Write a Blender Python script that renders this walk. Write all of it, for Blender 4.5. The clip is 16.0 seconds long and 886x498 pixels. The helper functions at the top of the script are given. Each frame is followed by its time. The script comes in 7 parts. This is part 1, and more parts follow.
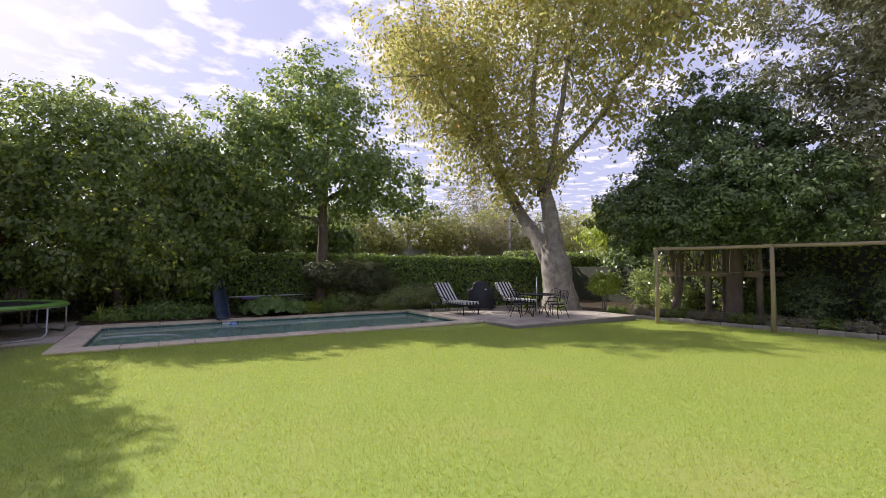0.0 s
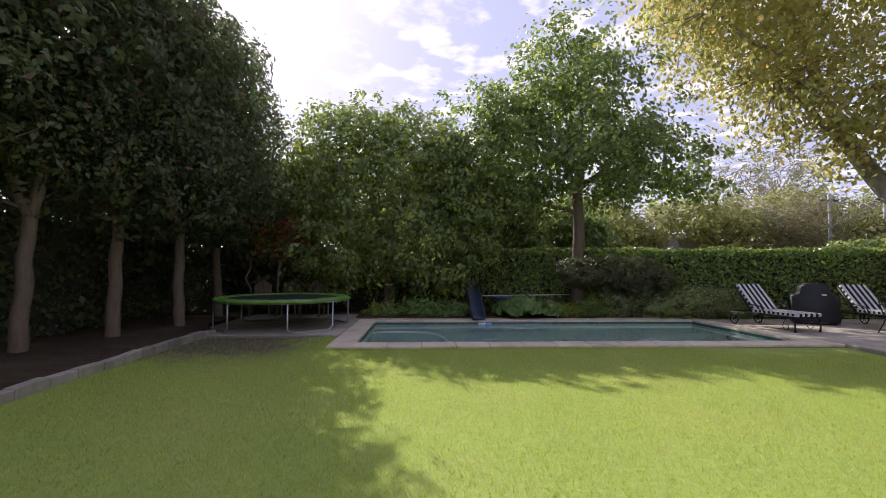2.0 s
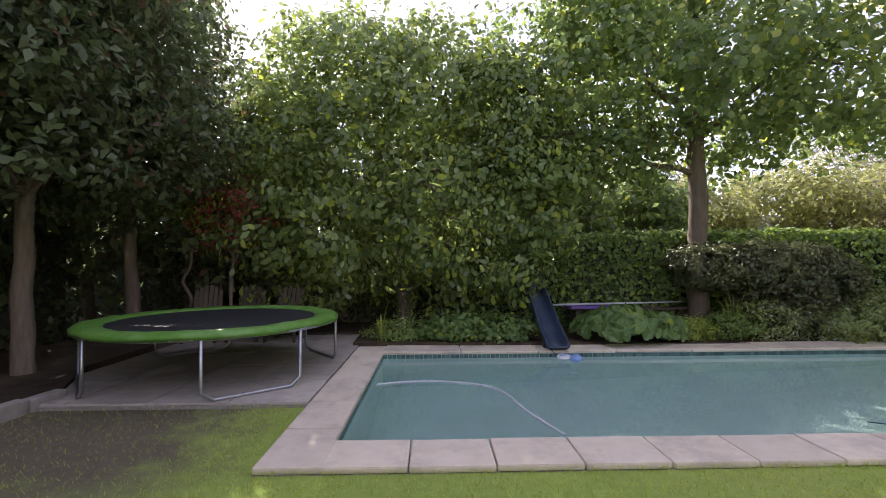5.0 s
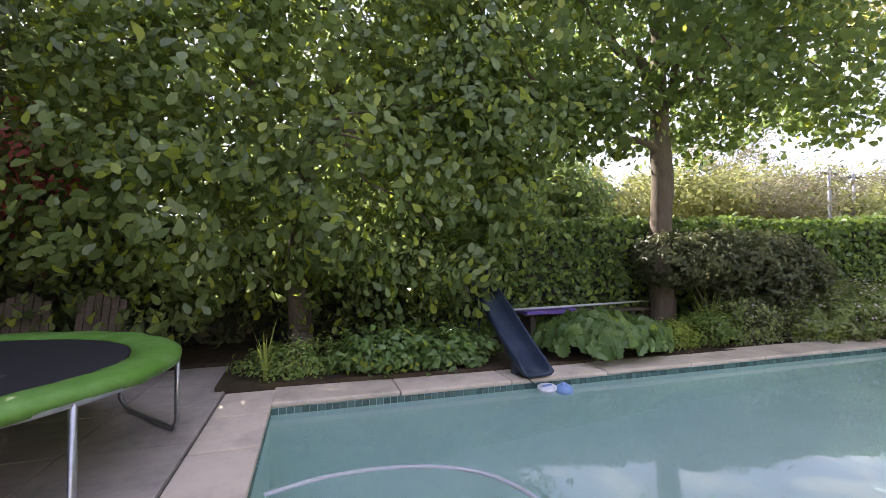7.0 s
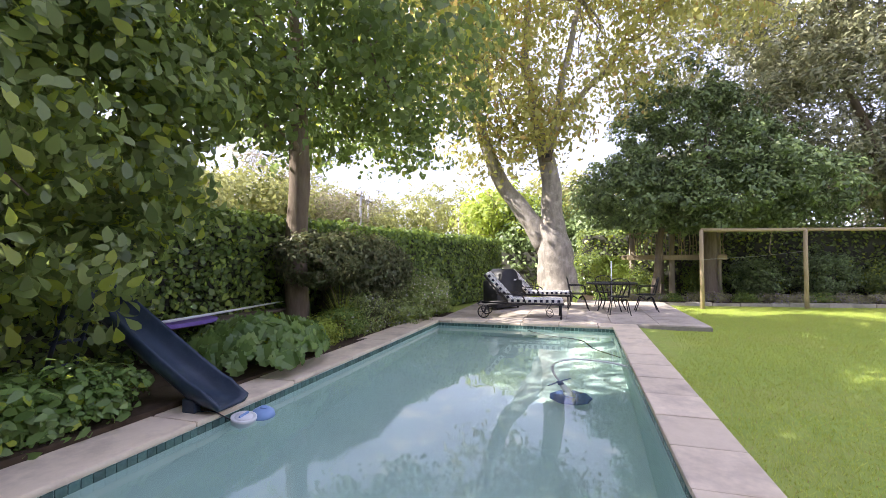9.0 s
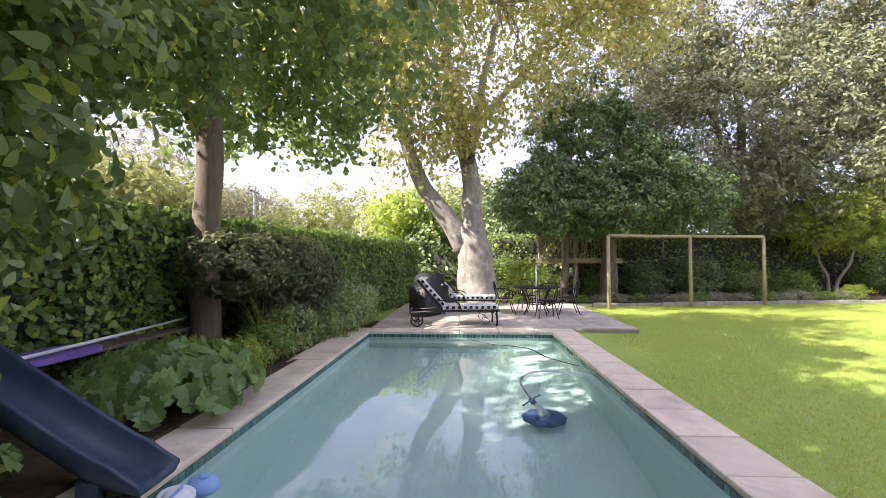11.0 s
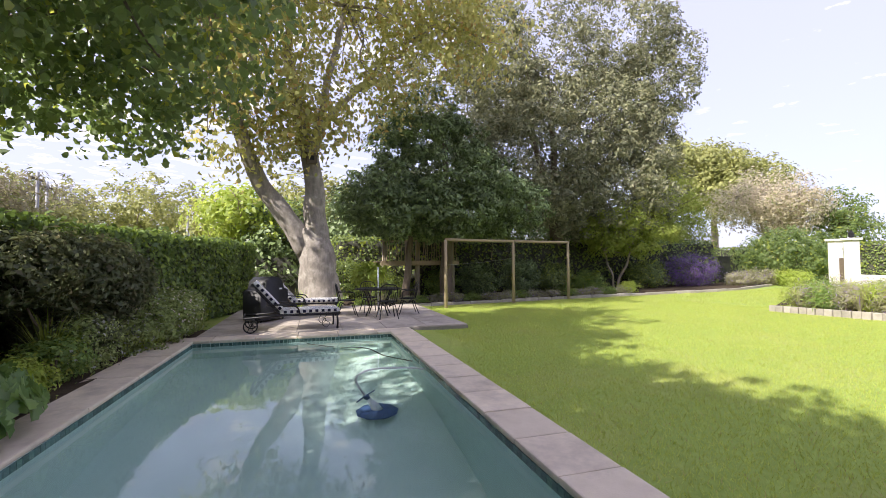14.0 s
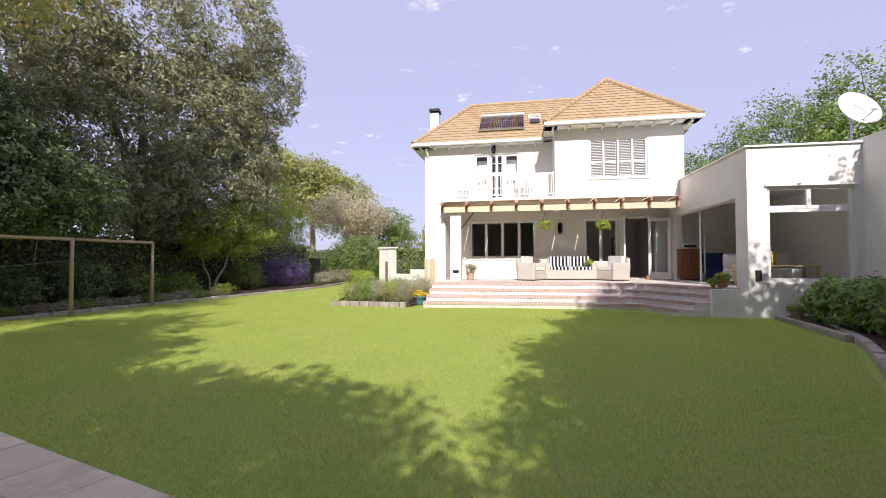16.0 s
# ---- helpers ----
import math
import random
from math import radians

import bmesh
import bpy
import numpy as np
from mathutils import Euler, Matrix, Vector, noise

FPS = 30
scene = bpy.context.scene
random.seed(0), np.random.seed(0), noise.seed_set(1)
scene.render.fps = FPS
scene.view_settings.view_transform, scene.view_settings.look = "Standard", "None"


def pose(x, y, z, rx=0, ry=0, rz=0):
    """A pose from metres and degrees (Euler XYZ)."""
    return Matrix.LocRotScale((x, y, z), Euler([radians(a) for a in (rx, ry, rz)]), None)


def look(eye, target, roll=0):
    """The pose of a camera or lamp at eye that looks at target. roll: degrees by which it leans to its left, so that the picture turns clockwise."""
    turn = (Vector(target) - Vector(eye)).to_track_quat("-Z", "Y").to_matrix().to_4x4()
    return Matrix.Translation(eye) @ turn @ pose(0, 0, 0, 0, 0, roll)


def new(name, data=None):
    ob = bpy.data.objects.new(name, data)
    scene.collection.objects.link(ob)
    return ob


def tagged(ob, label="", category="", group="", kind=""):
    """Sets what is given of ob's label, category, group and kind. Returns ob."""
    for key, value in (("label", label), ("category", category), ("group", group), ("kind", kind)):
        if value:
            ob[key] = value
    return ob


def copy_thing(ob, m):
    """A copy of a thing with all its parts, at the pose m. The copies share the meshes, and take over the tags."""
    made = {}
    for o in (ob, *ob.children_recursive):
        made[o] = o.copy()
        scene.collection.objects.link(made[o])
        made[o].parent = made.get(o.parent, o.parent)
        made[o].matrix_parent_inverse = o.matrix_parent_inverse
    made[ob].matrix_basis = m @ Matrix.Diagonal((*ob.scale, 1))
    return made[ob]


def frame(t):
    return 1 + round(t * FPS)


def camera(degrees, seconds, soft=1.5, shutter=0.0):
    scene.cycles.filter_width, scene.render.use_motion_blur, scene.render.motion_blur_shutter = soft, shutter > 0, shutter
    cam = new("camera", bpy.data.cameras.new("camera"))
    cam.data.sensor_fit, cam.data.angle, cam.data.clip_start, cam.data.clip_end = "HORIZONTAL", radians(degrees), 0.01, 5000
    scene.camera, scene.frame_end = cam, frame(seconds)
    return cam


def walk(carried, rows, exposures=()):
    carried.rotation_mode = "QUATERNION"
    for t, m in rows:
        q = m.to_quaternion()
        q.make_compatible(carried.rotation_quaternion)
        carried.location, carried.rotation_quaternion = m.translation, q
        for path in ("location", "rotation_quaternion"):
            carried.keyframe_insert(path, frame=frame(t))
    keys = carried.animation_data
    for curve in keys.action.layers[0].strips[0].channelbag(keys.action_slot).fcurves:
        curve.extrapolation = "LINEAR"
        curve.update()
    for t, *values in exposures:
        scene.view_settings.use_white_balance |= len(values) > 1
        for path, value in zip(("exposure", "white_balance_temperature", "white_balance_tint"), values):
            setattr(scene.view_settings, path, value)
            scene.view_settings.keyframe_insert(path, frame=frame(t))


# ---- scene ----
# ---- camera and its walk ----
cam = camera(90.3, 16.0, soft=0.65)
PATH = [
    (0, -0.341, -1.794, 1.563, -33.85, 2.68, -0.20),
    (0.5, -0.383, -1.320, 1.510, -25.52, 2.90, -0.04),
    (1, -0.359, -0.750, 1.470, -9.84, 2.86, -0.46),
    (1.5, -0.344, -0.120, 1.454, -5.02, 2.74, -0.34),
    (2, -0.321, 0.593, 1.467, -4.20, 2.57, -0.20),
    (2.5, -0.291, 1.344, 1.485, -4.35, 2.42, 0.01),
    (3, -0.288, 2.076, 1.496, -4.55, 2.35, 0.08),
    (3.5, -0.344, 2.956, 1.495, -4.30, 2.28, 0.13),
    (4, -0.399, 3.886, 1.500, -3.21, 2.13, 0.24),
    (4.5, -0.541, 4.804, 1.499, -2.62, 1.83, 0.29),
    (7, -1.032, 8.425, 1.417, -18.09, 1.38, 0.53),
    (7.5, -1.254, 8.833, 1.332, -41.49, 1.56, 0.58),
    (8, -1.452, 9.251, 1.271, -53.68, 1.51, 0.19),
    (8.5, -1.647, 9.650, 1.286, -66.48, 1.59, 0.21),
    (9, -1.689, 10.083, 1.343, -74.09, 1.51, 0.16),
    (9.5, -1.621, 10.505, 1.419, -79.80, 1.54, 0.16),
    (10, -1.377, 10.779, 1.439, -84.10, 1.37, 0.19),
    (12.5, -1.020, 11.363, 1.348, -89.71, 2.00, 0.31),
    (13, -1.082, 11.263, 1.373, -90.48, 2.07, 0.29),
    (13.5, -1.170, 11.134, 1.389, -96.06, 1.99, 0.24),
    (14, -1.342, 11.009, 1.406, -107.80, 1.90, 0.46),
    (14.5, -1.520, 10.908, 1.433, -119.40, 1.82, 0.64),
    (15, -1.699, 10.873, 1.467, -131.44, 1.72, 0.45),
    (15.5, -1.891, 10.861, 1.511, -143.49, 1.56, 0.44),
    (16, -2.291, 10.826, 1.539, -155.06, 1.51, 0.21),
]
EXPOSURES = [(t, e, 6500, 15.0) for t, e in ((0.0, 0.48), (1.5, 0.5), (3.0, 0.5), (4.0, 0.75), (4.7, 1.15), (7.0, 1.75), (7.5, 1.5), (8.0, 1.7), (9.0, 1.72), (12.5, 1.6), (13.5, 1.4), (14.5, 0.75), (16.0, 0.5))]
walk(cam, [(t, pose(x, y, z, 90 + pitch, roll, yaw)) for t, x, y, z, yaw, pitch, roll in PATH], EXPOSURES)

# ---- sky, sun ----
SUN_YAW, SUN_UP = 24.0, 36.0
sun_dir = Vector((-math.sin(radians(SUN_YAW)) * math.cos(radians(SUN_UP)), math.cos(radians(SUN_YAW)) * math.cos(radians(SUN_UP)), math.sin(radians(SUN_UP))))
sun = new("sun", bpy.data.lights.new("sun", "SUN"))
sun.data.energy, sun.data.angle, sun.data.color = 3.75, radians(0.55), (1.0, 0.95, 0.86)
sun.matrix_world = look(sun_dir * 60, (0, 0, 0))

world = bpy.data.worlds.new("sky")
scene.world = world
world.use_nodes = True
wn, wl = world.node_tree.nodes, world.node_tree.links
wn.clear()
w_out, w_bg = wn.new("ShaderNodeOutputWorld"), wn.new("ShaderNodeBackground")
w_sky = wn.new("ShaderNodeTexSky")
w_sky.sky_type, w_sky.sun_disc = "NISHITA", False
w_sky.sun_elevation, w_sky.sun_rotation = radians(SUN_UP), radians(360 - SUN_YAW)
w_sky.dust_density, w_sky.air_density, w_sky.ozone_density = 1.6, 1.0, 1.5
w_tc, w_sep = wn.new("ShaderNodeTexCoord"), wn.new("ShaderNodeSeparateXYZ")
wl.new(w_tc.outputs["Generated"], w_sep.inputs[0])
w_zz = wn.new("ShaderNodeMath"); w_zz.operation = "MAXIMUM"; w_zz.inputs[1].default_value = 0.04
wl.new(w_sep.outputs["Z"], w_zz.inputs[0])
w_dx = wn.new("ShaderNodeMath"); w_dx.operation = "DIVIDE"
w_dy = wn.new("ShaderNodeMath"); w_dy.operation = "DIVIDE"
wl.new(w_sep.outputs["X"], w_dx.inputs[0]); wl.new(w_zz.outputs[0], w_dx.inputs[1])
wl.new(w_sep.outputs["Y"], w_dy.inputs[0]); wl.new(w_zz.outputs[0], w_dy.inputs[1])
w_cmb = wn.new("ShaderNodeCombineXYZ")
wl.new(w_dx.outputs[0], w_cmb.inputs[0]); wl.new(w_dy.outputs[0], w_cmb.inputs[1])
w_noise = wn.new("ShaderNodeTexNoise")
w_noise.inputs["Scale"].default_value, w_noise.inputs["Detail"].default_value, w_noise.inputs["Roughness"].default_value = 4.2, 8, 0.55
wl.new(w_cmb.outputs[0], w_noise.inputs["Vector"])
# clouds thicken towards the north
w_bias = wn.new("ShaderNodeMath"); w_bias.operation = "MULTIPLY_ADD"
w_bias.inputs[1].default_value, w_bias.inputs[2].default_value = 0.09, 0.0
wl.new(w_sep.outputs["Y"], w_bias.inputs[0])
w_add = wn.new("ShaderNodeMath"); w_add.operation = "ADD"
wl.new(w_noise.outputs["Fac"], w_add.inputs[0]); wl.new(w_bias.outputs[0], w_add.inputs[1])
w_ramp = wn.new("ShaderNodeValToRGB")
w_ramp.color_ramp.elements[0].position, w_ramp.color_ramp.elements[1].position = 0.56, 0.66
wl.new(w_add.outputs[0], w_ramp.inputs[0])
w_haze = wn.new("ShaderNodeMix"); w_haze.data_type = "RGBA"
w_haze.inputs[0].default_value = 0.8
w_haze.inputs[7].default_value = (3.4, 3.45, 5.0, 1)
wl.new(w_sky.outputs[0], w_haze.inputs[6])
w_mix = wn.new("ShaderNodeMix"); w_mix.data_type = "RGBA"
w_mix.inputs[7].default_value = (5.7, 5.55, 5.9, 1)
wl.new(w_ramp.outputs[0], w_mix.inputs[0]); wl.new(w_haze.outputs[2], w_mix.inputs[6])
wl.new(w_mix.outputs[2], w_bg.inputs[0])
w_bg.inputs[1].default_value = 0.13
wl.new(w_bg.outputs[0], w_out.inputs[0])

# ---- materials ----
def base_mat(name):
    m = bpy.data.materials.new(name)
    m.use_nodes = True
    n, l = m.node_tree.nodes, m.node_tree.links
    return m, n, l, n["Principled BSDF"]


def noise_node(n, l, scale, detail=4, rough=0.6, stretch=None):
    geo = n.new("ShaderNodeNewGeometry")
    tex = n.new("ShaderNodeTexNoise")
    tex.inputs["Scale"].default_value, tex.inputs["Detail"].default_value, tex.inputs["Roughness"].default_value = scale, detail, rough
    if stretch:
        mp = n.new("ShaderNodeMapping")
        mp.inputs["Scale"].default_value = stretch
        l.new(geo.outputs["Position"], mp.inputs[0]); l.new(mp.outputs[0], tex.inputs["Vector"])
    else:
        l.new(geo.outputs["Position"], tex.inputs["Vector"])
    return tex


def mixed(n, l, fac, a, b, blend="MIX"):
    mx = n.new("ShaderNodeMix"); mx.data_type, mx.blend_type = "RGBA", blend
    for sock, v in ((mx.inputs[0], fac), (mx.inputs[6], a), (mx.inputs[7], b)):
        if isinstance(v, (int, float)): sock.default_value = v
        elif isinstance(v, tuple): sock.default_value = (*v[:3], 1)
        else: l.new(v, sock)
    return mx.outputs[2]


def ramp(n, l, fac, lo, hi):
    r = n.new("ShaderNodeMapRange")
    r.inputs[1].default_value, r.inputs[2].default_value = lo, hi
    l.new(fac, r.inputs[0])
    return r.outputs[0]


def surf(name, c1, c2, scale=6.0, rough=0.7, bump=0.2, bscale=60.0, metal=0.0, stain=None, sscale=0.9, stretch=None, spec=0.4, vary=0.0):
    """Two-scale surface: c1/c2 by grain, stain by large patches, fine relief; vary: piece-to-piece difference."""
    m, n, l, p = base_mat(name)
    g = noise_node(n, l, scale, 6, 0.65, stretch)
    col = mixed(n, l, ramp(n, l, g.outputs["Fac"], 0.3, 0.7), c1, c2)
    if stain:
        s = noise_node(n, l, sscale, 5, 0.7)
        col = mixed(n, l, ramp(n, l, s.outputs["Fac"], 0.48, 0.78), col, stain)
    if vary:
        oi = n.new("ShaderNodeObjectInfo")
        hs = n.new("ShaderNodeHueSaturation")
        l.new(ramp_out(n, l, oi.outputs["Random"], 1 - vary, 1 + vary), hs.inputs["Value"])
        l.new(col, hs.inputs["Color"]); col = hs.outputs[0]
    l.new(col, p.inputs["Base Color"])
    b = noise_node(n, l, bscale, 5, 0.7, stretch)
    if bump:
        bp = n.new("ShaderNodeBump")
        bp.inputs["Strength"].default_value, bp.inputs["Distance"].default_value = bump, 0.01
        l.new(b.outputs["Fac"], bp.inputs["Height"]); l.new(bp.outputs[0], p.inputs["Normal"])
    l.new(ramp_out(n, l, b.outputs["Fac"], max(0.02, rough - 0.12), min(1, rough + 0.12)), p.inputs["Roughness"])
    p.inputs["Metallic"].default_value = metal
    p.inputs["Specular IOR Level"].default_value = spec
    return m


def ramp_out(n, l, fac, lo, hi):
    r = n.new("ShaderNodeMapRange")
    r.inputs[3].default_value, r.inputs[4].default_value = lo, hi
    l.new(fac, r.inputs[0])
    return r.outputs[0]


def leaf_mat(name, dark, light, odd=None, odd_share=0.08, glow=0.35, rough=0.45, patch=0.5):
    """Foliage: each leaf its own tint, slightly glossy, light passes through."""
    dark, light = [(q[0] * 2.3, q[1] * 2.0, q[2] * 2.1) for q in (dark, light)]
    m, n, l, p = base_mat(name)
    geo = n.new("ShaderNodeNewGeometry")
    big = noise_node(n, l, patch, 3, 0.6)
    f = n.new("ShaderNodeMath"); f.operation = "MULTIPLY_ADD"; f.inputs[1].default_value = 0.6
    l.new(geo.outputs["Random Per Island"], f.inputs[0])
    l.new(ramp_out(n, l, big.outputs["Fac"], -0.15, 0.55), f.inputs[2])
    col = mixed(n, l, f.outputs[0], dark, light)
    if odd:
        st = n.new("ShaderNodeMath"); st.operation = "LESS_THAN"; st.inputs[1].default_value = odd_share
        wr = n.new("ShaderNodeMath"); wr.operation = "FRACT"
        mu = n.new("ShaderNodeMath"); mu.operation = "MULTIPLY"; mu.inputs[1].default_value = 37.7
        l.new(geo.outputs["Random Per Island"], mu.inputs[0]); l.new(mu.outputs[0], wr.inputs[0]); l.new(wr.outputs[0], st.inputs[0])
        col = mixed(n, l, st.outputs[0], col, odd)
    l.new(col, p.inputs["Base Color"])
    p.inputs["Roughness"].default_value = rough
    p.inputs["Specular IOR Level"].default_value = 0.5
    tr = n.new("ShaderNodeBsdfTranslucent")
    hs = n.new("ShaderNodeHueSaturation")
    hs.inputs["Saturation"].default_value, hs.inputs["Value"].default_value, hs.inputs["Hue"].default_value = 1.05, 1.9, 0.487
    l.new(col, hs.inputs["Color"]); l.new(hs.outputs[0], tr.inputs[0])
    ms = n.new("ShaderNodeMixShader"); ms.inputs[0].default_value = glow
    l.new(p.outputs[0], ms.inputs[1]); l.new(tr.outputs[0], ms.inputs[2])
    l.new(ms.outputs[0], n["Material Output"].inputs[0])
    return m


def glass_mat(name, tint=(0.9, 0.95, 0.95), rough=0.0, ior=1.45):
    m, n, l, p = base_mat(name)
    p.inputs["Base Color"].default_value = (*tint, 1)
    p.inputs["Roughness"].default_value, p.inputs["IOR"].default_value = rough, ior
    p.inputs["Transmission Weight"].default_value = 1.0
    return m


M_LAWN = surf("lawn_soil", (0.245, 0.325, 0.070), (0.345, 0.44, 0.11), 14.0, 0.85, 0.6, 90, stain=(0.38, 0.39, 0.13), sscale=0.5, spec=0.1)
M_SOIL = surf("garden_soil", (0.045, 0.032, 0.022), (0.09, 0.068, 0.048), 7, 0.95, 0.8, 40, stain=(0.12, 0.10, 0.05), spec=0.1)


def trodden(m):
    """Bare trodden soil shows through the lawn in front of the trampoline, with a ragged edge."""
    n, l = m.node_tree.nodes, m.node_tree.links
    p = n["Principled BSDF"]
    col = p.inputs["Base Color"].links[0].from_socket
    geo, sep = n.new("ShaderNodeNewGeometry"), n.new("ShaderNodeSeparateXYZ")
    l.new(geo.outputs["Position"], sep.inputs[0])
    rag = noise_node(n, l, 2.6, 6, 0.7)

    def edge(axis, lo, hi):
        k = n.new("ShaderNodeMath"); k.operation = "MULTIPLY_ADD"; k.inputs[1].default_value = 2.6
        l.new(rag.outputs["Fac"], k.inputs[0]); l.new(sep.outputs[axis], k.inputs[2])
        return ramp(n, l, k.outputs[0], lo + 1.3, hi + 1.3)
    f = n.new("ShaderNodeMath"); f.operation = "MULTIPLY"
    l.new(edge("Y", 7.3, 9.0), f.inputs[0]); l.new(edge("X", -1.9, -3.0), f.inputs[1])
    grain = noise_node(n, l, 14, 5, 0.7)
    soil = mixed(n, l, grain.outputs["Fac"], (0.085, 0.07, 0.045), (0.22, 0.19, 0.125))
    l.new(mixed(n, l, f.outputs[0], col, soil), p.inputs["Base Color"])


trodden(M_LAWN)
M_PAVE = surf("paving_stone", (0.42, 0.365, 0.31), (0.54, 0.475, 0.41), 5, 0.85, 0.35, 80, stain=(0.26, 0.23, 0.20), sscale=1.3, vary=0.08)
M_COPE = surf("coping_stone", (0.67, 0.565, 0.435), (0.77, 0.66, 0.52), 6, 0.8, 0.35, 90, stain=(0.43, 0.36, 0.29), sscale=1.6, vary=0.08)
M_JOINT = surf("mortar", (0.25, 0.23, 0.20), (0.33, 0.30, 0.27), 20, 0.95, 0.3, 120)
M_PLASTER = surf("pool_plaster", (0.58, 0.74, 0.68), (0.65, 0.80, 0.74), 2.0, 0.7, 0.1, 30, stain=(0.54, 0.69, 0.64), sscale=0.8)
M_TILE = surf("waterline_tile", (0.06, 0.125, 0.11), (0.11, 0.19, 0.165), 30, 0.25, 0.05, 80, vary=0.3)
M_KERB = surf("edging_stone", (0.33, 0.30, 0.26), (0.45, 0.41, 0.36), 8, 0.9, 0.6, 50, stain=(0.2, 0.2, 0.14), vary=0.15)
M_WHITE = surf("white_plaster", (0.74, 0.72, 0.70), (0.80, 0.785, 0.765), 2.5, 0.85, 0.25, 45, stain=(0.69, 0.67, 0.64), sscale=0.35, spec=0.2)
M_TRIM = surf("white_paint", (0.78, 0.77, 0.76), (0.83, 0.82, 0.81), 9, 0.45, 0.06, 60)
M_ROOF = surf("clay_roof_tile", (0.38, 0.275, 0.160), (0.47, 0.355, 0.22), 3.0, 0.8, 0.3, 70, stain=(0.36, 0.235, 0.13), sscale=0.9)
M_WOOD = surf("pergola_timber", (0.36, 0.20, 0.11), (0.48, 0.29, 0.17), 12, 0.65, 0.3, 60, stretch=(1, 6, 6))
M_POST = surf("weathered_pole", (0.34, 0.26, 0.16), (0.46, 0.37, 0.25), 9, 0.8, 0.5, 60, stretch=(5, 5, 0.6))
M_OLDWOOD = surf("old_dark_timber", (0.11, 0.085, 0.06), (0.19, 0.15, 0.11), 9, 0.85, 0.5, 60, stretch=(1, 1, 5))
M_IRON = surf("black_iron", (0.018, 0.018, 0.02), (0.03, 0.03, 0.033), 30, 0.45, 0.2, 150, metal=0.4)
M_STEEL = surf("galvanised_tube", (0.42, 0.43, 0.44), (0.55, 0.56, 0.57), 14, 0.35, 0.1, 90, metal=0.9)
M_BARK_PLANE = surf("plane_bark", (0.19, 0.17, 0.145), (0.38, 0.34, 0.295), 5.5, 0.88, 1.0, 16, stain=(0.54, 0.49, 0.43), sscale=4.2, stretch=(1.6, 1.6, 0.5))
M_BARK = surf("brown_bark", (0.15, 0.115, 0.085), (0.24, 0.19, 0.145), 6, 0.9, 0.9, 28, stretch=(3, 3, 0.5))
M_BARK_PALE = surf("pale_bark", (0.30, 0.25, 0.20), (0.42, 0.36, 0.29), 6, 0.9, 0.7, 28, stretch=(3, 3, 0.5))
M_CUSHION_N = surf("navy_canvas", (0.012, 0.014, 0.032), (0.020, 0.022, 0.045), 60, 0.9, 0.3, 300)
M_CUSHION_W = surf("white_canvas", (0.68, 0.67, 0.66), (0.76, 0.75, 0.74), 60, 0.9, 0.3, 300)
M_COVER = surf("black_vinyl_cover", (0.014, 0.014, 0.016), (0.025, 0.025, 0.028), 4, 0.5, 0.4, 14)
M_SLIDE = surf("blue_plastic", (0.028, 0.045, 0.075), (0.042, 0.062, 0.10), 5, 0.36, 0.08, 30, stain=(0.075, 0.10, 0.145), sscale=3)
M_PAD = surf("green_vinyl_pad", (0.10, 0.25, 0.035), (0.15, 0.33, 0.05), 4, 0.5, 0.3, 10, stain=(0.20, 0.36, 0.12), sscale=2)
M_MAT = surf("black_mesh_mat", (0.016, 0.016, 0.018), (0.03, 0.03, 0.033), 40, 0.7, 0.4, 300)
M_WICKER = surf("whitewashed_wicker", (0.42, 0.38, 0.34), (0.62, 0.58, 0.53), 55, 0.85, 1.0, 90)
M_CANE = surf("natural_cane", (0.50, 0.36, 0.20), (0.64, 0.49, 0.30), 50, 0.75, 0.8, 90)
M_TERRA = surf("terracotta", (0.36, 0.17, 0.09), (0.48, 0.25, 0.14), 8, 0.85, 0.3, 60)
M_BUFF = surf("buff_clay", (0.46, 0.33, 0.22), (0.56, 0.43, 0.30), 8, 0.85, 0.3, 60)
M_GLAZE = surf("teal_glaze", (0.06, 0.15, 0.22), (0.10, 0.22, 0.30), 10, 0.2, 0.05, 40)
M_BRICK = surf("paving_brick", (0.44, 0.32, 0.28), (0.56, 0.44, 0.40), 14, 0.85, 0.4, 80, stain=(0.50, 0.40, 0.36), sscale=5)
M_STEP = surf("pale_step_render", (0.66, 0.60, 0.57), (0.74, 0.69, 0.66), 7, 0.85, 0.3, 60, stain=(0.46, 0.38, 0.35), sscale=2)
M_SANDSTONE = surf("sandstone_block", (0.46, 0.37, 0.24), (0.58, 0.48, 0.33), 8, 0.9, 0.5, 50, vary=0.12)
M_INTERIOR = surf("room_wall", (0.70, 0.67, 0.64), (0.76, 0.73, 0.70), 3, 0.9, 0.05, 40)
M_FLOORIN = surf("room_floor", (0.20, 0.13, 0.08), (0.28, 0.19, 0.12), 6, 0.5, 0.1, 40, stretch=(1, 8, 1))
M_CABINET = surf("brown_cabinet", (0.17, 0.075, 0.03), (0.25, 0.12, 0.05), 10, 0.5, 0.2, 60, stretch=(6, 6, 1))
M_GREYROOF = surf("grey_sheet_roof", (0.33, 0.33, 0.35), (0.42, 0.42, 0.44), 3, 0.6, 0.2, 30)
# dark wall tone, reused inside the hedges to stand for their inner shade
M_DARK_WALL_CORE = surf("dark_wall_and_shade_core", (0.055, 0.055, 0.045), (0.10, 0.10, 0.08), 5, 0.95, 0.5, 30, stain=(0.05, 0.07, 0.03))
M_PURPLE = surf("purple_foam", (0.20, 0.12, 0.42), (0.26, 0.17, 0.50), 12, 0.6, 0.1, 60)
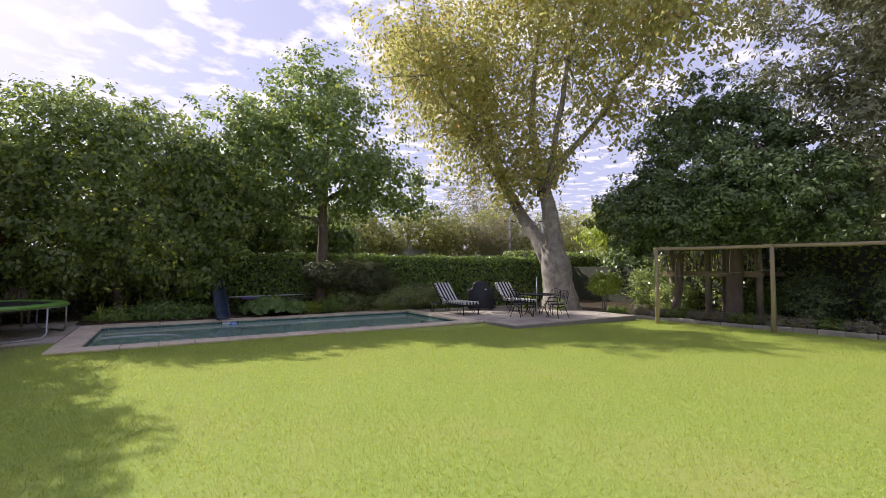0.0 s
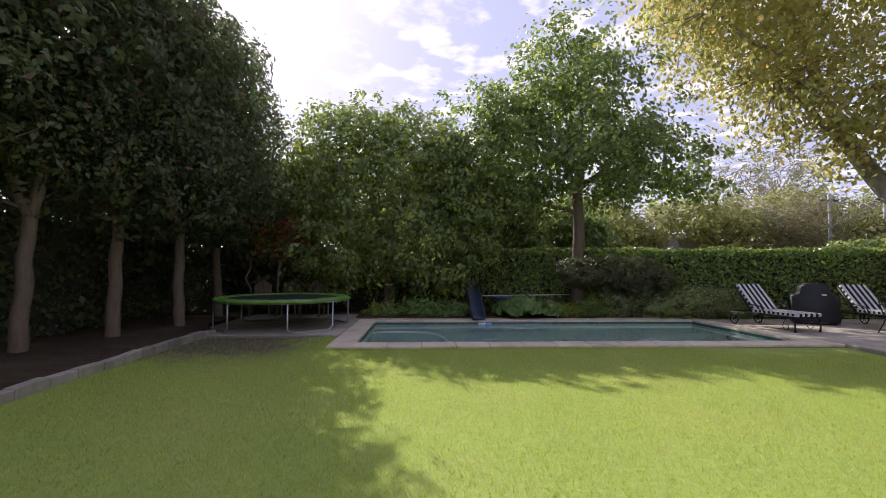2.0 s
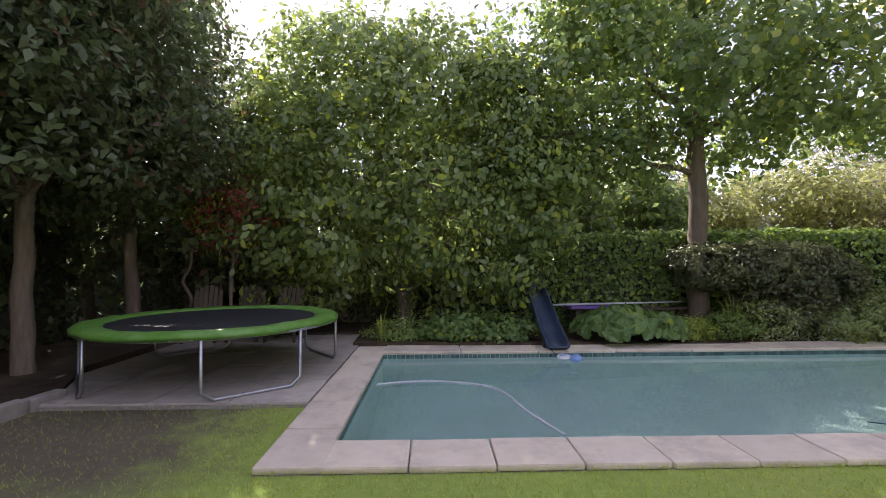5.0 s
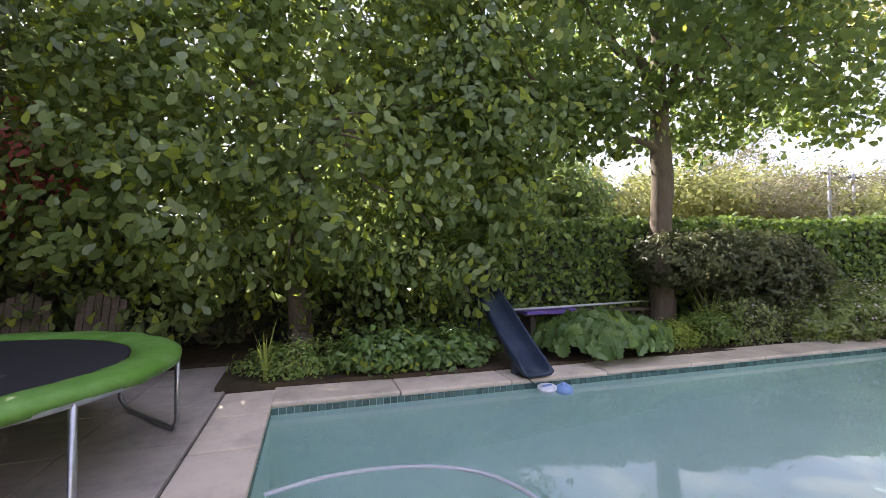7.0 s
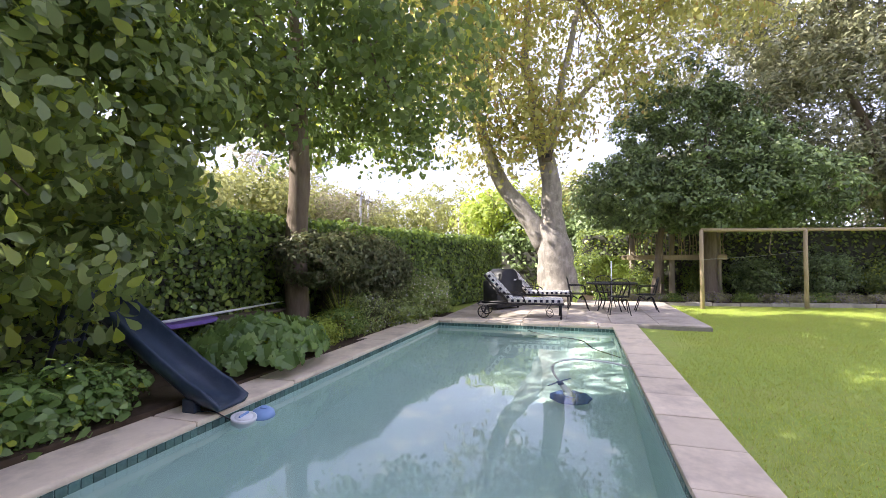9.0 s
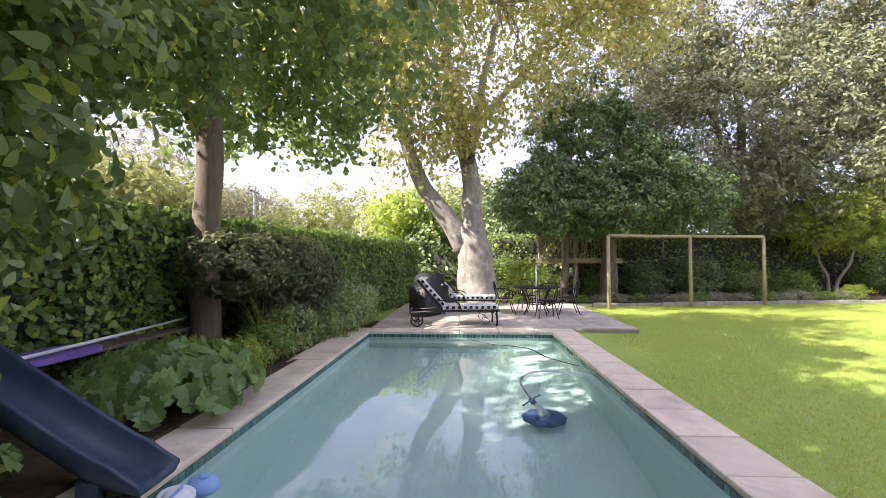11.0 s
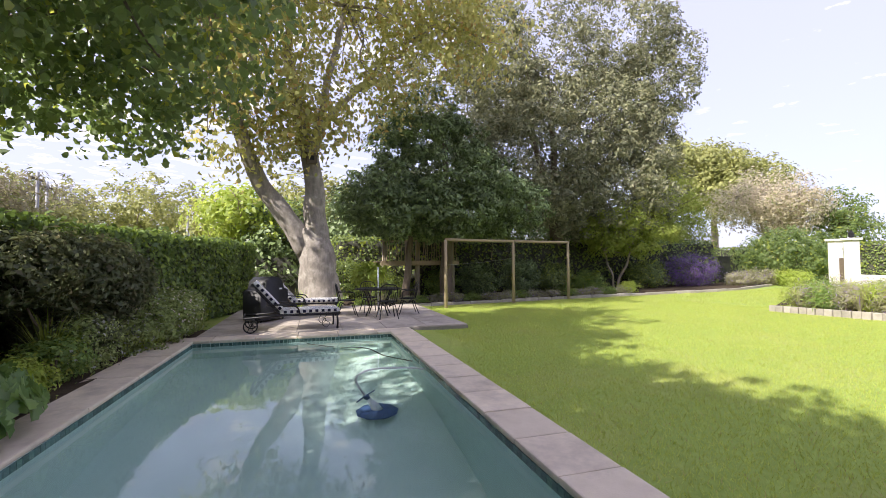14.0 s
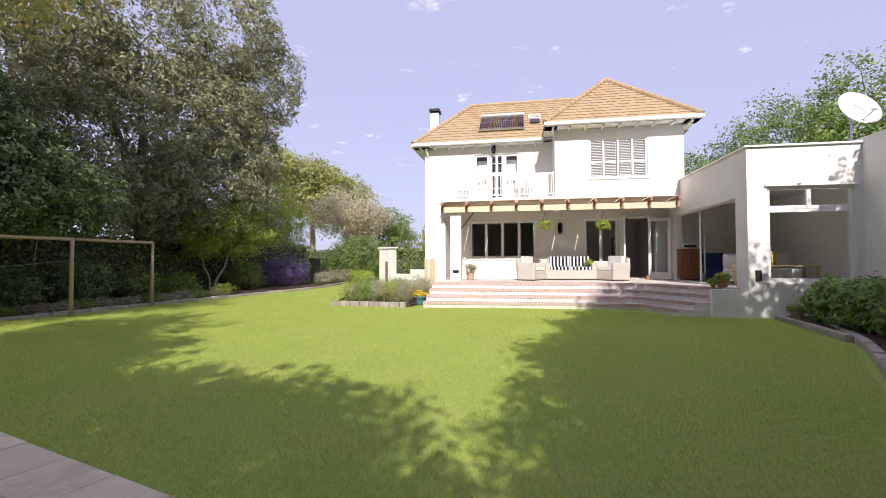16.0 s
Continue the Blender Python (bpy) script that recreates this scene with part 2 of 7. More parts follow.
M_BLUE = surf("blue_fabric", (0.015, 0.03, 0.12), (0.03, 0.05, 0.17), 40, 0.9, 0.3, 200)
M_YELLOW = surf("yellow_fabric", (0.62, 0.40, 0.03), (0.72, 0.50, 0.06), 40, 0.9, 0.3, 200)
M_PLASTIC_W = surf("white_plastic", (0.70, 0.72, 0.74), (0.76, 0.78, 0.80), 20, 0.4, 0.02, 60)
M_PLASTIC_B = surf("pale_blue_plastic", (0.20, 0.34, 0.62), (0.26, 0.40, 0.68), 20, 0.4, 0.02, 60)
M_CLEANER = surf("cleaner_rubber", (0.05, 0.10, 0.24), (0.07, 0.13, 0.29), 20, 0.6, 0.1, 60)
M_SOLAR = surf("solar_tubes", (0.03, 0.02, 0.035), (0.06, 0.04, 0.06), 20, 0.2, 0.02, 60)
M_GLASS = glass_mat("window_glass")

L_LAWN = leaf_mat("grass_blades", (0.124, 0.180, 0.033), (0.210, 0.268, 0.062), (0.42, 0.37, 0.16), 0.05, 0.35, 0.6, 0.7)
L_DARK = leaf_mat("dark_glossy_leaf", (0.036, 0.064, 0.022), (0.138, 0.198, 0.068), (0.36, 0.42, 0.08), 0.12, 0.42, 0.26)
L_WEST = leaf_mat("west_tree_leaf", (0.032, 0.050, 0.024), (0.075, 0.11, 0.045), (0.16, 0.10, 0.06), 0.06, 0.4, 0.45)
L_MAG = leaf_mat("round_tree_leaf", (0.036, 0.064, 0.022), (0.110, 0.168, 0.056), (0.34, 0.38, 0.08), 0.08, 0.50, 0.36)
L_PLANE = leaf_mat("plane_leaf", (0.10, 0.13, 0.040), (0.225, 0.245, 0.088), (0.42, 0.32, 0.12), 0.09, 0.5, 0.55)
L_CONIFER = leaf_mat("dense_green_leaf", (0.014, 0.030, 0.013), (0.140, 0.215, 0.078), None, 0, 0.17, 0.45, 0.9)
L_GREY = leaf_mat("grey_green_leaf", (0.032, 0.048, 0.024), (0.185, 0.210, 0.115), (0.28, 0.27, 0.15), 0.10, 0.2, 0.55)
L_HEDGE = leaf_mat("hedge_leaf", (0.024, 0.052, 0.014), (0.105, 0.170, 0.042), (0.28, 0.38, 0.07), 0.17, 0.25, 0.4, 1.2)
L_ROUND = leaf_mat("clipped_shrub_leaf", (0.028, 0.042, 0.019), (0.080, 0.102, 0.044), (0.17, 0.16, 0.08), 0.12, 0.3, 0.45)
L_BED = leaf_mat("bed_leaf", (0.04, 0.085, 0.022), (0.14, 0.22, 0.055), (0.34, 0.38, 0.08), 0.10, 0.35, 0.5, 1.0)
L_LIME = leaf_mat("lime_leaf", (0.095, 0.155, 0.028), (0.19, 0.25, 0.055), None, 0, 0.45, 0.5)
L_YELLOW = leaf_mat("yellow_green_leaf", (0.085, 0.135, 0.026), (0.175, 0.225, 0.050), None, 0, 0.4, 0.55)
L_OLIVE = leaf_mat("far_olive_leaf", (0.075, 0.10, 0.035), (0.20, 0.23, 0.08), None, 0, 0.3, 0.6)
L_BLOSSOM = leaf_mat("blossom_tree_leaf", (0.17, 0.175, 0.12), (0.26, 0.265, 0.19), (0.25, 0.27, 0.12), 0.15, 0.35, 0.7)
L_TWIG = leaf_mat("bare_twigs", (0.085, 0.09, 0.050), (0.155, 0.160, 0.095), (0.20, 0.23, 0.08), 0.2, 0.2, 0.8)
L_PURPLE = leaf_mat("purple_flower", (0.045, 0.028, 0.09), (0.11, 0.07, 0.18), (0.10, 0.15, 0.05), 0.25, 0.3, 0.6)
L_RED = leaf_mat("red_leaf", (0.14, 0.035, 0.035), (0.28, 0.09, 0.07), (0.15, 0.20, 0.04), 0.3, 0.4, 0.5)
L_BROAD = leaf_mat("broad_leaf", (0.038, 0.082, 0.024), (0.105, 0.180, 0.052), (0.32, 0.40, 0.06), 0.06, 0.36, 0.35, 1.5)
L_LAVENDER = leaf_mat("lavender_leaf", (0.10, 0.12, 0.065), (0.20, 0.22, 0.12), (0.35, 0.28, 0.45), 0.12, 0.35, 0.6, 1.2)
L_PALE = leaf_mat("flowering_shrub_leaf", (0.070, 0.112, 0.036), (0.180, 0.240, 0.085), (0.50, 0.50, 0.46), 0.07, 0.35, 0.5, 1.0)
L_FLOWER_W = leaf_mat("white_petal", (0.30, 0.29, 0.28), (0.36, 0.35, 0.34), None, 0, 0.3, 0.6)
L_FLOWER_Y = leaf_mat("yellow_petal", (0.26, 0.25, 0.015), (0.32, 0.31, 0.025), None, 0, 0.3, 0.6)

# ---- builders ----
def mesh_ob(name, bm, mat, parent=None, label="", smooth=False):
    me = bpy.data.meshes.new(name)
    bm.to_mesh(me); bm.free()
    for mm in (mat if isinstance(mat, (list, tuple)) else [mat]):
        me.materials.append(mm)
    if smooth:
        me.polygons.foreach_set("use_smooth", [True] * len(me.polygons))
    ob = new(name, me)
    if parent: ob.parent = parent
    if label: tagged(ob, label)
    return ob


def part(name, bm, mat, parent, label="", smooth=False):
    return mesh_ob(name, bm, mat, parent, label, smooth)


def thing(name, m, label, category, group="", kind=""):
    ob = new(name)
    ob.matrix_basis = m
    return tagged(ob, label, category, group, kind)


def box(bm, x0, x1, y0, y1, z0, z1, bevel=0.0, m=None):
    vs = bmesh.ops.create_cube(bm, size=1, matrix=Matrix.LocRotScale(((x0 + x1) / 2, (y0 + y1) / 2, (z0 + z1) / 2), None, (abs(x1 - x0), abs(y1 - y0), abs(z1 - z0))))["verts"]
    if bevel:
        es = list({e for v in vs for e in v.link_edges})
        r = bmesh.ops.bevel(bm, geom=es, offset=bevel, segments=2, profile=0.6, affect="EDGES")
        vs = list({v for f in r["faces"] for v in f.verts} | {v for v in vs if v.is_valid})
    if m is not None:
        bmesh.ops.transform(bm, matrix=m, verts=vs)
    return vs


def boxed(*args, **kw):
    bm = bmesh.new()
    box(bm, *args, **kw)
    return bm


def tube(bm, pts, radii, seg=10, cap=True, wob=0.0, flat=1.0):
    """A swept tube through pts with a radius at each point."""
    pts = [Vector(p) for p in pts]
    if not isinstance(radii, (list, tuple)): radii = [radii] * len(pts)
    rings, side = [], None
    for i, p in enumerate(pts):
        d = (pts[min(i + 1, len(pts) - 1)] - pts[max(i - 1, 0)]).normalized()
        if side is None:
            side = d.orthogonal().normalized()
        side = (side - d * side.dot(d)).normalized()
        up = d.cross(side)
        ring = []
        for k in range(seg):
            a = 2 * math.pi * k / seg
            r = radii[i]
            if wob: r *= 1 + wob * noise.noise(Vector((math.cos(a) * 1.3, math.sin(a) * 1.3, i * 0.45 + p.x)))
            ring.append(bm.verts.new(p + side * math.cos(a) * r + up * math.sin(a) * r * flat))
        rings.append(ring)
    for a, b in zip(rings, rings[1:]):
        for k in range(seg):
            bm.faces.new((a[k], a[(k + 1) % seg], b[(k + 1) % seg], b[k]))
    if cap:
        bm.faces.new(rings[0][::-1]); bm.faces.new(rings[-1])
    return bm


def smooth_path(pts, n=6):
    """Catmull-Rom through pts."""
    P = [Vector(p) for p in pts]
    P = [P[0] * 2 - P[1]] + P + [P[-1] * 2 - P[-2]]
    out = []
    for i in range(1, len(P) - 2):
        for k in range(n):
            t = k / n
            out.append(0.5 * (2 * P[i] + (P[i + 1] - P[i - 1]) * t + (2 * P[i - 1] - 5 * P[i] + 4 * P[i + 1] - P[i + 2]) * t * t + (3 * P[i] - P[i - 1] - 3 * P[i + 1] + P[i + 2]) * t ** 3))
    return out + [P[-2]]


def lathe(bm, prof, seg=20, m=None):
    rings = []
    for r, z in prof:
        rings.append([bm.verts.new((r * math.cos(2 * math.pi * k / seg), r * math.sin(2 * math.pi * k / seg), z)) for k in range(seg)])
    for a, b in zip(rings, rings[1:]):
        for k in range(seg):
            bm.faces.new((a[k], a[(k + 1) % seg], b[(k + 1) % seg], b[k]))
    bm.faces.new(rings[0][::-1]); bm.faces.new(rings[-1])
    if m is not None: bmesh.ops.transform(bm, matrix=m, verts=[v for r in rings for v in r])
    return bm


def panel(bm, u0, u1, v0, v1, w0, w1, holes=()):
    """A wall in the local x-z plane, v0..v1 thick, with rectangular holes (u0, u1, w0, w1) right through."""
    us = sorted({u0, u1, *[h for o in holes for h in o[:2]]})
    ws = sorted({w0, w1, *[h for o in holes for h in o[2:]]})
    us, ws = [q for q in us if u0 <= q <= u1], [q for q in ws if w0 <= q <= w1]

    def solid(i, k):
        if not (0 <= i < len(us) - 1 and 0 <= k < len(ws) - 1): return False
        a, b = (us[i] + us[i + 1]) / 2, (ws[k] + ws[k + 1]) / 2
        return not any(o[0] < a < o[1] and o[2] < b < o[3] for o in holes)
    made = {}

    def corner(i, k, s):
        if (i, k, s) not in made: made[i, k, s] = bm.verts.new((us[i], v1 if s else v0, ws[k]))
        return made[i, k, s]
    for i in range(len(us) - 1):
        for k in range(len(ws) - 1):
            if not solid(i, k): continue
            ring = [(i, k), (i + 1, k), (i + 1, k + 1), (i, k + 1)]
            bm.faces.new([corner(*q, 0) for q in ring])
            bm.faces.new([corner(*q, 1) for q in reversed(ring)])
            for n, (di, dk) in enumerate(((0, -1), (1, 0), (0, 1), (-1, 0))):
                if not solid(i + di, k + dk):
                    a, b = ring[n], ring[(n + 1) % 4]
                    bm.faces.new([corner(*b, 0), corner(*a, 0), corner(*a, 1), corner(*b, 1)])
    return bm


RNG = np.random.default_rng(7)


def quad_cloud(name, P, N, size, mat, parent=None, aspect=0.5, fold=0.18, jitter=0.35, along=None, rounded=False):
    """Many leaves, each a folded blade: at points P, facing N, of the given sizes; one mesh."""
    n = len(P)
    N = N / np.maximum(np.linalg.norm(N, axis=1, keepdims=True), 1e-6)
    R = RNG.normal(size=(n, 3)) if along is None else along + RNG.normal(size=(n, 3)) * jitter
    A = R - N * (R * N).sum(1, keepdims=True)
    A /= np.maximum(np.linalg.norm(A, axis=1, keepdims=True), 1e-6)
    B = np.cross(N, A)
    s = (size * (1 + jitter * RNG.uniform(-1, 1, n)))[:, None]
    if rounded and np.mean(size) > 0.14:
        prof = ((-0.5, 0.0, 0.0), (-0.26, 0.24, 0.5), (0.05, 0.46, 0.95), (0.32, 0.38, 0.85), (0.5, 0.0, 0.1), (0.32, -0.38, 0.85), (0.05, -0.46, 0.95), (-0.26, -0.24, 0.5))
    elif rounded:
        prof = ((-0.5, 0.0, 0.0), (-0.2, 0.38, 0.7), (0.22, 0.5, 1.0), (0.5, 0.0, 0.15), (0.22, -0.5, 1.0), (-0.2, -0.38, 0.7))
    else:
        prof = ((-0.5, 0.0, 0.0), (0.0, 0.5, 1.0), (0.5, 0.0, 0.0), (0.0, -0.5, 1.0))
    k = len(prof)
    V = np.empty((n, k, 3))
    for i, (pa, pb, pn) in enumerate(prof):
        V[:, i] = P + A * s * pa + B * s * aspect * pb + N * s * fold * pn
    me = bpy.data.meshes.new(name)
    me.vertices.add(n * k); me.loops.add(n * k); me.polygons.add(n)
    me.vertices.foreach_set("co", V.astype(np.float32).ravel())
    me.loops.foreach_set("vertex_index", np.arange(n * k, dtype=np.int32))
    me.polygons.foreach_set("loop_start", np.arange(0, n * k, k, dtype=np.int32))
    me.update(calc_edges=True)
    me.materials.append(mat)
    ob = new(name, me)
    if parent: ob.parent = parent
    return ob


def on_blobs(blobs, n, shell=0.55, ragged=0.18):
    """Points in the outer shell of ellipsoids (x, y, z, rx, ry, rz), with the ways out."""
    w = np.array([b[3] * b[4] + b[4] * b[5] + b[3] * b[5] for b in blobs])
    k = RNG.choice(len(blobs), n, p=w / w.sum())
    B = np.array(blobs)[k]
    d = RNG.normal(size=(n, 3)); d /= np.linalg.norm(d, axis=1, keepdims=True)
    r = (shell + (1 - shell) * RNG.uniform(0, 1, n) ** 0.6)[:, None] * (1 + ragged * RNG.normal(size=(n, 1)) * 0.6)
    return B[:, :3] + d * r * B[:, 3:], d / B[:, 3:]


def crown(blobs, clusters, per, rc, leaf, mat, parent, aspect=0.5, shell=0.45, ragged=0.18, up=0.35, flat=0.7, droop=0.0, name="crown", low=None, spread=0.8, rounded=False, ball=False):
    """A crown of leaf clusters with gaps between them."""
    C, D = on_blobs(blobs, clusters, shell, ragged)
    if low is not None:
        keep = C[:, 2] > low
        C, D = C[keep], D[keep]
    D = D / np.linalg.norm(D, axis=1, keepdims=True)
    n = len(C)
    off = RNG.normal(size=(n, per, 3)) * np.array([1, 1, flat]) * 0.5
    rr = rc * RNG.uniform(0.55, 1.25, (n, 1, 1))
    if ball:
        off = RNG.normal(size=(n, per, 3)); off /= np.linalg.norm(off, axis=2, keepdims=True)
        off = off * RNG.uniform(0.55, 1.0, (n, per, 1)) * np.array([1, 1, flat])
    P = (C[:, None] + off * rr).reshape(-1, 3)
    Nn = (D[:, None] * 0.7 + off * 0.8 + np.array([0, 0, up]) + RNG.normal(size=(n, per, 3)) * spread * 0.6).reshape(-1, 3)
    if ball: Nn = (off * 1.2 + D[:, None] * 0.3 + np.array([0, 0, up]) + RNG.normal(size=(n, per, 3)) * 0.35).reshape(-1, 3)
    al = None
    if droop: al = np.repeat(D, per, 0) * 0.5 + np.array([0, 0, -droop])
    return quad_cloud(name, P, Nn, np.full(len(P), leaf), mat, parent, aspect, along=al, jitter=0.4, rounded=rounded)


def limb(bm, a, b, r0, r1, bend=0.12, seg=8, n=5, wob=0.12):
    a, b = Vector(a), Vector(b)
    L = (b - a).length
    mids = [a.lerp(b, k / n) + Vector((random.uniform(-1, 1), random.uniform(-1, 1), random.uniform(-0.5, 0.8))) * L * bend * math.sin(math.pi * k / n) * 0.6 for k in range(n + 1)]
    mids[0], mids[-1] = a, b
    tube(bm, smooth_path(mids, 3), [r0 + (r1 - r0) * k / (3 * n) for k in range(3 * n + 1)], seg, True, wob)


def ground_z(x, y):
    return 0.012 * max(0.0, 9 - y) * (1 if y > -12 else 21 / (9 - y)) - 0.016 * max(0.0, min(x, 18) - 3)


# ---- ground ----
POOL = (-1.355, 7.803, 9.231, 12.918)
POOL_M = Matrix.Translation((7.73, 11.05, 0)) @ Matrix.Rotation(radians(-1.455), 4, "Z") @ Matrix.Translation((-7.73, -11.05, 0))
WATER_Z = -0.105


def by_pool(x, y, z):
    return POOL_M @ Vector((x, y, z))


def ground_sheet():
    bm = bmesh.new()
    xs = sorted({-400, -150, -60, -30, 400, 150, 60, 36, *[-18 + 1.0 * k for k in range(46)], POOL[0] - 0.2, POOL[1] + 0.2})
    ys = sorted({-400, -150, -60, -35, 400, 150, 60, 36, *[-20 + 1.0 * k for k in range(47)], POOL[2] - 0.13, POOL[3] + 0.33})
    grid = {}
    for x in xs:
        for y in ys:
            z = ground_z(x, y) - 0.02 if abs(x) < 50 and abs(y) < 50 else -0.3
            if -20 < x < 20 and -20 < y < 20: z += 0.012 * noise.noise((x * 0.5, y * 0.5, 0))
            if y > 8.5 and -6 < x < 14: z = -0.05
            grid[x, y] = bm.verts.new((x, y, z))
    for x0, x1 in zip(xs, xs[1:]):
        for y0, y1 in zip(ys, ys[1:]):
            cx, cy = (x0 + x1) / 2, (y0 + y1) / 2
            if POOL[0] - 0.2 < cx < POOL[1] + 0.2 and POOL[2] - 0.13 < cy < POOL[3] + 0.33: continue
            bm.faces.new((grid[x0, y0], grid[x1, y0], grid[x1, y1], grid[x0, y1]))
    return tagged(mesh_ob("ground", bm, M_LAWN, smooth=True), "mown green garden lawn sheet with worn patches", "lawn", kind="structure")


ground_sheet()


def soil_bed(name, outline, z, label):
    """A soil sheet a little above the ground, slightly mounded."""
    bm = bmesh.new()
    vs = [bm.verts.new((x, y, ground_z(x, y) + z)) for x, y in outline]
    f = bm.faces.new(vs)
    r = bmesh.ops.extrude_face_region(bm, geom=[f])
    bmesh.ops.translate(bm, verts=[v for v in r["geom"] if isinstance(v, bmesh.types.BMVert)], vec=(0, 0, -0.3))
    bmesh.ops.recalc_face_normals(bm, faces=bm.faces)
    return tagged(mesh_ob(name, bm, M_SOIL), label, "garden bed", kind="structure")


soil_bed("bed_north", [(-16, 15.0), (-1.9, 15.0), (-1.9, 13.74), (1.0, 13.56), (8.3, 13.34), (8.3, 13.02), (13.75, 13.02), (13.75, 9.6), (30, 9.6), (30, 30), (-16, 30)], 0.06, "dark planted soil bed behind the pool")
soil_bed("bed_east", [(14.55, 9.5), (14.6, 4), (14.6, -2), (14.4, -8), (16.5, -14), (30, -14), (30, 9.5)], 0.07, "shaded soil bed with low plants along the lawn")
soil_bed("bed_west", [(-16, -3), (-5.8, -1.6), (-5.55, 1.5), (-4.75, 4.8), (-4.78, 6.5), (-4.76, 7.5), (-4.88, 8.7), (-4.9, 10.0), (-4.8, 11.0), (-5.4, 12.2), (-5.4, 13.9), (-16, 13.9)], 0.06, "dark shaded soil bed under the trees")

# ---- pool ----
def pool():
    x0, x1, y0, y1 = POOL
    shell = thing("pool", POOL_M.copy(), "rectangular garden pool with teal plaster lining", "pool", kind="structure")
    bm = bmesh.new()
    t, d0, d1 = 0.2, -1.15, -1.75
    inner = [(x0, y0), (x1, y0), (x1, y1), (x0, y1)]
    top = [bm.verts.new((x, y, -0.045)) for x, y in inner]
    bot = [bm.verts.new((x, y, d1 if x < 3 else d0)) for x, y in inner]
    for k in range(4):
        bm.faces.new((top[k], top[(k + 1) % 4], bot[(k + 1) % 4], bot[k]))
    bm.faces.new(bot)
    bmesh.ops.recalc_face_normals(bm, faces=bm.faces)
    for f in bm.faces: f.normal_flip()
    ob = part("lining", bm, M_PLASTER, shell)
    sol = ob.modifiers.new("thick", "SOLIDIFY"); sol.thickness, sol.offset = 0.18, -1
    return shell


POOL_OB = pool()


def water():
    m, n, l, p = base_mat("pool_water")
    p.inputs["Base Color"].default_value = (0.86, 0.96, 0.945, 1)
    p.inputs["Roughness"].default_value, p.inputs["IOR"].default_value, p.inputs["Transmission Weight"].default_value = 0.0, 1.33, 1.0
    a = noise_node(n, l, 1.5, 2, 0.5)
    b = noise_node(n, l, 7.0, 1, 0.5)
    ad = n.new("ShaderNodeMath"); ad.operation = "MULTIPLY_ADD"; ad.inputs[1].default_value = 0.07
    l.new(b.outputs["Fac"], ad.inputs[0]); l.new(a.outputs["Fac"], ad.inputs[2])
    bp = n.new("ShaderNodeBump"); bp.inputs["Strength"].default_value, bp.inputs["Distance"].default_value = 0.03, 0.12
    l.new(ad.outputs[0], bp.inputs["Height"]); l.new(bp.outputs[0], p.inputs["Normal"])
    bm = bmesh.new()
    x0, x1, y0, y1 = POOL
    e = 0.001
    bm.faces.new([bm.verts.new(q) for q in ((x0 - e, y0 - e, WATER_Z), (x1 + e, y0 - e, WATER_Z), (x1 + e, y1 + e, WATER_Z), (x0 - e, y1 + e, WATER_Z))])
    ob = mesh_ob("water", bm, m)
    ob.matrix_basis = POOL_M.copy()
    ob.visible_shadow = False
    return tagged(ob, "still clear blue-green pool water with faint ripples", "water", kind="structure")


water()

# ---- trees and hedges ----
def tree(name, m, label, trunks, blobs, clusters, per, rc, leaf, lmat, bark, group="", twigs=26, twig_r=0.035, **kw):
    """trunks: tapered limbs (a, b, r0, r1); the crown is leaf clusters; twigs reach from the limbs into it."""
    t = thing(name, m, label, "tree", group)
    bm = bmesh.new()
    for a, b, *r in trunks:
        if r: limb(bm, a, b, r[0], r[1], 0.02 if r[0] > 0.12 else 0.10, 12 if r[0] > 0.15 else 8, 6)
        else:
            q = smooth_path(a, 4)
            tube(bm, q, list(np.interp(np.linspace(0, len(b) - 1, len(q)), range(len(b)), b)), 20, True, 0.16)
    if twigs:
        C, D = on_blobs(blobs, twigs, 0.55, 0.1)
        ends = [Vector(k[1]) for k in trunks if len(k) == 4]
        for c in C:
            e = min(ends, key=lambda q: (q - Vector(c)).length)
            limb(bm, e, c, twig_r, twig_r * 0.25, 0.15, 5, 4, 0)
    part("trunk", bm, bark, t, smooth=True)
    crown(blobs, clusters, per, rc, leaf, lmat, t, **kw)
    return t


# slender shade trees along the west bed
for k, (x, y, h) in enumerate([(-6.9, 6.4, 8.8), (-6.7, 8.3, 9.4), (-6.3, 10.0, 9.0), (-5.9, 11.8, 8.2), (-6.0, 14.2, 8.0)]):
    tree("shade_tree", pose(x, y, 0, 0, 0, 40 * k), "tall backlit shade tree with dense dark canopy", [((0, 0, -0.2), (0.1, 0.05, 2.4), 0.14, 0.10), ((0.1, 0.05, 2.3), (0.3, -0.3, h * 0.7), 0.10, 0.04), ((0.1, 0.05, 2.3), (-0.7, 0.5, h * 0.65), 0.08, 0.03)],
         [(0, 0, h * 0.62, 2.0, 2.0, h * 0.32), (0.5, -0.4, h * 0.80, 1.5, 1.6, h * 0.2), (-0.6, 0.5, h * 0.45, 1.8, 1.8, h * 0.19)], 640, 32, 0.42, 0.145, L_WEST, M_BARK, "trees along the west bed", shell=0.25, ragged=0.2, low=2.0, ball=True)
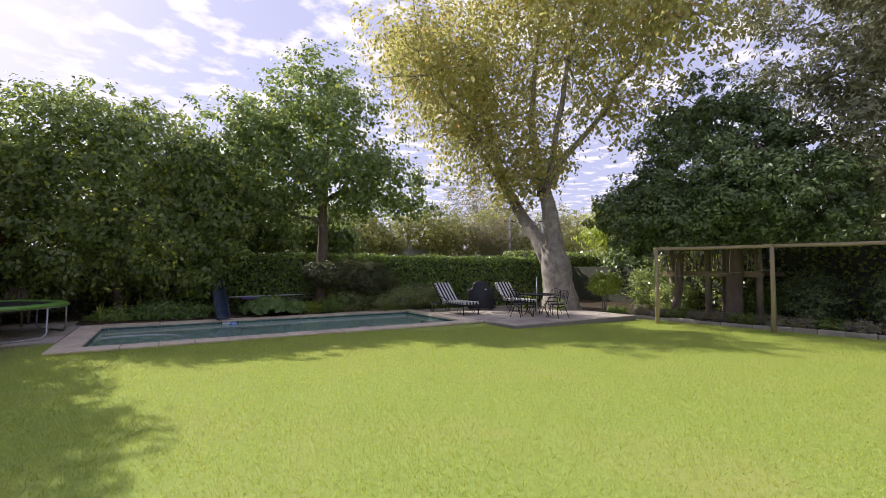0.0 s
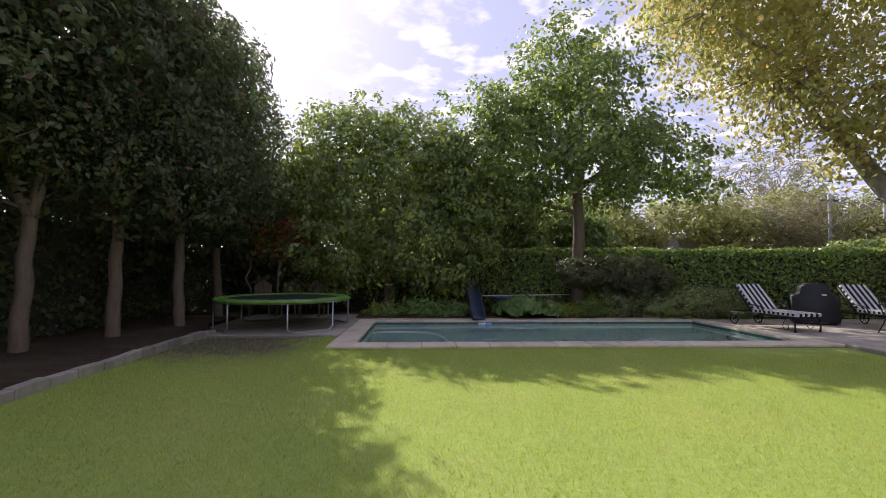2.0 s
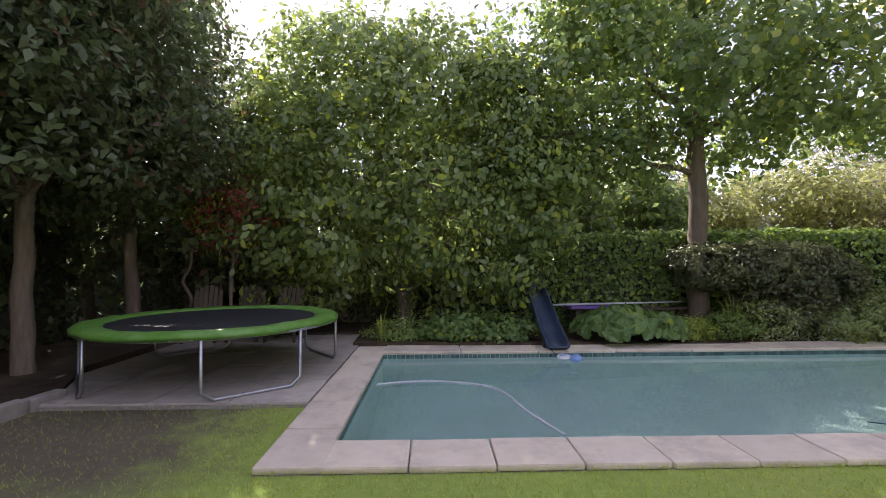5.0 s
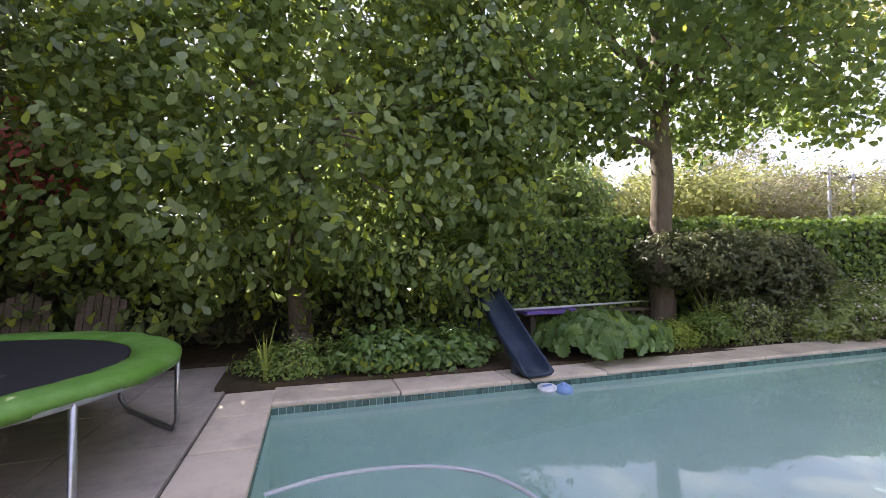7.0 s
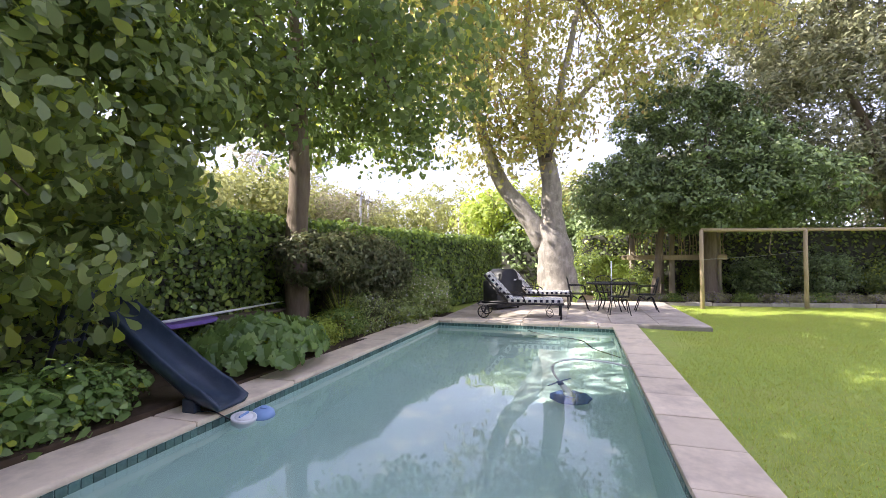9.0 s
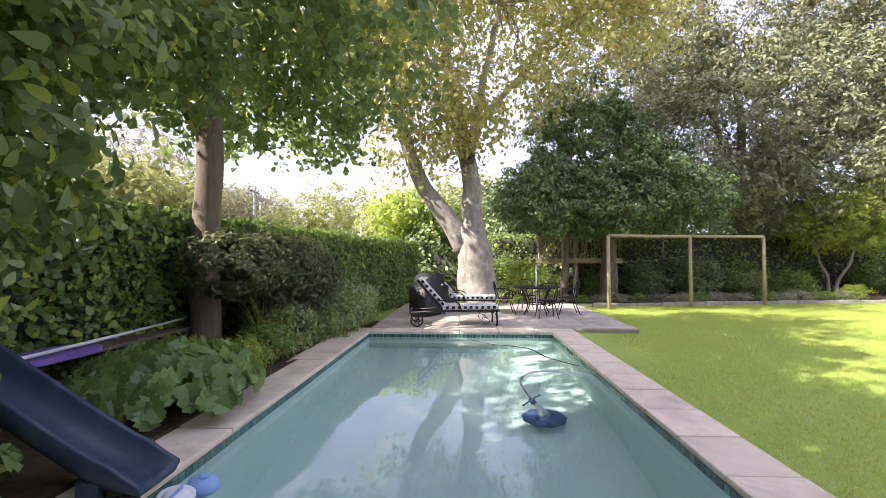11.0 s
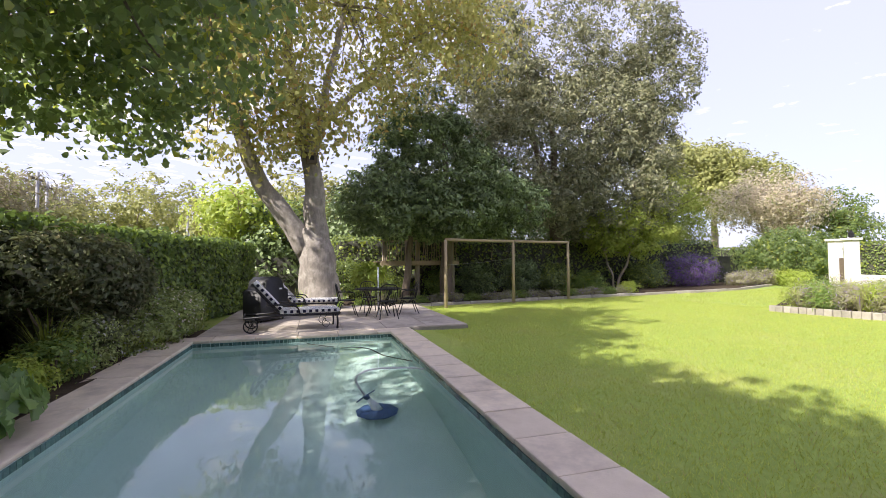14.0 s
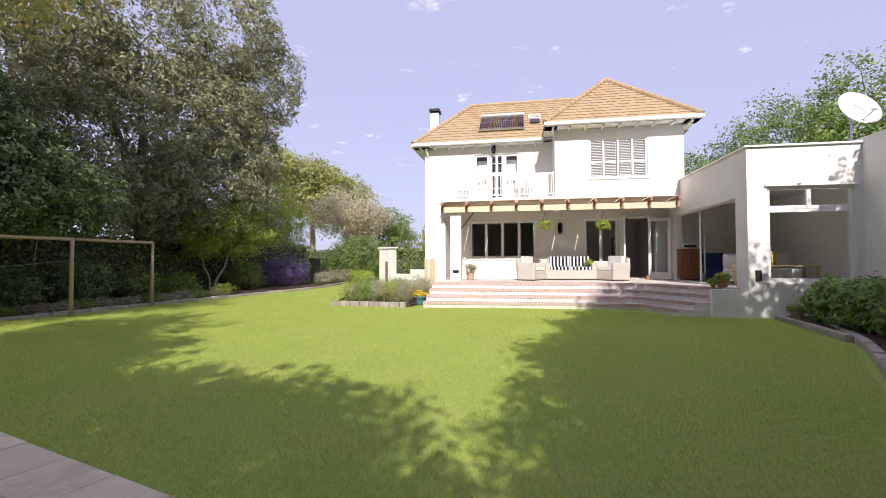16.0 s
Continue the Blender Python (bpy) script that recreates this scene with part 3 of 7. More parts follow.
for k, (x, y, h) in enumerate([(-11.2, 4.5, 9.5), (-9.8, 9.0, 9.5), (-8.8, 13.8, 8.0)]):
    tree("boundary_tree", pose(x, y, 0, 0, 0, 70 * k), "tall dark tree closing the west boundary", [((0, 0, -0.2), (0.1, 0, 4.5), 0.2, 0.1)],
         [(0, 0, h * 0.55, 2.6, 2.6, h * 0.42)], 420, 20, 0.6, 0.27, L_WEST, M_BARK, "trees on the west boundary", shell=0.3, ragged=0.2, low=0.6, twigs=8)

# broad glossy evergreen by the pool
tree("evergreen_tree", pose(-1.3, 15.4, 0), "broad dark evergreen with large glossy leaves overhanging the pool", [((0.3, 0, -0.2), (0.2, 0, 2.4), 0.19, 0.13), ((0.2, 0, 2.3), (-1.0, 0.2, 5.2), 0.11, 0.04), ((0.2, 0, 2.3), (1.1, -0.3, 5.0), 0.11, 0.04), ((0.25, 0, 1.2), (0.5, -1.0, 3.2), 0.08, 0.03)],
     [(-0.1, 0, 3.9, 3.0, 2.0, 3.1), (-1.6, -0.1, 2.4, 2.0, 1.8, 2.0), (1.2, -0.2, 2.4, 2.0, 1.75, 2.0), (1.0, 0.2, 5.3, 1.9, 1.6, 1.7), (-1.3, 0.2, 5.4, 1.9, 1.5, 1.7), (-2.2, 0.0, 3.9, 1.4, 1.5, 1.8), (2.6, -1.0, 2.9, 1.0, 0.95, 1.6), (2.3, -0.8, 4.6, 1.2, 1.1, 1.3), (3.2, -1.2, 2.35, 0.55, 0.5, 0.8), (3.5, -1.3, 3.1, 0.6, 0.6, 0.7), (2.6, -1.25, 1.35, 0.55, 0.45, 0.6)],
     1850, 25, 0.36, 0.145, L_DARK, M_BARK, shell=0.5, ragged=0.12, up=0.2, aspect=0.56, low=0.35, rounded=True, droop=0.35)

# round broadleaf tree in front of the hedge
tree("broadleaf_tree", pose(5.15, 14.75, 0), "spreading broadleaf tree with brown trunk and fresh green leaves", [((0, 0, -0.2), (0.05, 0, 4.3), 0.22, 0.16), ((0.05, 0, 4.2), (-1.5, 0.2, 6.0), 0.11, 0.05), ((0.05, 0, 4.2), (0.4, 0.4, 7.6), 0.14, 0.05), ((0.05, 0, 4.1), (1.9, -0.5, 5.6), 0.10, 0.04), ((0.05, 0, 4.2), (0, -1.5, 5.4), 0.08, 0.03), ((0.03, 0, 3.3), (-2.7, -0.4, 4.1), 0.07, 0.03)],
     [(0, 0, 6.4, 3.2, 3.0, 2.7), (-2.0, -0.2, 5.0, 2.0, 2.2, 1.7), (2.4, -0.3, 4.9, 2.1, 2.2, 1.5), (0.2, 0.3, 8.6, 2.2, 2.1, 1.9), (0.3, -1.9, 4.9, 2.4, 1.8, 1.4), (-0.9, 0.3, 7.4, 2.2, 2.0, 1.6), (3.4, -0.6, 4.2, 1.1, 1.3, 0.8), (-3.1, 0.3, 5.6, 1.8, 1.8, 2.0), (-3.2, 0.4, 4.1, 1.2, 1.3, 1.0), (-1.7, 0.0, 3.9, 1.4, 1.4, 0.9), (0.9, 0.3, 4.1, 1.4, 1.4, 0.8), (-2.4, -0.4, 6.2, 1.4, 1.4, 1.4), (-1.9, -0.5, 3.5, 1.3, 1.2, 0.55)],
     1080, 28, 0.42, 0.13, L_MAG, M_BARK, shell=0.3, ragged=0.17, low=3.0, aspect=0.7, droop=0.3, rounded=True)

# plane tree: thick mottled trunk parting into pale limbs
PLANE = (13.5, 10.45)
tree("plane_tree", pose(*PLANE, 0), "huge old tree with pale mottled bark and yellowing leaves", [([(0.12, -0.02, -0.35), (0.08, -0.02, 0.1), (0.02, 0.0, 0.8), (-0.02, 0.06, 1.5), (-0.05, 0.2, 2.1), (-0.08, 0.3, 2.6)], [0.98, 0.76, 0.62, 0.58, 0.54, 0.36]),
      ([(-0.05, 0.35, 1.8), (-0.2, 1.0, 2.9), (-0.3, 1.75, 3.9), (-0.8, 2.3, 5.4), (-1.2, 2.7, 7.2)], [0.36, 0.31, 0.25, 0.19, 0.15]), ((-1.2, 2.7, 7.1), (-1.6, 3.6, 11.0), 0.15, 0.05), ((-0.5, 1.9, 4.2), (-2.6, 2.8, 7.6), 0.13, 0.05), ((-1.0, 2.5, 6.2), (-4.6, 2.8, 9.6), 0.12, 0.04), ((-1.4, 3.2, 9.0), (-2.6, 6.0, 11.5), 0.08, 0.03),
      ([(-0.05, 0.1, 2.0), (-0.15, 0.15, 3.1), (-0.35, 0.22, 4.3), (-0.5, 0.6, 6.0), (-0.5, 1.0, 8.0)], [0.40, 0.35, 0.28, 0.19, 0.14]), ((-0.5, 1.0, 7.9), (-0.2, 0.6, 13), 0.13, 0.05), ((-0.35, 0.3, 4.6), (-0.2, -0.8, 10.0), 0.15, 0.08), ([(-0.38, 0.3, 4.8), (0.1, -0.1, 6.0), (0.7, -0.8, 7.0), (1.1, -1.4, 7.8)], [0.16, 0.14, 0.11, 0.09]), ((-0.2, -0.8, 9.8), (0.4, -2.6, 13), 0.08, 0.04), ((1.1, -1.4, 7.7), (0.8, -4.2, 10.4), 0.09, 0.04)],
     [(-0.9, 2.8, 9.8, 3.4, 3.2, 3.4), (-0.3, -0.3, 11.6, 3.4, 3.4, 3.6), (0.4, -2.8, 10.4, 3.0, 2.8, 3.0), (-2.2, 2.6, 6.8, 2.0, 2.3, 1.8), (-1.4, 0.6, 6.2, 1.5, 1.9, 1.6), (-2.8, 4.6, 9.8, 2.8, 2.8, 3.0), (-0.8, 2.0, 4.9, 1.5, 1.9, 1.0), (-3.4, 1.6, 9.0, 2.2, 2.4, 2.6), (-1.5, 0, 13.5, 4.5, 5, 2.5), (-0.8, 0.3, 5.7, 1.3, 1.5, 1.2), (-5.0, 2.8, 10.6, 2.4, 2.6, 2.2), (-0.3, -5.0, 9.9, 2.5, 2.5, 2.4), (0.6, -2.2, 7.6, 1.8, 1.8, 1.4), (-2.8, 6.6, 12.2, 2.4, 2.4, 2.2)],
     2450, 17, 0.58, 0.17, L_PLANE, M_BARK_PLANE, shell=0.15, ragged=0.24, low=3.5, aspect=0.7, droop=0.7, twigs=110, twig_r=0.04, flat=1.1)

# dense tiered evergreen
tree("evergreen_tree", pose(16.3, 5.2, -0.15), "dense dark green evergreen with layered boughs and low skirt", [((0, 0, -0.2), (0, 0, 6.5), 0.30, 0.08), ((-0.3, 1.9, -0.2), (-0.2, 1.5, 3.4), 0.16, 0.10)],
     [(0, 0.4, 3.7, 2.6, 3.7, 1.3), (-0.2, 0.4, 5.0, 2.5, 3.2, 1.3), (0, 0.7, 6.3, 2.1, 2.5, 1.3), (0.1, 0.9, 7.5, 1.5, 1.7, 1.3), (-1.3, -1.9, 3.9, 1.6, 2.0, 1.3), (-0.9, 2.9, 3.8, 1.6, 1.8, 1.2), (-1.5, 0.3, 3.5, 1.5, 2.4, 1.0)],
     950, 66, 0.42, 0.155, L_CONIFER, M_BARK, shell=0.8, ragged=0.16, up=0.5, flat=0.62, ball=True, low=2.55, aspect=0.45)

# great grey-green tree
tree("grey_green_tree", pose(19.6, -2.2, -0.2), "very large grey-green evergreen rising behind the swing frame", [((0, 0, -0.2), (-0.2, 0.2, 4), 0.45, 0.3), ((-0.2, 0.2, 3.9), (-0.6, 2.0, 9), 0.25, 0.1), ((-0.2, 0.2, 3.9), (-0.4, -2.2, 9), 0.22, 0.08), ((-0.2, 0.2, 4), (0, 0.3, 12), 0.25, 0.07)],
     [(0, 0, 8.0, 4.6, 5.4, 4.4), (0.0, 1.6, 12.2, 3.6, 4.6, 4.0), (-0.8, -3.4, 6.0, 3.2, 3.2, 3.0), (-1.6, 2.4, 6.4, 2.8, 3.4, 3.0), (0, -3.8, 10.0, 2.8, 2.6, 3.0), (0, 4.8, 11, 3.4, 3.6, 4.4), (-2.0, -1.2, 4.6, 2.2, 3.4, 1.8), (-0.5, -5.4, 10.8, 2.0, 2.0, 2.6), (-1.0, -6.4, 12.6, 2.0, 2.3, 2.8), (-0.6, -4.2, 14.6, 2.8, 3.2, 2.4), (-0.8, -6.2, 8.2, 1.4, 1.3, 1.6)],
     2300, 46, 0.58, 0.20, L_GREY, M_BARK, shell=0.7, ragged=0.16, up=0.4, flat=0.7, ball=True, low=2.4, aspect=0.4)
tree("slender_tree", pose(17.8, -4.6, -0.15), "small leaning multi-stemmed tree with pale stems", [((0, 0, -0.2), (-0.4, -0.7, 2.3), 0.07, 0.05), ((0, 0, -0.2), (-0.2, 0.9, 2.2), 0.06, 0.04), ((-0.4, -0.7, 2.2), (-0.6, -0.8, 4.0), 0.05, 0.03)],
     [(-0.4, -0.2, 3.3, 1.7, 2.2, 1.4), (-0.3, -1.4, 3.0, 1.5, 1.9, 1.3), (-0.2, 0.9, 2.9, 1.2, 1.3, 0.9)], 190, 60, 0.45, 0.14, L_YELLOW, M_BARK_PALE, shell=0.5, ragged=0.2, low=1.6, ball=True)
tree("yellow_tree", pose(22.5, -11.5, -0.1), "yellowing feathery tree at the end of the lawn", [((0, 0, -0.2), (0, 0, 4.5), 0.16, 0.06)],
     [(0, 0, 5.4, 2.8, 3.0, 3.2), (-0.8, -1.0, 3.0, 2.0, 2.6, 1.8), (0.4, -2.2, 4.6, 2.2, 2.4, 2.4)], 760, 24, 0.5, 0.16, L_YELLOW, M_BARK, shell=0.3, low=1.2, droop=0.6, aspect=0.4)
tree("far_tree", pose(31.5, -27.5, 1.2), "broad flat-topped olive tree far behind", [((0, 0, -0.2), (0, 0, 6), 0.4, 0.2), ((0, 0, 5.5), (-2, -3, 8.5), 0.2, 0.08), ((0, 0, 5.5), (0, 4, 9), 0.2, 0.08)],
     [(0, 0, 9.6, 4.0, 5.5, 2.0), (-1.5, -4, 8.4, 3.2, 3.5, 1.6), (0, 4, 9.8, 3, 4, 1.8), (-1, 1, 6.6, 3.6, 5.5, 2.6)], 760, 24, 0.9, 0.36, L_OLIVE, M_BARK_PALE, shell=0.3, low=3.5)
tree("blossom_tree", pose(22.5, -22, 0.9), "pale pinkish-beige tree almost bare of leaves", [((0, 0, -0.2), (0, 0, 2.4), 0.22, 0.14), ((0, 0, 2.3), (-1.3, -1.6, 5.2), 0.1, 0.03), ((0, 0, 2.3), (0.6, 1.8, 5.4), 0.1, 0.03), ((0, 0, 2.3), (0, 0, 5.8), 0.1, 0.03)],
     [(0, 0, 4.9, 3.7, 4.2, 2.3), (-0.5, -1.8, 4.0, 2.6, 3.0, 2.0)], 720, 22, 0.6, 0.19, L_BLOSSOM, M_BARK_PALE, shell=0.2, low=1.8, twigs=60)
tree("conical_tree", pose(20.5, -27, 0.1), "small dark green conical tree beyond the gate", [((0, 0, -0.2), (0, 0, 4), 0.15, 0.05)], [(0, 0, 3.0, 2.2, 2.4, 2.4), (0, 0, 5.0, 1.4, 1.5, 1.9)], 240, 22, 0.6, 0.25, L_MAG, M_BARK, low=0.5)
tree("far_tree", pose(15.5, -30, 0), "leafy tree behind the gate beside the house", [((0, 0, -0.2), (0, 0, 4), 0.2, 0.05)], [(0, 0, 4.0, 3.0, 2.6, 2.2)], 260, 22, 0.7, 0.3, L_YELLOW, M_BARK, low=0.5)
# trees behind the flat-roofed wing
for x, y, s in ((-5.8, -17, 0.86), (-8.8, -16, 1.05), (-12.0, -14.5, 1.2)):
    tree("far_tree", pose(x, y, 0), "dense leafy tree showing above the flat roof", [((0, 0, -0.2), (0, 0, 6 * s), 0.25, 0.08)], [(0, 0, 6.2 * s, 3.4 * s, 3.4 * s, 2.9 * s), (1.5, 1, 5.0 * s, 2.4, 2.4, 2.0)], 520, 36, 0.55, 0.15, L_HEDGE, M_BARK, low=1.5)
# overhanging dark tree near the south-west corner
tree("shade_tree", pose(-9.7, 3.1, 0), "dark tree leaning over the west bed", [((0, 0, -0.2), (0.2, 0, 3.2), 0.14, 0.09), ((0.2, 0, 3.1), (0.9, -0.4, 5.2), 0.07, 0.03)], [(0.3, 0, 5.6, 1.9, 2.0, 2.3), (0.8, -0.8, 4.3, 1.3, 1.2, 1.2)], 380, 34, 0.4, 0.13, L_WEST, M_BARK, "trees along the west bed", shell=0.2, low=2.6)

hedge_specs = [("boundary_hedge", 17.0, 40, -27, -25.5, 2.6), ("boundary_hedge", 19.0, 20.5, -13, 9.6, 2.6), ("boundary_hedge", 17.2, 30, 16.5, 18, 2.6)]
for x, y, h, r in ((22.5, 8, 6, 2.6), (23, 4.5, 6.5, 2.6), (23, 0.5, 6, 2.8), (22.5, -5.5, 5.5, 2.6), (23, -9, 5.0, 2.4), (22.5, 12, 5, 2.4), (25.5, -13.5, 5.5, 2.6), (-8.6, 16.6, 7.5, 2.6), (-5.6, 17.6, 7.0, 2.4), (-9.8, 0.5, 7, 2.6), (-10.5, -3.5, 6, 2.6)):
    tree("boundary_tree", pose(x, y, 0, 0, 0, x * 20), "dark leafy tree closing the garden boundary", [((0, 0, -0.2), (0.1, 0, h * 0.6), 0.16, 0.07)], [(0, 0, h * 0.52, r, r, h * 0.46), (0.3, 0.4, h * 0.3, r * 0.9, r * 0.9, h * 0.3)], 330, 18, 0.55, 0.25, L_WEST if x < 0 else L_CONIFER, M_BARK, "trees on the boundary", shell=0.3, ragged=0.2, low=0.2, twigs=8)

# northern distance
for x, y, r, h, lm, lb in ((12.5, 30, 3.0, 7.0, L_TWIG, "pale bare-branched tree beyond the hedge"), (8.5, 31, 3.0, 7.0, L_TWIG, "pale bare-branched tree beyond the hedge"), (26, 31, 4.4, 11.0, L_TWIG, "pale bare-branched tree beyond the hedge"),
                           (27, 23.5, 2.6, 4.8, L_OLIVE, "rounded olive tree beyond the hedge"), (33, 21, 4.2, 7.6, L_OLIVE, "rounded olive tree beyond the hedge"), (30, 15, 3.0, 6.0, L_OLIVE, "rounded olive tree beyond the hedge"), (23, 13.6, 2.4, 5.6, L_LIME, "bright lime-green tree beyond the hedge"),
                           (3.0, 23, 2.6, 5.6, L_MAG, "leafy tree beyond the hedge"), (-1.5, 24, 3.0, 5.5, L_OLIVE, "leafy tree beyond the hedge"), (7.5, 22, 1.9, 5.0, L_MAG, "leafy tree beyond the hedge"), (0.8, 20.2, 2.3, 6.6, L_MAG, "sunlit leafy tree just beyond the hedge"), (3.6, 20.8, 2.2, 6.2, L_MAG, "sunlit leafy tree just beyond the hedge"), (16.5, 25, 3.2, 6.0, L_OLIVE, "rounded olive tree beyond the hedge"), (20.5, 23.5, 2.8, 5.6, L_TWIG, "pale bare-branched tree beyond the hedge"), (24, 27, 3.4, 6.8, L_OLIVE, "rounded olive tree beyond the hedge"), (30, 26, 3.6, 6.6, L_TWIG, "pale bare-branched tree beyond the hedge"), (11.5, 25.5, 2.8, 5.4, L_OLIVE, "rounded olive tree beyond the hedge"),
                           (-8, 22, 3.5, 7, L_WEST, "dark tree beyond the hedge"), (40, 32, 6, 9, L_OLIVE, "rounded olive tree beyond the hedge"),
                           (27, 3, 4.0, 8.5, L_GREY, "grey-green tree behind the east wall"), (27, 10, 3.4, 7.0, L_OLIVE, "olive tree behind the east wall"), (26, -6, 4.0, 9, L_GREY, "grey-green tree behind the east wall")):
    tree("far_tree", pose(x, y, 0), lb, [((0, 0, -0.2), (0, 0, h * 0.5), 0.16, 0.09), ((0, 0, h * 0.45), (r * 0.5, 0, h * 0.85), 0.07, 0.02), ((0, 0, h * 0.45), (-r * 0.5, 0.3, h * 0.8), 0.07, 0.02)],
         [(0, 0, h * 0.68, r, r, h * 0.32), (r * 0.4, 0, h * 0.5, r * 0.7, r * 0.7, h * 0.25)], 340, 20, 0.6, 0.27 if lm is not L_TWIG else 0.34, lm, M_BARK_PALE, "trees beyond the hedge", twigs=26, shell=0.2, low=1.5, aspect=0.5 if lm is not L_TWIG else 0.2)


def hedge(name, x0, x1, y0, y1, h, label, mat, n, leaf=0.11, m=Matrix()):
    """A clipped hedge: a box coloured dark for its shaded inside, and a thick coat of leaves over its faces."""
    t = thing(name, m, label, "hedge")
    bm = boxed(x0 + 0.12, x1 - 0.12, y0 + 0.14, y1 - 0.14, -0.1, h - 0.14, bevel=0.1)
    part("shade_core", bm, M_DARK_WALL_CORE, t)
    lx, ly = x1 - x0, y1 - y0
    areas = np.array([lx * h, lx * h, ly * h, ly * h, lx * ly])
    f = RNG.choice(5, n, p=areas / areas.sum())
    u, w = RNG.uniform(0, 1, n), RNG.uniform(0, 1, n)
    P = np.zeros((n, 3)); N = np.zeros((n, 3))
    for k, (ax, side) in enumerate((("y", 0), ("y", 1), ("x", 0), ("x", 1), ("z", 1))):
        q = f == k
        if ax == "y": P[q] = np.c_[x0 + u[q] * lx, np.full(q.sum(), y1 if side else y0), w[q] * h]; N[q] = (0, 1 if side else -1, 0.25)
        elif ax == "x": P[q] = np.c_[np.full(q.sum(), x1 if side else x0), y0 + u[q] * ly, w[q] * h]; N[q] = (1 if side else -1, 0, 0.25)
        else: P[q] = np.c_[x0 + u[q] * lx, y0 + w[q] * ly, np.full(q.sum(), h)]; N[q] = (0, 0, 1)
    swell = np.array([noise.noise((p[0] * 0.9, p[1] * 0.9, p[2] * 0.9)) for p in P])
    P += N * (swell * 0.10 + RNG.normal(size=n) * 0.045)[:, None]
    quad_cloud("leaves", P, N + RNG.normal(size=(n, 3)) * 0.55, np.full(n, leaf), mat, t, 0.62, jitter=0.4, rounded=leaf < 0.12)
    return t


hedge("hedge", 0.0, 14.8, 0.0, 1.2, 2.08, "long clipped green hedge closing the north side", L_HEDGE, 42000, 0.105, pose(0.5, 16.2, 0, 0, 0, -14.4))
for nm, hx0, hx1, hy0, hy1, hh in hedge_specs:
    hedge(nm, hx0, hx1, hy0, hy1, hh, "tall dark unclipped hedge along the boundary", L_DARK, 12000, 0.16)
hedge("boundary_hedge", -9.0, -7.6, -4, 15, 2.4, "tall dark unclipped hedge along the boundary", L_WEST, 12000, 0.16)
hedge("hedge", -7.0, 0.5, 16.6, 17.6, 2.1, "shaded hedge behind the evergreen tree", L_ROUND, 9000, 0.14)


def shrub(name, x, y, label, blobs, clusters, per, rc, leaf, mat, stems=5, z=None, cat="shrub", group="", **kw):
    if y > 13.0 and x < 7.7: y += 0.0254 * (7.73 - x) - 0.08
    z = ground_z(x, y) + 0.03 if z is None else z
    t = thing(name, pose(x, y, z), label, cat, group)
    bm = bmesh.new()
    top = max(b[2] for b in blobs)
    for k in range(stems):
        b = blobs[k % len(blobs)]
        limb(bm, (random.uniform(-.08, .08), random.uniform(-.08, .08), -0.08), (b[0] + random.uniform(-.4, .4) * b[3], b[1] + random.uniform(-.4, .4) * b[4], b[2] + 0.3 * b[5]), 0.022, 0.008, 0.1, 6, 4, 0)
    part("stem", bm, M_BARK, t, smooth=True)
    crown(blobs, clusters, per, rc, leaf, mat, t, name="foliage", **kw)
    return t


shrub("clipped_shrub", 5.75, 14.1, "round clipped dark shrub standing against the hedge", [(-0.5, 0.25, 1.40, 0.85, 0.65, 0.45), (0.4, 0.1, 1.40, 0.95, 0.7, 0.48), (1.2, -0.05, 1.15, 0.95, 0.65, 0.65), (0.8, 0.1, 0.7, 1.0, 0.6, 0.7)], 850, 36, 0.14, 0.078, L_ROUND, shell=0.9, ragged=0.02, low=0.1)
shrub("flowering_shrub", 8.55, 13.65, "low mounded shrub sprinkled with small white flowers", [(0, 0, 0.52, 1.2, 0.75, 0.52), (-0.9, 0.0, 0.40, 0.8, 0.6, 0.45)], 400, 40, 0.17, 0.065, L_PALE, shell=0.6, up=0.6, low=0.02)
for x, y, r, h, mt, lb in ((7.5, 13.75, 0.55, 0.42, L_LIME, "bright low ground cover beside the coping"), (7.0, 13.9, 0.65, 0.8, L_PALE, "leafy border plant beside the pool"), (6.0, 13.85, 0.65, 0.75, L_PALE, "leafy border plant beside the pool"), (5.2, 13.9, 0.6, 0.55, L_BED, "leafy border plant beside the pool"), (4.5, 13.9, 0.5, 0.36, L_LIME, "bright low ground cover beside the coping"),
                           (0.85, 13.82, 0.62, 0.42, L_BROAD, "trailing ground cover beneath the evergreen"), (0.0, 13.86, 0.7, 0.5, L_BROAD, "trailing ground cover beneath the evergreen"), (-1.0, 13.98, 0.7, 0.4, L_BED, "trailing ground cover beneath the evergreen"), (9.8, 13.4, 0.5, 0.5, L_BED, "leafy border plant beside the pool")):
    shrub("border_plant", x, y, lb, [(0, 0, h * 0.45, r, r * 0.55, h * 0.6)], 120 if mt is not L_BROAD else 170, 26 if mt is not L_BROAD else 16, 0.14, 0.055 if mt is not L_BROAD else 0.09, mt, rounded=mt is L_BROAD, shell=0.4, up=0.7, group="border plants by the pool", low=0.0)


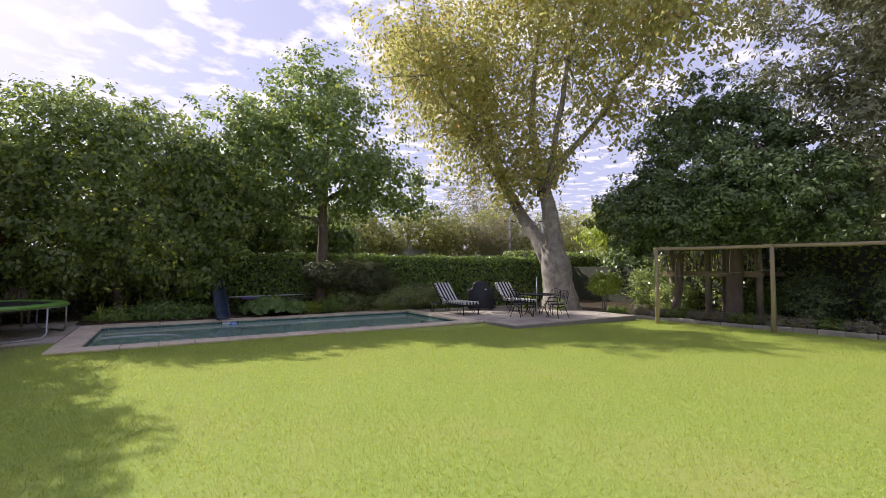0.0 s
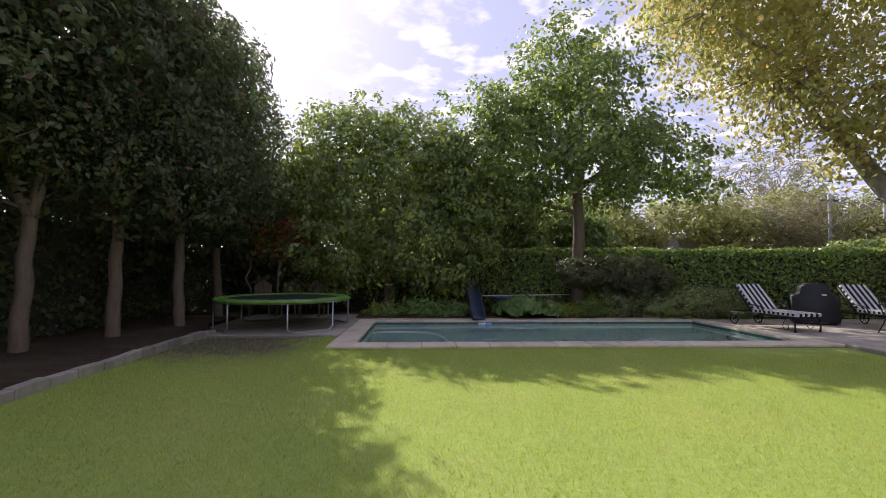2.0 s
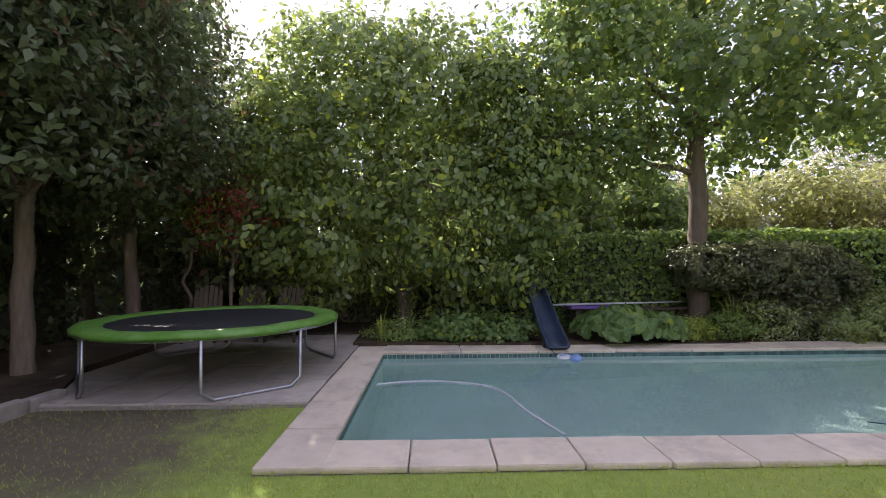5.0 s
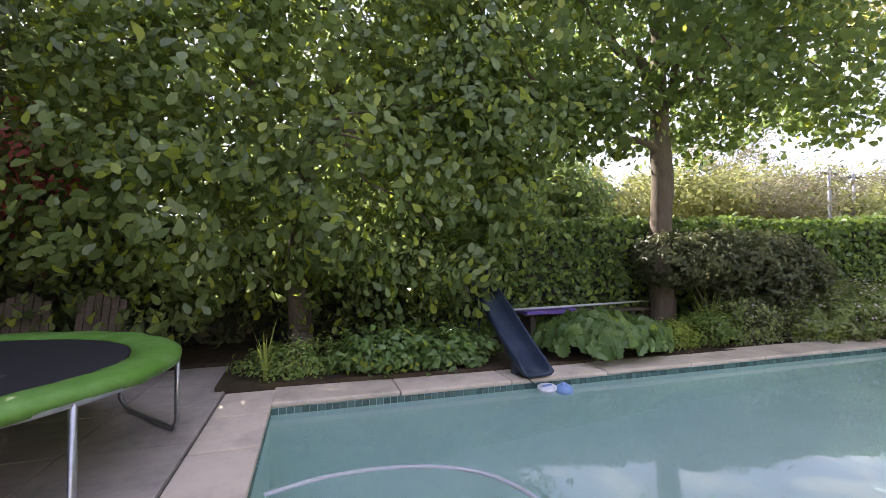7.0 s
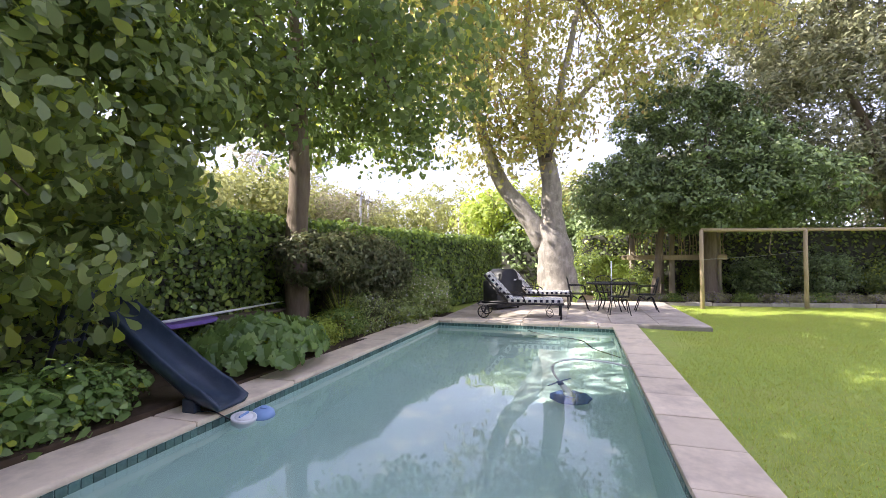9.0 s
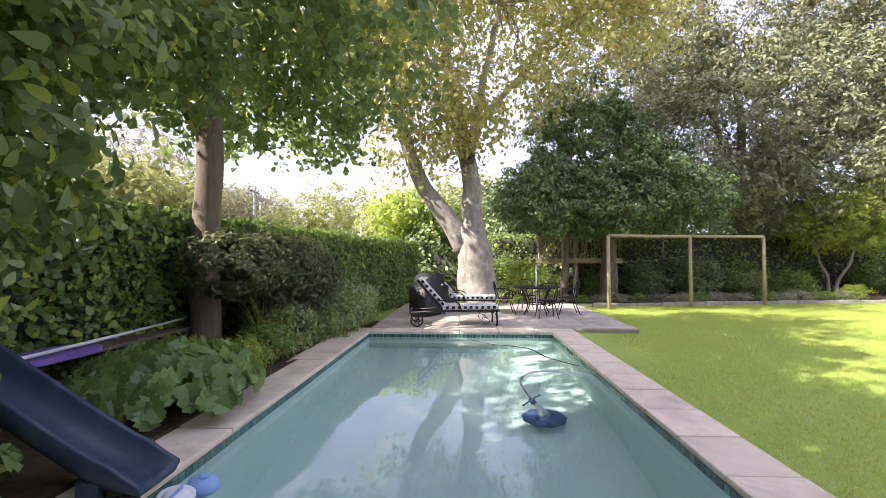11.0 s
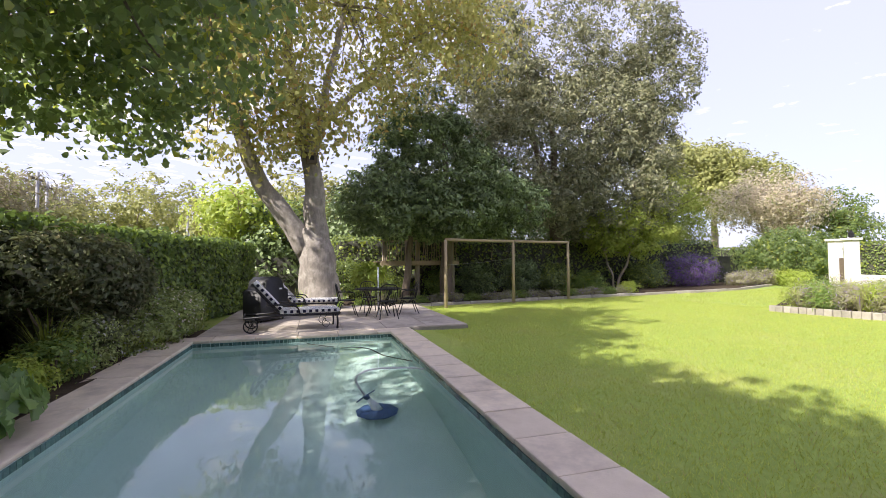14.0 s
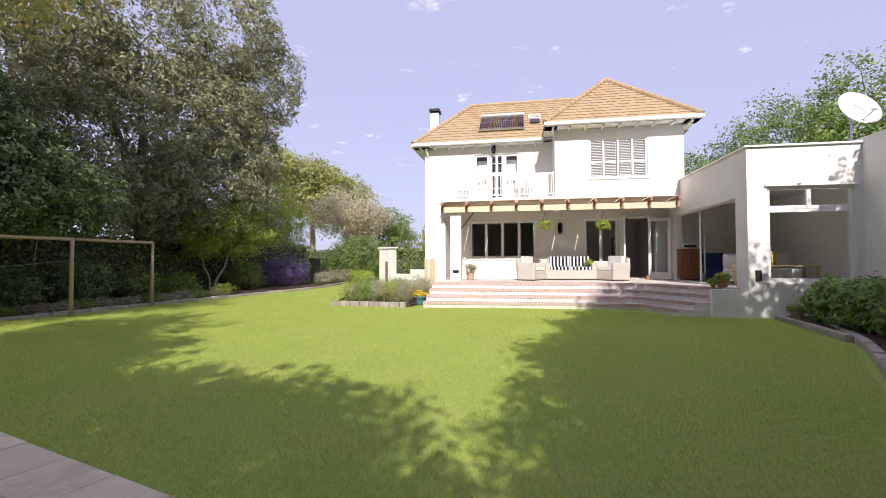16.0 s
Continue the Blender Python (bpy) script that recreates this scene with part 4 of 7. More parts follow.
def strap_plant(x, y, n, h, mat, label, spread=0.5):
    """A tuft of long arching leaves."""
    t = thing("strap_leaf_plant", pose(x, y, ground_z(x, y) + 0.04), label, "plant", "tufted plants")
    bm = bmesh.new()
    for k in range(n):
        a, L, s = random.uniform(0, 6.28), h * random.uniform(0.6, 1.15), spread * random.uniform(0.3, 1)
        d, sd = Vector((math.cos(a), math.sin(a), 0)), Vector((-math.sin(a), math.cos(a), 0))
        prev = None
        for i in range(5):
            f = i / 4
            c = d * (s * f ** 1.5) + Vector((0, 0, L * (f - 0.35 * s * f ** 3)))
            wd = 0.016 * (1 - f) ** 0.6 + 0.001
            pr = (bm.verts.new(c + sd * wd), bm.verts.new(c - sd * wd))
            if prev: bm.faces.new((prev[0], prev[1], pr[1], pr[0]))
            prev = pr
    part("leaves", bm, mat, t)
    return t


strap_plant(5.4, 14.0, 40, 0.95, L_YELLOW, "tuft of long arching grassy leaves")
strap_plant(6.0, 13.9, 30, 0.8, L_BED, "tuft of long arching grassy leaves")
strap_plant(12.3, 11.1, 50, 0.8, L_LIME, "tuft of upright sword-shaped leaves by the trunk")
strap_plant(12.9, 9.9, 40, 0.7, L_BED, "tuft of upright sword-shaped leaves by the trunk")
strap_plant(-1.4, 13.85, 9, 0.75, L_YELLOW, "small yellow-green strap-leaved plant by the coping", 0.3)


def broad_plant(x, y, n, r, h, label):
    """Large lobed leaves on stalks round a crown."""
    t = thing("acanthus_plant", pose(x, y, ground_z(x, y) + 0.03), label, "plant")
    bm, bs = bmesh.new(), bmesh.new()
    for k in range(n):
        a = random.uniform(0, 6.28); rr = r * random.uniform(0.02, 1) ** 0.55
        rad = Vector((math.cos(a), math.sin(a), 0))
        tip = rad * rr + Vector((0, 0, 0.10 + h * math.sqrt(max(0.02, 1 - 0.95 * (rr / r) ** 2)) * random.uniform(0.72, 1.05)))
        tube(bs, [Vector((0, 0, 0)), tip * 0.55 + Vector((0, 0, 0.12)), tip], [0.008, 0.007, 0.004], 5)
        nn = (rad * (0.25 + 0.9 * rr / r) + Vector((random.gauss(0, .3), random.gauss(0, .3), 0.75))).normalized()
        b = a + random.uniform(-1.1, 1.1)
        out = Vector((math.cos(b), math.sin(b), 0)); out = (out - nn * out.dot(nn)).normalized()
        sd = nn.cross(out)
        L, W = random.uniform(0.15, 0.25), random.uniform(0.075, 0.12)
        mid = [bm.verts.new(tip + out * L * (f - 0.25) - nn * 0.08 * f * f) for f in (0, 0.25, 0.5, 0.75, 1.0)]
        for s in (-1, 1):
            edge = []
            for i, (f, wv) in enumerate(((0.04, 0.35), (0.08, 0.95), (0.25, 0.68), (0.36, 1.0), (0.5, 0.72), (0.64, 0.95), (0.78, 0.58), (0.90, 0.62), (0.98, 0.0))):
                edge.append(bm.verts.new(tip + out * L * (f - 0.22) + sd * s * W * wv + nn * (0.03 * wv - 0.08 * f * f)))
            for i in range(4):
                bm.faces.new((mid[i], mid[i + 1], edge[2 * i + 2], edge[2 * i + 1], edge[2 * i]) if s > 0 else (mid[i + 1], mid[i], edge[2 * i], edge[2 * i + 1], edge[2 * i + 2]))
    tagged(part("stem", bs, L_BED, t), kind="stuff")
    tagged(part("leaves", bm, L_BROAD, t), kind="stuff")
    return t


broad_plant(3.10, 13.93, 320, 0.88, 0.50, "big clump of lobed green leaves spilling over the coping")
broad_plant(3.92, 14.05, 130, 0.58, 0.38, "clump of lobed green leaves beside the pool")

# east bed: low edging plants, shrubs in the shade
for k in range(17):
    y = 8.8 - 0.72 * k + random.uniform(-.15, .15)
    shrub("edging_plant", 15.1 + random.uniform(-.1, .3), y, "low pale green edging plant along the bed", [(0, 0, 0.16, 0.42, 0.45, 0.20)], 60, 22, 0.13, 0.06, L_LAVENDER if k % 3 else L_BED, 2, group="edging plants of the east bed", shell=0.3, up=0.7, low=0.0)
for x, y, r, h, mt in ((17.3, 3.4, 0.9, 1.5, L_CONIFER), (17.4, 1.2, 1.0, 1.8, L_CONIFER), (17.8, -0.9, 0.9, 1.4, L_DARK), (17.5, -2.6, 0.8, 1.0, L_BED), (17.6, 5.0, 0.7, 1.3, L_BED), (17.9, -6.6, 1.0, 1.5, L_DARK), (17.2, 7.6, 0.8, 1.2, L_DARK), (18.3, 9.2, 1.1, 1.9, L_DARK)):
    shrub("shade_shrub", x, y, "dark leafy shrub in the shade of the boundary trees", [(0, 0, h * 0.5, r, r, h * 0.55)], 170, 28, 0.25, 0.10, mt, shell=0.4, up=0.5, group="shrubs of the east bed", low=0.0)
shrub("lime_shrub", 15.3, -3.2, "small bright lime-green plant at the bed's edge", [(0, 0, 0.25, 0.45, 0.45, 0.28)], 70, 26, 0.15, 0.07, L_LIME, 3, low=0.0)
shrub("purple_shrub", 17.8, -9.6, "large shrub covered in purple flower spikes", [(0, 0, 0.9, 1.2, 1.7, 0.95)], 420, 28, 0.25, 0.09, L_PURPLE, 5, shell=0.5, up=0.9, low=0.0, aspect=0.3)
for x, y, r, h, mt, lb in ((16.8, -12.2, 0.8, 0.8, L_LAVENDER, "grey-green lavender clump by the lawn"), (15.4, -14.2, 0.9, 0.9, L_LIME, "yellow-green border shrub by the lawn"), (17.3, -14.4, 1.2, 0.9, L_LAVENDER, "grey-green lavender clump by the lawn")):
    shrub("border_shrub", x, y, lb, [(0, 0, h * 0.45, r, r, h * 0.55)], 200, 24, 0.22, 0.09, mt, 3, shell=0.4, up=0.8, low=0.0)
shrub("round_shrub", 17.6, -16.8, "large rounded green shrub by the garden gate", [(0, 0, 1.5, 2.4, 2.4, 1.75)], 620, 26, 0.35, 0.16, L_MAG, 5, shell=0.6, up=0.4, low=0.0)
shrub("topiary_shrub", 14.15, 8.75, "small lime-green standard shrub with round head", [(0, 0, 1.18, 0.55, 0.58, 0.36)], 200, 26, 0.17, 0.09, L_LIME, 4, shell=0.5, up=0.6)

tree("small_tree", pose(-4.4, 14.6, 0), "small sunlit tree with reddish and lime leaves", [((0, 0, -0.2), (0.05, 0, 1.6), 0.045, 0.03), ((0.05, 0, 1.5), (0.4, 0.1, 2.6), 0.03, 0.012), ((0.05, 0, 1.5), (-0.4, 0.1, 2.6), 0.03, 0.012)], [(0, 0, 2.5, 0.9, 0.7, 0.75)], 120, 18, 0.22, 0.10, L_RED, M_BARK, shell=0.2, twigs=14, twig_r=0.012)
tree("small_tree", pose(-5.4, 14.9, 0), "small sunlit tree with lime-green leaves", [((0, 0, -0.2), (0.05, 0, 1.8), 0.045, 0.03), ((0.05, 0, 1.7), (0.4, 0.1, 3.0), 0.03, 0.012)], [(0.2, 0, 2.7, 1.2, 0.8, 0.6)], 120, 16, 0.22, 0.11, L_LIME, M_BARK, shell=0.2, twigs=14, twig_r=0.012)

# ---- boundary ----
def boundary():
    for nm, b, lb in (("wall_east", (20.6, 20.85, -16, 18), "very dark garden wall with dull greenish patches"), ("wall_west", (-13.3, -13.0, -8, 20), "dark boundary wall behind the trees")):
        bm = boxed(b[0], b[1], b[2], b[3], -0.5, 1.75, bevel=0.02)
        tagged(mesh_ob(nm, bm, M_DARK_WALL_CORE), lb, "wall", kind="structure")
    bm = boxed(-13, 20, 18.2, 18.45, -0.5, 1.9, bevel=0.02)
    tagged(mesh_ob("wall_north", bm, M_DARK_WALL_CORE), "dark boundary wall behind the hedge", "wall", kind="structure")


boundary()

# ---- house ----
HA = radians(15)
HM = Matrix(((-math.cos(HA), math.sin(HA), 0, 4.02), (-math.sin(HA), -math.cos(HA), 0, -1.29), (0, 0, 1, 0.10), (0, 0, 0, 1)))


def prism(bm, poly, z0, z1):
    lo = [bm.verts.new((x, y, z0)) for x, y in poly]
    hi = [bm.verts.new((x, y, z1)) for x, y in poly]
    n = len(poly)
    for k in range(n):
        bm.faces.new((lo[k], lo[(k + 1) % n], hi[(k + 1) % n], hi[k]))
    bm.faces.new(hi); bm.faces.new(lo[::-1])
    bmesh.ops.recalc_face_normals(bm, faces=bm.faces)
    return bm


STEP_RISE = 0.18
terrace = thing("terrace", HM.copy(), "raised brick-edged terrace with four wide steps", "terrace", kind="structure")
for k in range(4):
    s = 0.33 * k
    e = 6.28 + 0.06 * k
    front = [(0.0 + 0.03 * k, s), (e, s), (6.88 + 0.38 * k, -1.36 + 0.10 * k), (8.42, -1.36 + 0.10 * k)]
    poly = front + [(8.42, 12.0 if k == 3 else 3.0), (0.03 * k, 12.0 if k == 3 else 3.0)]
    part("step", prism(bmesh.new(), poly, -0.35 if k == 0 else STEP_RISE * k - 0.01, STEP_RISE * (k + 1)), M_STEP, terrace)
    # header bricks along the nosing
    bm = bmesh.new()
    for (ax, ay), (bx, by) in zip(front[:2], front[1:3]):
        L = math.hypot(bx - ax, by - ay)
        n = int(L / 0.085)
        d = Vector(((bx - ax) / L, (by - ay) / L, 0))
        rot = Matrix.Translation((ax, ay, 0)) @ Matrix.Rotation(math.atan2(d.y, d.x), 4, "Z")
        for i in range(n):
            x = (i + 0.5) * L / n
            box(bm, x - 0.036, x + 0.036, -0.022 + random.uniform(-.003, .003), 0.2, STEP_RISE * (k + 1) - 0.075, STEP_RISE * (k + 1) + 0.006 + random.uniform(-.002, .002), m=rot)
    tagged(part("brick_edging", bm, M_BRICK, terrace), "header course of red-brown paving bricks", kind="stuff")
part("retaining_wall", boxed(7.6, 8.44, -1.5, -1.362, -0.4, 0.70), M_WHITE, terrace)

house = thing("house", HM.copy(), "white two-storey house with orange tiled hip roof", "house")
GROUND_HOLES = [(0.98, 3.57, 1.52, 3.0), (5.38, 6.62, 1.30, 3.03), (6.72, 7.97, 0.73, 3.03)]
part("wall", panel(bmesh.new(), -0.85, 8.42, 4.2, 4.5, -0.3, 3.6, GROUND_HOLES), M_WHITE, house)
part("wall", panel(bmesh.new(), -0.85, 4.3, 4.205, 4.5, 3.6, 6.05, [(1.17, 2.95, 3.85, 5.68)]), M_WHITE, house)
part("wall", panel(bmesh.new(), 4.22, 8.56, 3.0, 3.28, 3.3, 6.15, [(5.43, 7.38, 4.37, 5.78)]), M_WHITE, house)
part("wall", boxed(4.222, 4.46, 3.281, 4.6, 3.3, 6.15), M_WHITE, house)
part("wall", boxed(8.3, 8.558, 3.281, 11.5, 3.3, 6.15), M_WHITE, house)
part("wall", boxed(-0.85, -0.6, 4.5, 12.0, -0.3, 6.05), M_WHITE, house)
part("wall", boxed(-0.85, 8.5, 12.0, 12.25, -0.3, 6.05), M_WHITE, house)
part("floor", boxed(-0.6, 8.4, 4.5, 12.0, 0.60, 0.71), M_FLOORIN, house)
part("floor", boxed(-0.6, 8.3, 4.5, 12.0, 3.25, 3.5), M_INTERIOR, house)
part("partition", boxed(-0.6, 8.4, 9.0, 9.1, 0.71, 3.25), M_INTERIOR, house)
part("partition", boxed(4.6, 4.7, 4.5, 9.0, 0.71, 3.25), M_INTERIOR, house)
part("partition", boxed(-0.6, 8.3, 8.0, 8.1, 3.5, 6.0), M_INTERIOR, house)
part("downpipe", tube(bmesh.new(), [(-0.7, 4.16, 0.5), (-0.7, 4.16, 5.6), (-0.75, 3.95, 5.95)], 0.04, 8), M_TRIM, house)
part("plinth", boxed(-0.87, 0.3, 4.17, 4.2, -0.3, 1.5), M_SANDSTONE, house)


def window(u0, u1, w0, w1, v, n, parent, name="window", fr=0.055, transom=None, sill=True, depth=0.09, glass=True):
    """A framed window with n lights; each pane its own piece."""
    t = new(name); t.parent = parent
    bm = bmesh.new()
    for a, b, c, d in ((u0, u0 + fr, w0, w1), (u1 - fr, u1, w0, w1), (u0 + fr, u1 - fr, w1 - fr, w1), (u0 + fr, u1 - fr, w0, w0 + fr)):
        box(bm, a, b, v, v + depth, c, d)
    step = (u1 - u0) / n
    for k in range(1, n):
        box(bm, u0 + step * k - fr * 0.6, u0 + step * k + fr * 0.6, v + 0.005, v + depth, w0 + fr, w1 - fr)
    if transom: box(bm, u0 + fr, u1 - fr, v - 0.004, v + depth, transom - fr * 0.6, transom + fr * 0.6)
    part("frame", bm, M_TRIM, t)
    if glass:
        for k in range(n):
            for lo, hi in (((w0, transom), (transom, w1)) if transom else ((w0, w1),)):
                p = part("pane", boxed(u0 + step * k + 0.02, u0 + step * (k + 1) - 0.02, v + 0.045, v + 0.052, lo + 0.02, hi - 0.02), M_GLASS, t)
                p.visible_shadow = False
    if sill: part("sill", boxed(u0 - 0.06, u1 + 0.06, v - 0.09, v + 0.02, w0 - 0.07, w0 - 0.002, bevel=0.01), M_TRIM, t)
    return t


window(0.98, 3.57, 1.52, 3.0, 4.26, 4, house, fr=0.09)
window(5.38, 6.62, 1.30, 3.03, 4.26, 2, house, fr=0.09)
window(1.17, 1.78, 4.35, 5.68, 4.26, 1, house, transom=4.85, fr=0.09)
window(2.36, 2.95, 4.35, 5.68, 4.26, 1, house, transom=4.85, fr=0.09)
DOOR = window(1.80, 2.34, 3.86, 5.68, 4.26, 2, house, name="door", transom=4.9, sill=False, fr=0.08)
for w in (4.3, 5.3): part("muntin", boxed(1.86, 2.28, 4.262, 4.30, w - 0.015, w + 0.015), M_TRIM, DOOR)
# added panels behind the upper side windows, so the dark panes read grey
for a0, a1 in ((1.26, 1.69), (2.45, 2.86)): part("pane_backing", boxed(a0, a1, 4.62, 4.64, 4.4, 5.5), M_INTERIOR, house)
part("apron", boxed(1.17, 1.795, 4.22, 4.4, 3.84, 4.28), M_WHITE, house); part("apron", boxed(2.345, 2.95, 4.22, 4.4, 3.84, 4.28), M_WHITE, house)
part("door_leaf", boxed(6.66, 6.72, 3.5, 4.2, 0.73, 3.03, bevel=0.01), M_TRIM, house)
part("frame", panel(bmesh.new(), 6.66, 8.03, 4.17, 4.3, 0.73, 3.1, [(6.74, 7.95, 0.73, 3.02)]), M_TRIM, house)

# shuttered window of the projecting bay
sh = window(5.43, 7.38, 4.37, 5.78, 3.05, 4, house, name="shuttered_window", glass=False)
for k in range(4):
    for i in range(22):
        if i == 8: continue
        a = 5.43 + 0.4875 * k
        z = 4.45 + i * 0.058
        part("slat", boxed(a + 0.06, a + 0.43, 3.06, 3.10, z, z + 0.012, m=Matrix()), M_TRIM, sh)
part("shutter_back", boxed(5.46, 7.35, 3.16, 3.18, 4.4, 5.75), M_GREYROOF, sh)
for k in range(4): part("mid_rail", boxed(5.49 + 0.4875 * k, 5.86 + 0.4875 * k, 3.06, 3.11, 4.90, 4.98), M_TRIM, sh)


def tiled_slope(bm, a, b, c, d, rows, lift=0.035):
    """Roof courses from the eave a-b up to the ridge d-c, each overlapping the one below."""
    a, b, c, d = (Vector(q) for q in (a, b, c, d))
    nrm = (b - a).cross(d - a).normalized()
    if nrm.z < 0: nrm = -nrm
    for k in range(rows):
        f0, f1 = k / rows, min(1, (k + 1.15) / rows)
        p, q = a.lerp(d, f0), b.lerp(c, f0)
        r, s = b.lerp(c, f1), a.lerp(d, f1)
        n = max(2, int((q - p).length / 0.14))
        prev = None
        for i in range(n + 1):
            t = i / n
            wv = 0.006 * (1 if i % 2 else -1)
            lo, hi = p.lerp(q, t), s.lerp(r, t)
            col = (bm.verts.new(lo + nrm * (lift + wv) - nrm * 0.03), bm.verts.new(lo + nrm * (lift + wv)), bm.verts.new(hi + nrm * (0.004 + wv)))
            if prev:
                bm.faces.new((prev[0], col[0], col[1], prev[1])); bm.faces.new((prev[1], col[1], col[2], prev[2]))
            prev = col


E_M, R_M, E_B = 6.12, 8.75, 6.28
roof = new("roof"); roof.parent = house
bm = bmesh.new()
A, B, C, D = (-1.25, 3.85, E_M), (9.0, 3.85, E_M), (9.0, 12.6, E_M), (-1.25, 12.6, E_M)
R0, R1 = (0.75, 7.4, R_M), (7.0, 7.4, R_M)
tiled_slope(bm, A, B, R1, R0, 15); tiled_slope(bm, D, A, R0, R0, 15); tiled_slope(bm, B, C, R1, R1, 15); tiled_slope(bm, C, D, R0, R1, 15)
part("tiles", bm, M_ROOF, roof)
bm = bmesh.new()
a, b, ap = (3.86, 2.5, E_B), (8.98, 2.5, E_B), (6.5, 5.6, 8.85)
c, d = (8.98, 9.0, E_B), (3.86, 9.0, E_B)
ap2 = (6.5, 8.5, 8.85)
tiled_slope(bm, a, b, ap, ap, 15); tiled_slope(bm, d, a, ap, ap2, 15); tiled_slope(bm, b, c, ap2, ap, 15); tiled_slope(bm, c, d, ap2, ap2, 15)
part("tiles", bm, M_ROOF, roof)
bm = bmesh.new()
for p, q in ((A, R0), (R0, R1), (D, R0), (a, ap), (b, ap), (ap, ap2)):
    n = 16
    for k in range(n):
        s, e = Vector(p).lerp(Vector(q), k / n), Vector(p).lerp(Vector(q), (k + 1.12) / n)
        bm = bmesh.new()
        tube(bm, [s + Vector((0, 0, .03)), e + Vector((0, 0, .05))], [0.11, 0.085], 8)
        part("ridge_tile", bm, M_ROOF, roof)
for lo, hi, e, v0, v1 in ((-1.25, 3.86, E_M, 3.85, 4.3), (3.86, 8.98, E_B, 2.5, 3.1)):
    part("soffit", boxed(lo, hi, v0 + 0.03, v1, e - 0.12, e - 0.06), M_TRIM, house)
    part("gutter", boxed(lo - 0.03, hi + 0.03, v0 - 0.1, v0 + 0.03, e - 0.10, e + 0.02, bevel=0.02), M_TRIM, house)
    n = int((hi - lo) / 0.55)
    for k in range(n):
        u = lo + (k + 0.5) * (hi - lo) / n
        part("rafter_end", boxed(u - 0.035, u + 0.035, v0 + 0.05, v1, e - 0.2, e - 0.121, bevel=0.008), M_TRIM, house)
part("gutter", boxed(-1.35, -1.22, 3.9, 12.6, E_M - 0.10, E_M + 0.02, bevel=0.02), M_TRIM, house)
part("soffit", boxed(-1.25, -0.6, 3.9, 12.6, E_M - 0.12, E_M - 0.06), M_TRIM, house)
part("soffit", boxed(3.86, 4.3, 2.5, 9, E_B - 0.12, E_B - 0.06), M_TRIM, house)
part("soffit", boxed(8.5, 8.98, 2.5, 9, E_B - 0.12, E_B - 0.06), M_TRIM, house)
part("chimney", boxed(-1.30, -0.88, 7.5, 8.0, 5.5, 8.6, bevel=0.02), M_WHITE, house)
part("chimney_cap", boxed(-1.34, -0.84, 7.45, 8.05, 8.68, 8.82, bevel=0.02), M_IRON, house)
part("chimney_band", boxed(-1.29, -0.89, 7.52, 7.98, 8.6, 8.68), M_IRON, house)
# wing with flat roof
wing_holes = [(8.86, 10.72, 0.9, 3.2)]
part("wing_wall", panel(bmesh.new(), 8.42, 10.9, -1.5, -1.2, -0.4, 4.17, wing_holes), M_WHITE, house)
part("wing_wall", panel(bmesh.new(), -4.2, 1.2, 0, 0.28, -0.4, 4.168, [(-3.7, 0.9, 0.73, 3.02)]), M_WHITE, house).matrix_basis = pose(8.42, 0, 0, 0, 0, -90)
part("wing_wall", boxed(10.9, 11.2, -4.5, -1.2, -0.4, 4.3), M_WHITE, house)
part("wing_wall", boxed(11.5, 11.7, -1.2, 4.2, -0.4, 4.0), M_WHITE, house)
part("wing_wall", boxed(8.72, 11.5, 4.1, 4.199, -0.4, 4.0), M_INTERIOR, house)
part("wing_floor", boxed(8.45, 11.5, -1.2, 4.1, 0.6, 0.72), M_FLOORIN, house)
part("wing_roof", boxed(8.45, 11.5, -1.21, 4.1, 3.45, 3.6), M_WHITE, house)
part("coping", boxed(8.36, 10.96, -1.56, -1.15, 4.172, 4.22, bevel=0.01), M_TRIM, house)
part("coping", boxed(8.36, 8.76, -1.15, 4.2, 4.172, 4.22, bevel=0.01), M_TRIM, house)
window(8.86, 10.72, 0.9, 2.66, -1.44, 1, house, fr=0.08)
window(8.86, 10.72, 2.66, 3.2, -1.45, 2, house, fr=0.08, sill=False)
part("window_hood", boxed(8.8, 10.78, -1.56, -1.5, 3.2, 3.26, bevel=0.008), M_TRIM, house)

# pergola over the terrace
pergola = thing("pergola", HM.copy(), "timber pergola with pale blinds on a white column", "pergola")
part("column", boxed(0.52, 0.90, 2.1, 2.48, 0.72, 3.08, bevel=0.012), M_WHITE, pergola)
part("column_cap", boxed(0.46, 0.96, 2.04, 2.54, 3.08, 3.16, bevel=0.012), M_WHITE, pergola)
part("column", boxed(-0.1, 0.28, 2.5, 4.19, 0.4, 3.0, bevel=0.012), M_WHITE, pergola)
part("beam", boxed(0.2, 8.08, 2.0, 2.1, 3.165, 3.36, bevel=0.008), M_WOOD, pergola)
for k in range(10):
    u = 0.28 + k * 0.857
    part("rafter", boxed(u - 0.035, u + 0.035, 1.72, 4.19, 3.362, 3.48, bevel=0.006), M_WOOD, pergola)
M_BLIND = surf("split_reed_blind", (0.66, 0.54, 0.40), (0.76, 0.64, 0.49), 40, 0.8, 0.5, 120, stretch=(1, 30, 30))
for k in range(9):
    u = 0.28 + k * 0.857
    part("blind", boxed(u + 0.05, u + 0.80, 1.75, 4.15, 3.482, 3.492), M_BLIND, pergola)
    part("blind_drop", boxed(u + 0.05, u + 0.80, 1.965, 1.975, 3.13, 3.36), M_BLIND, pergola)
for u in (0.3, 8.0):
    part("brace", tube(bmesh.new(), [(0.9, 2.3, 2.6), (1.35, 2.3, 3.16)], 0.02, 6), M_IRON, pergola) if u < 1 else None

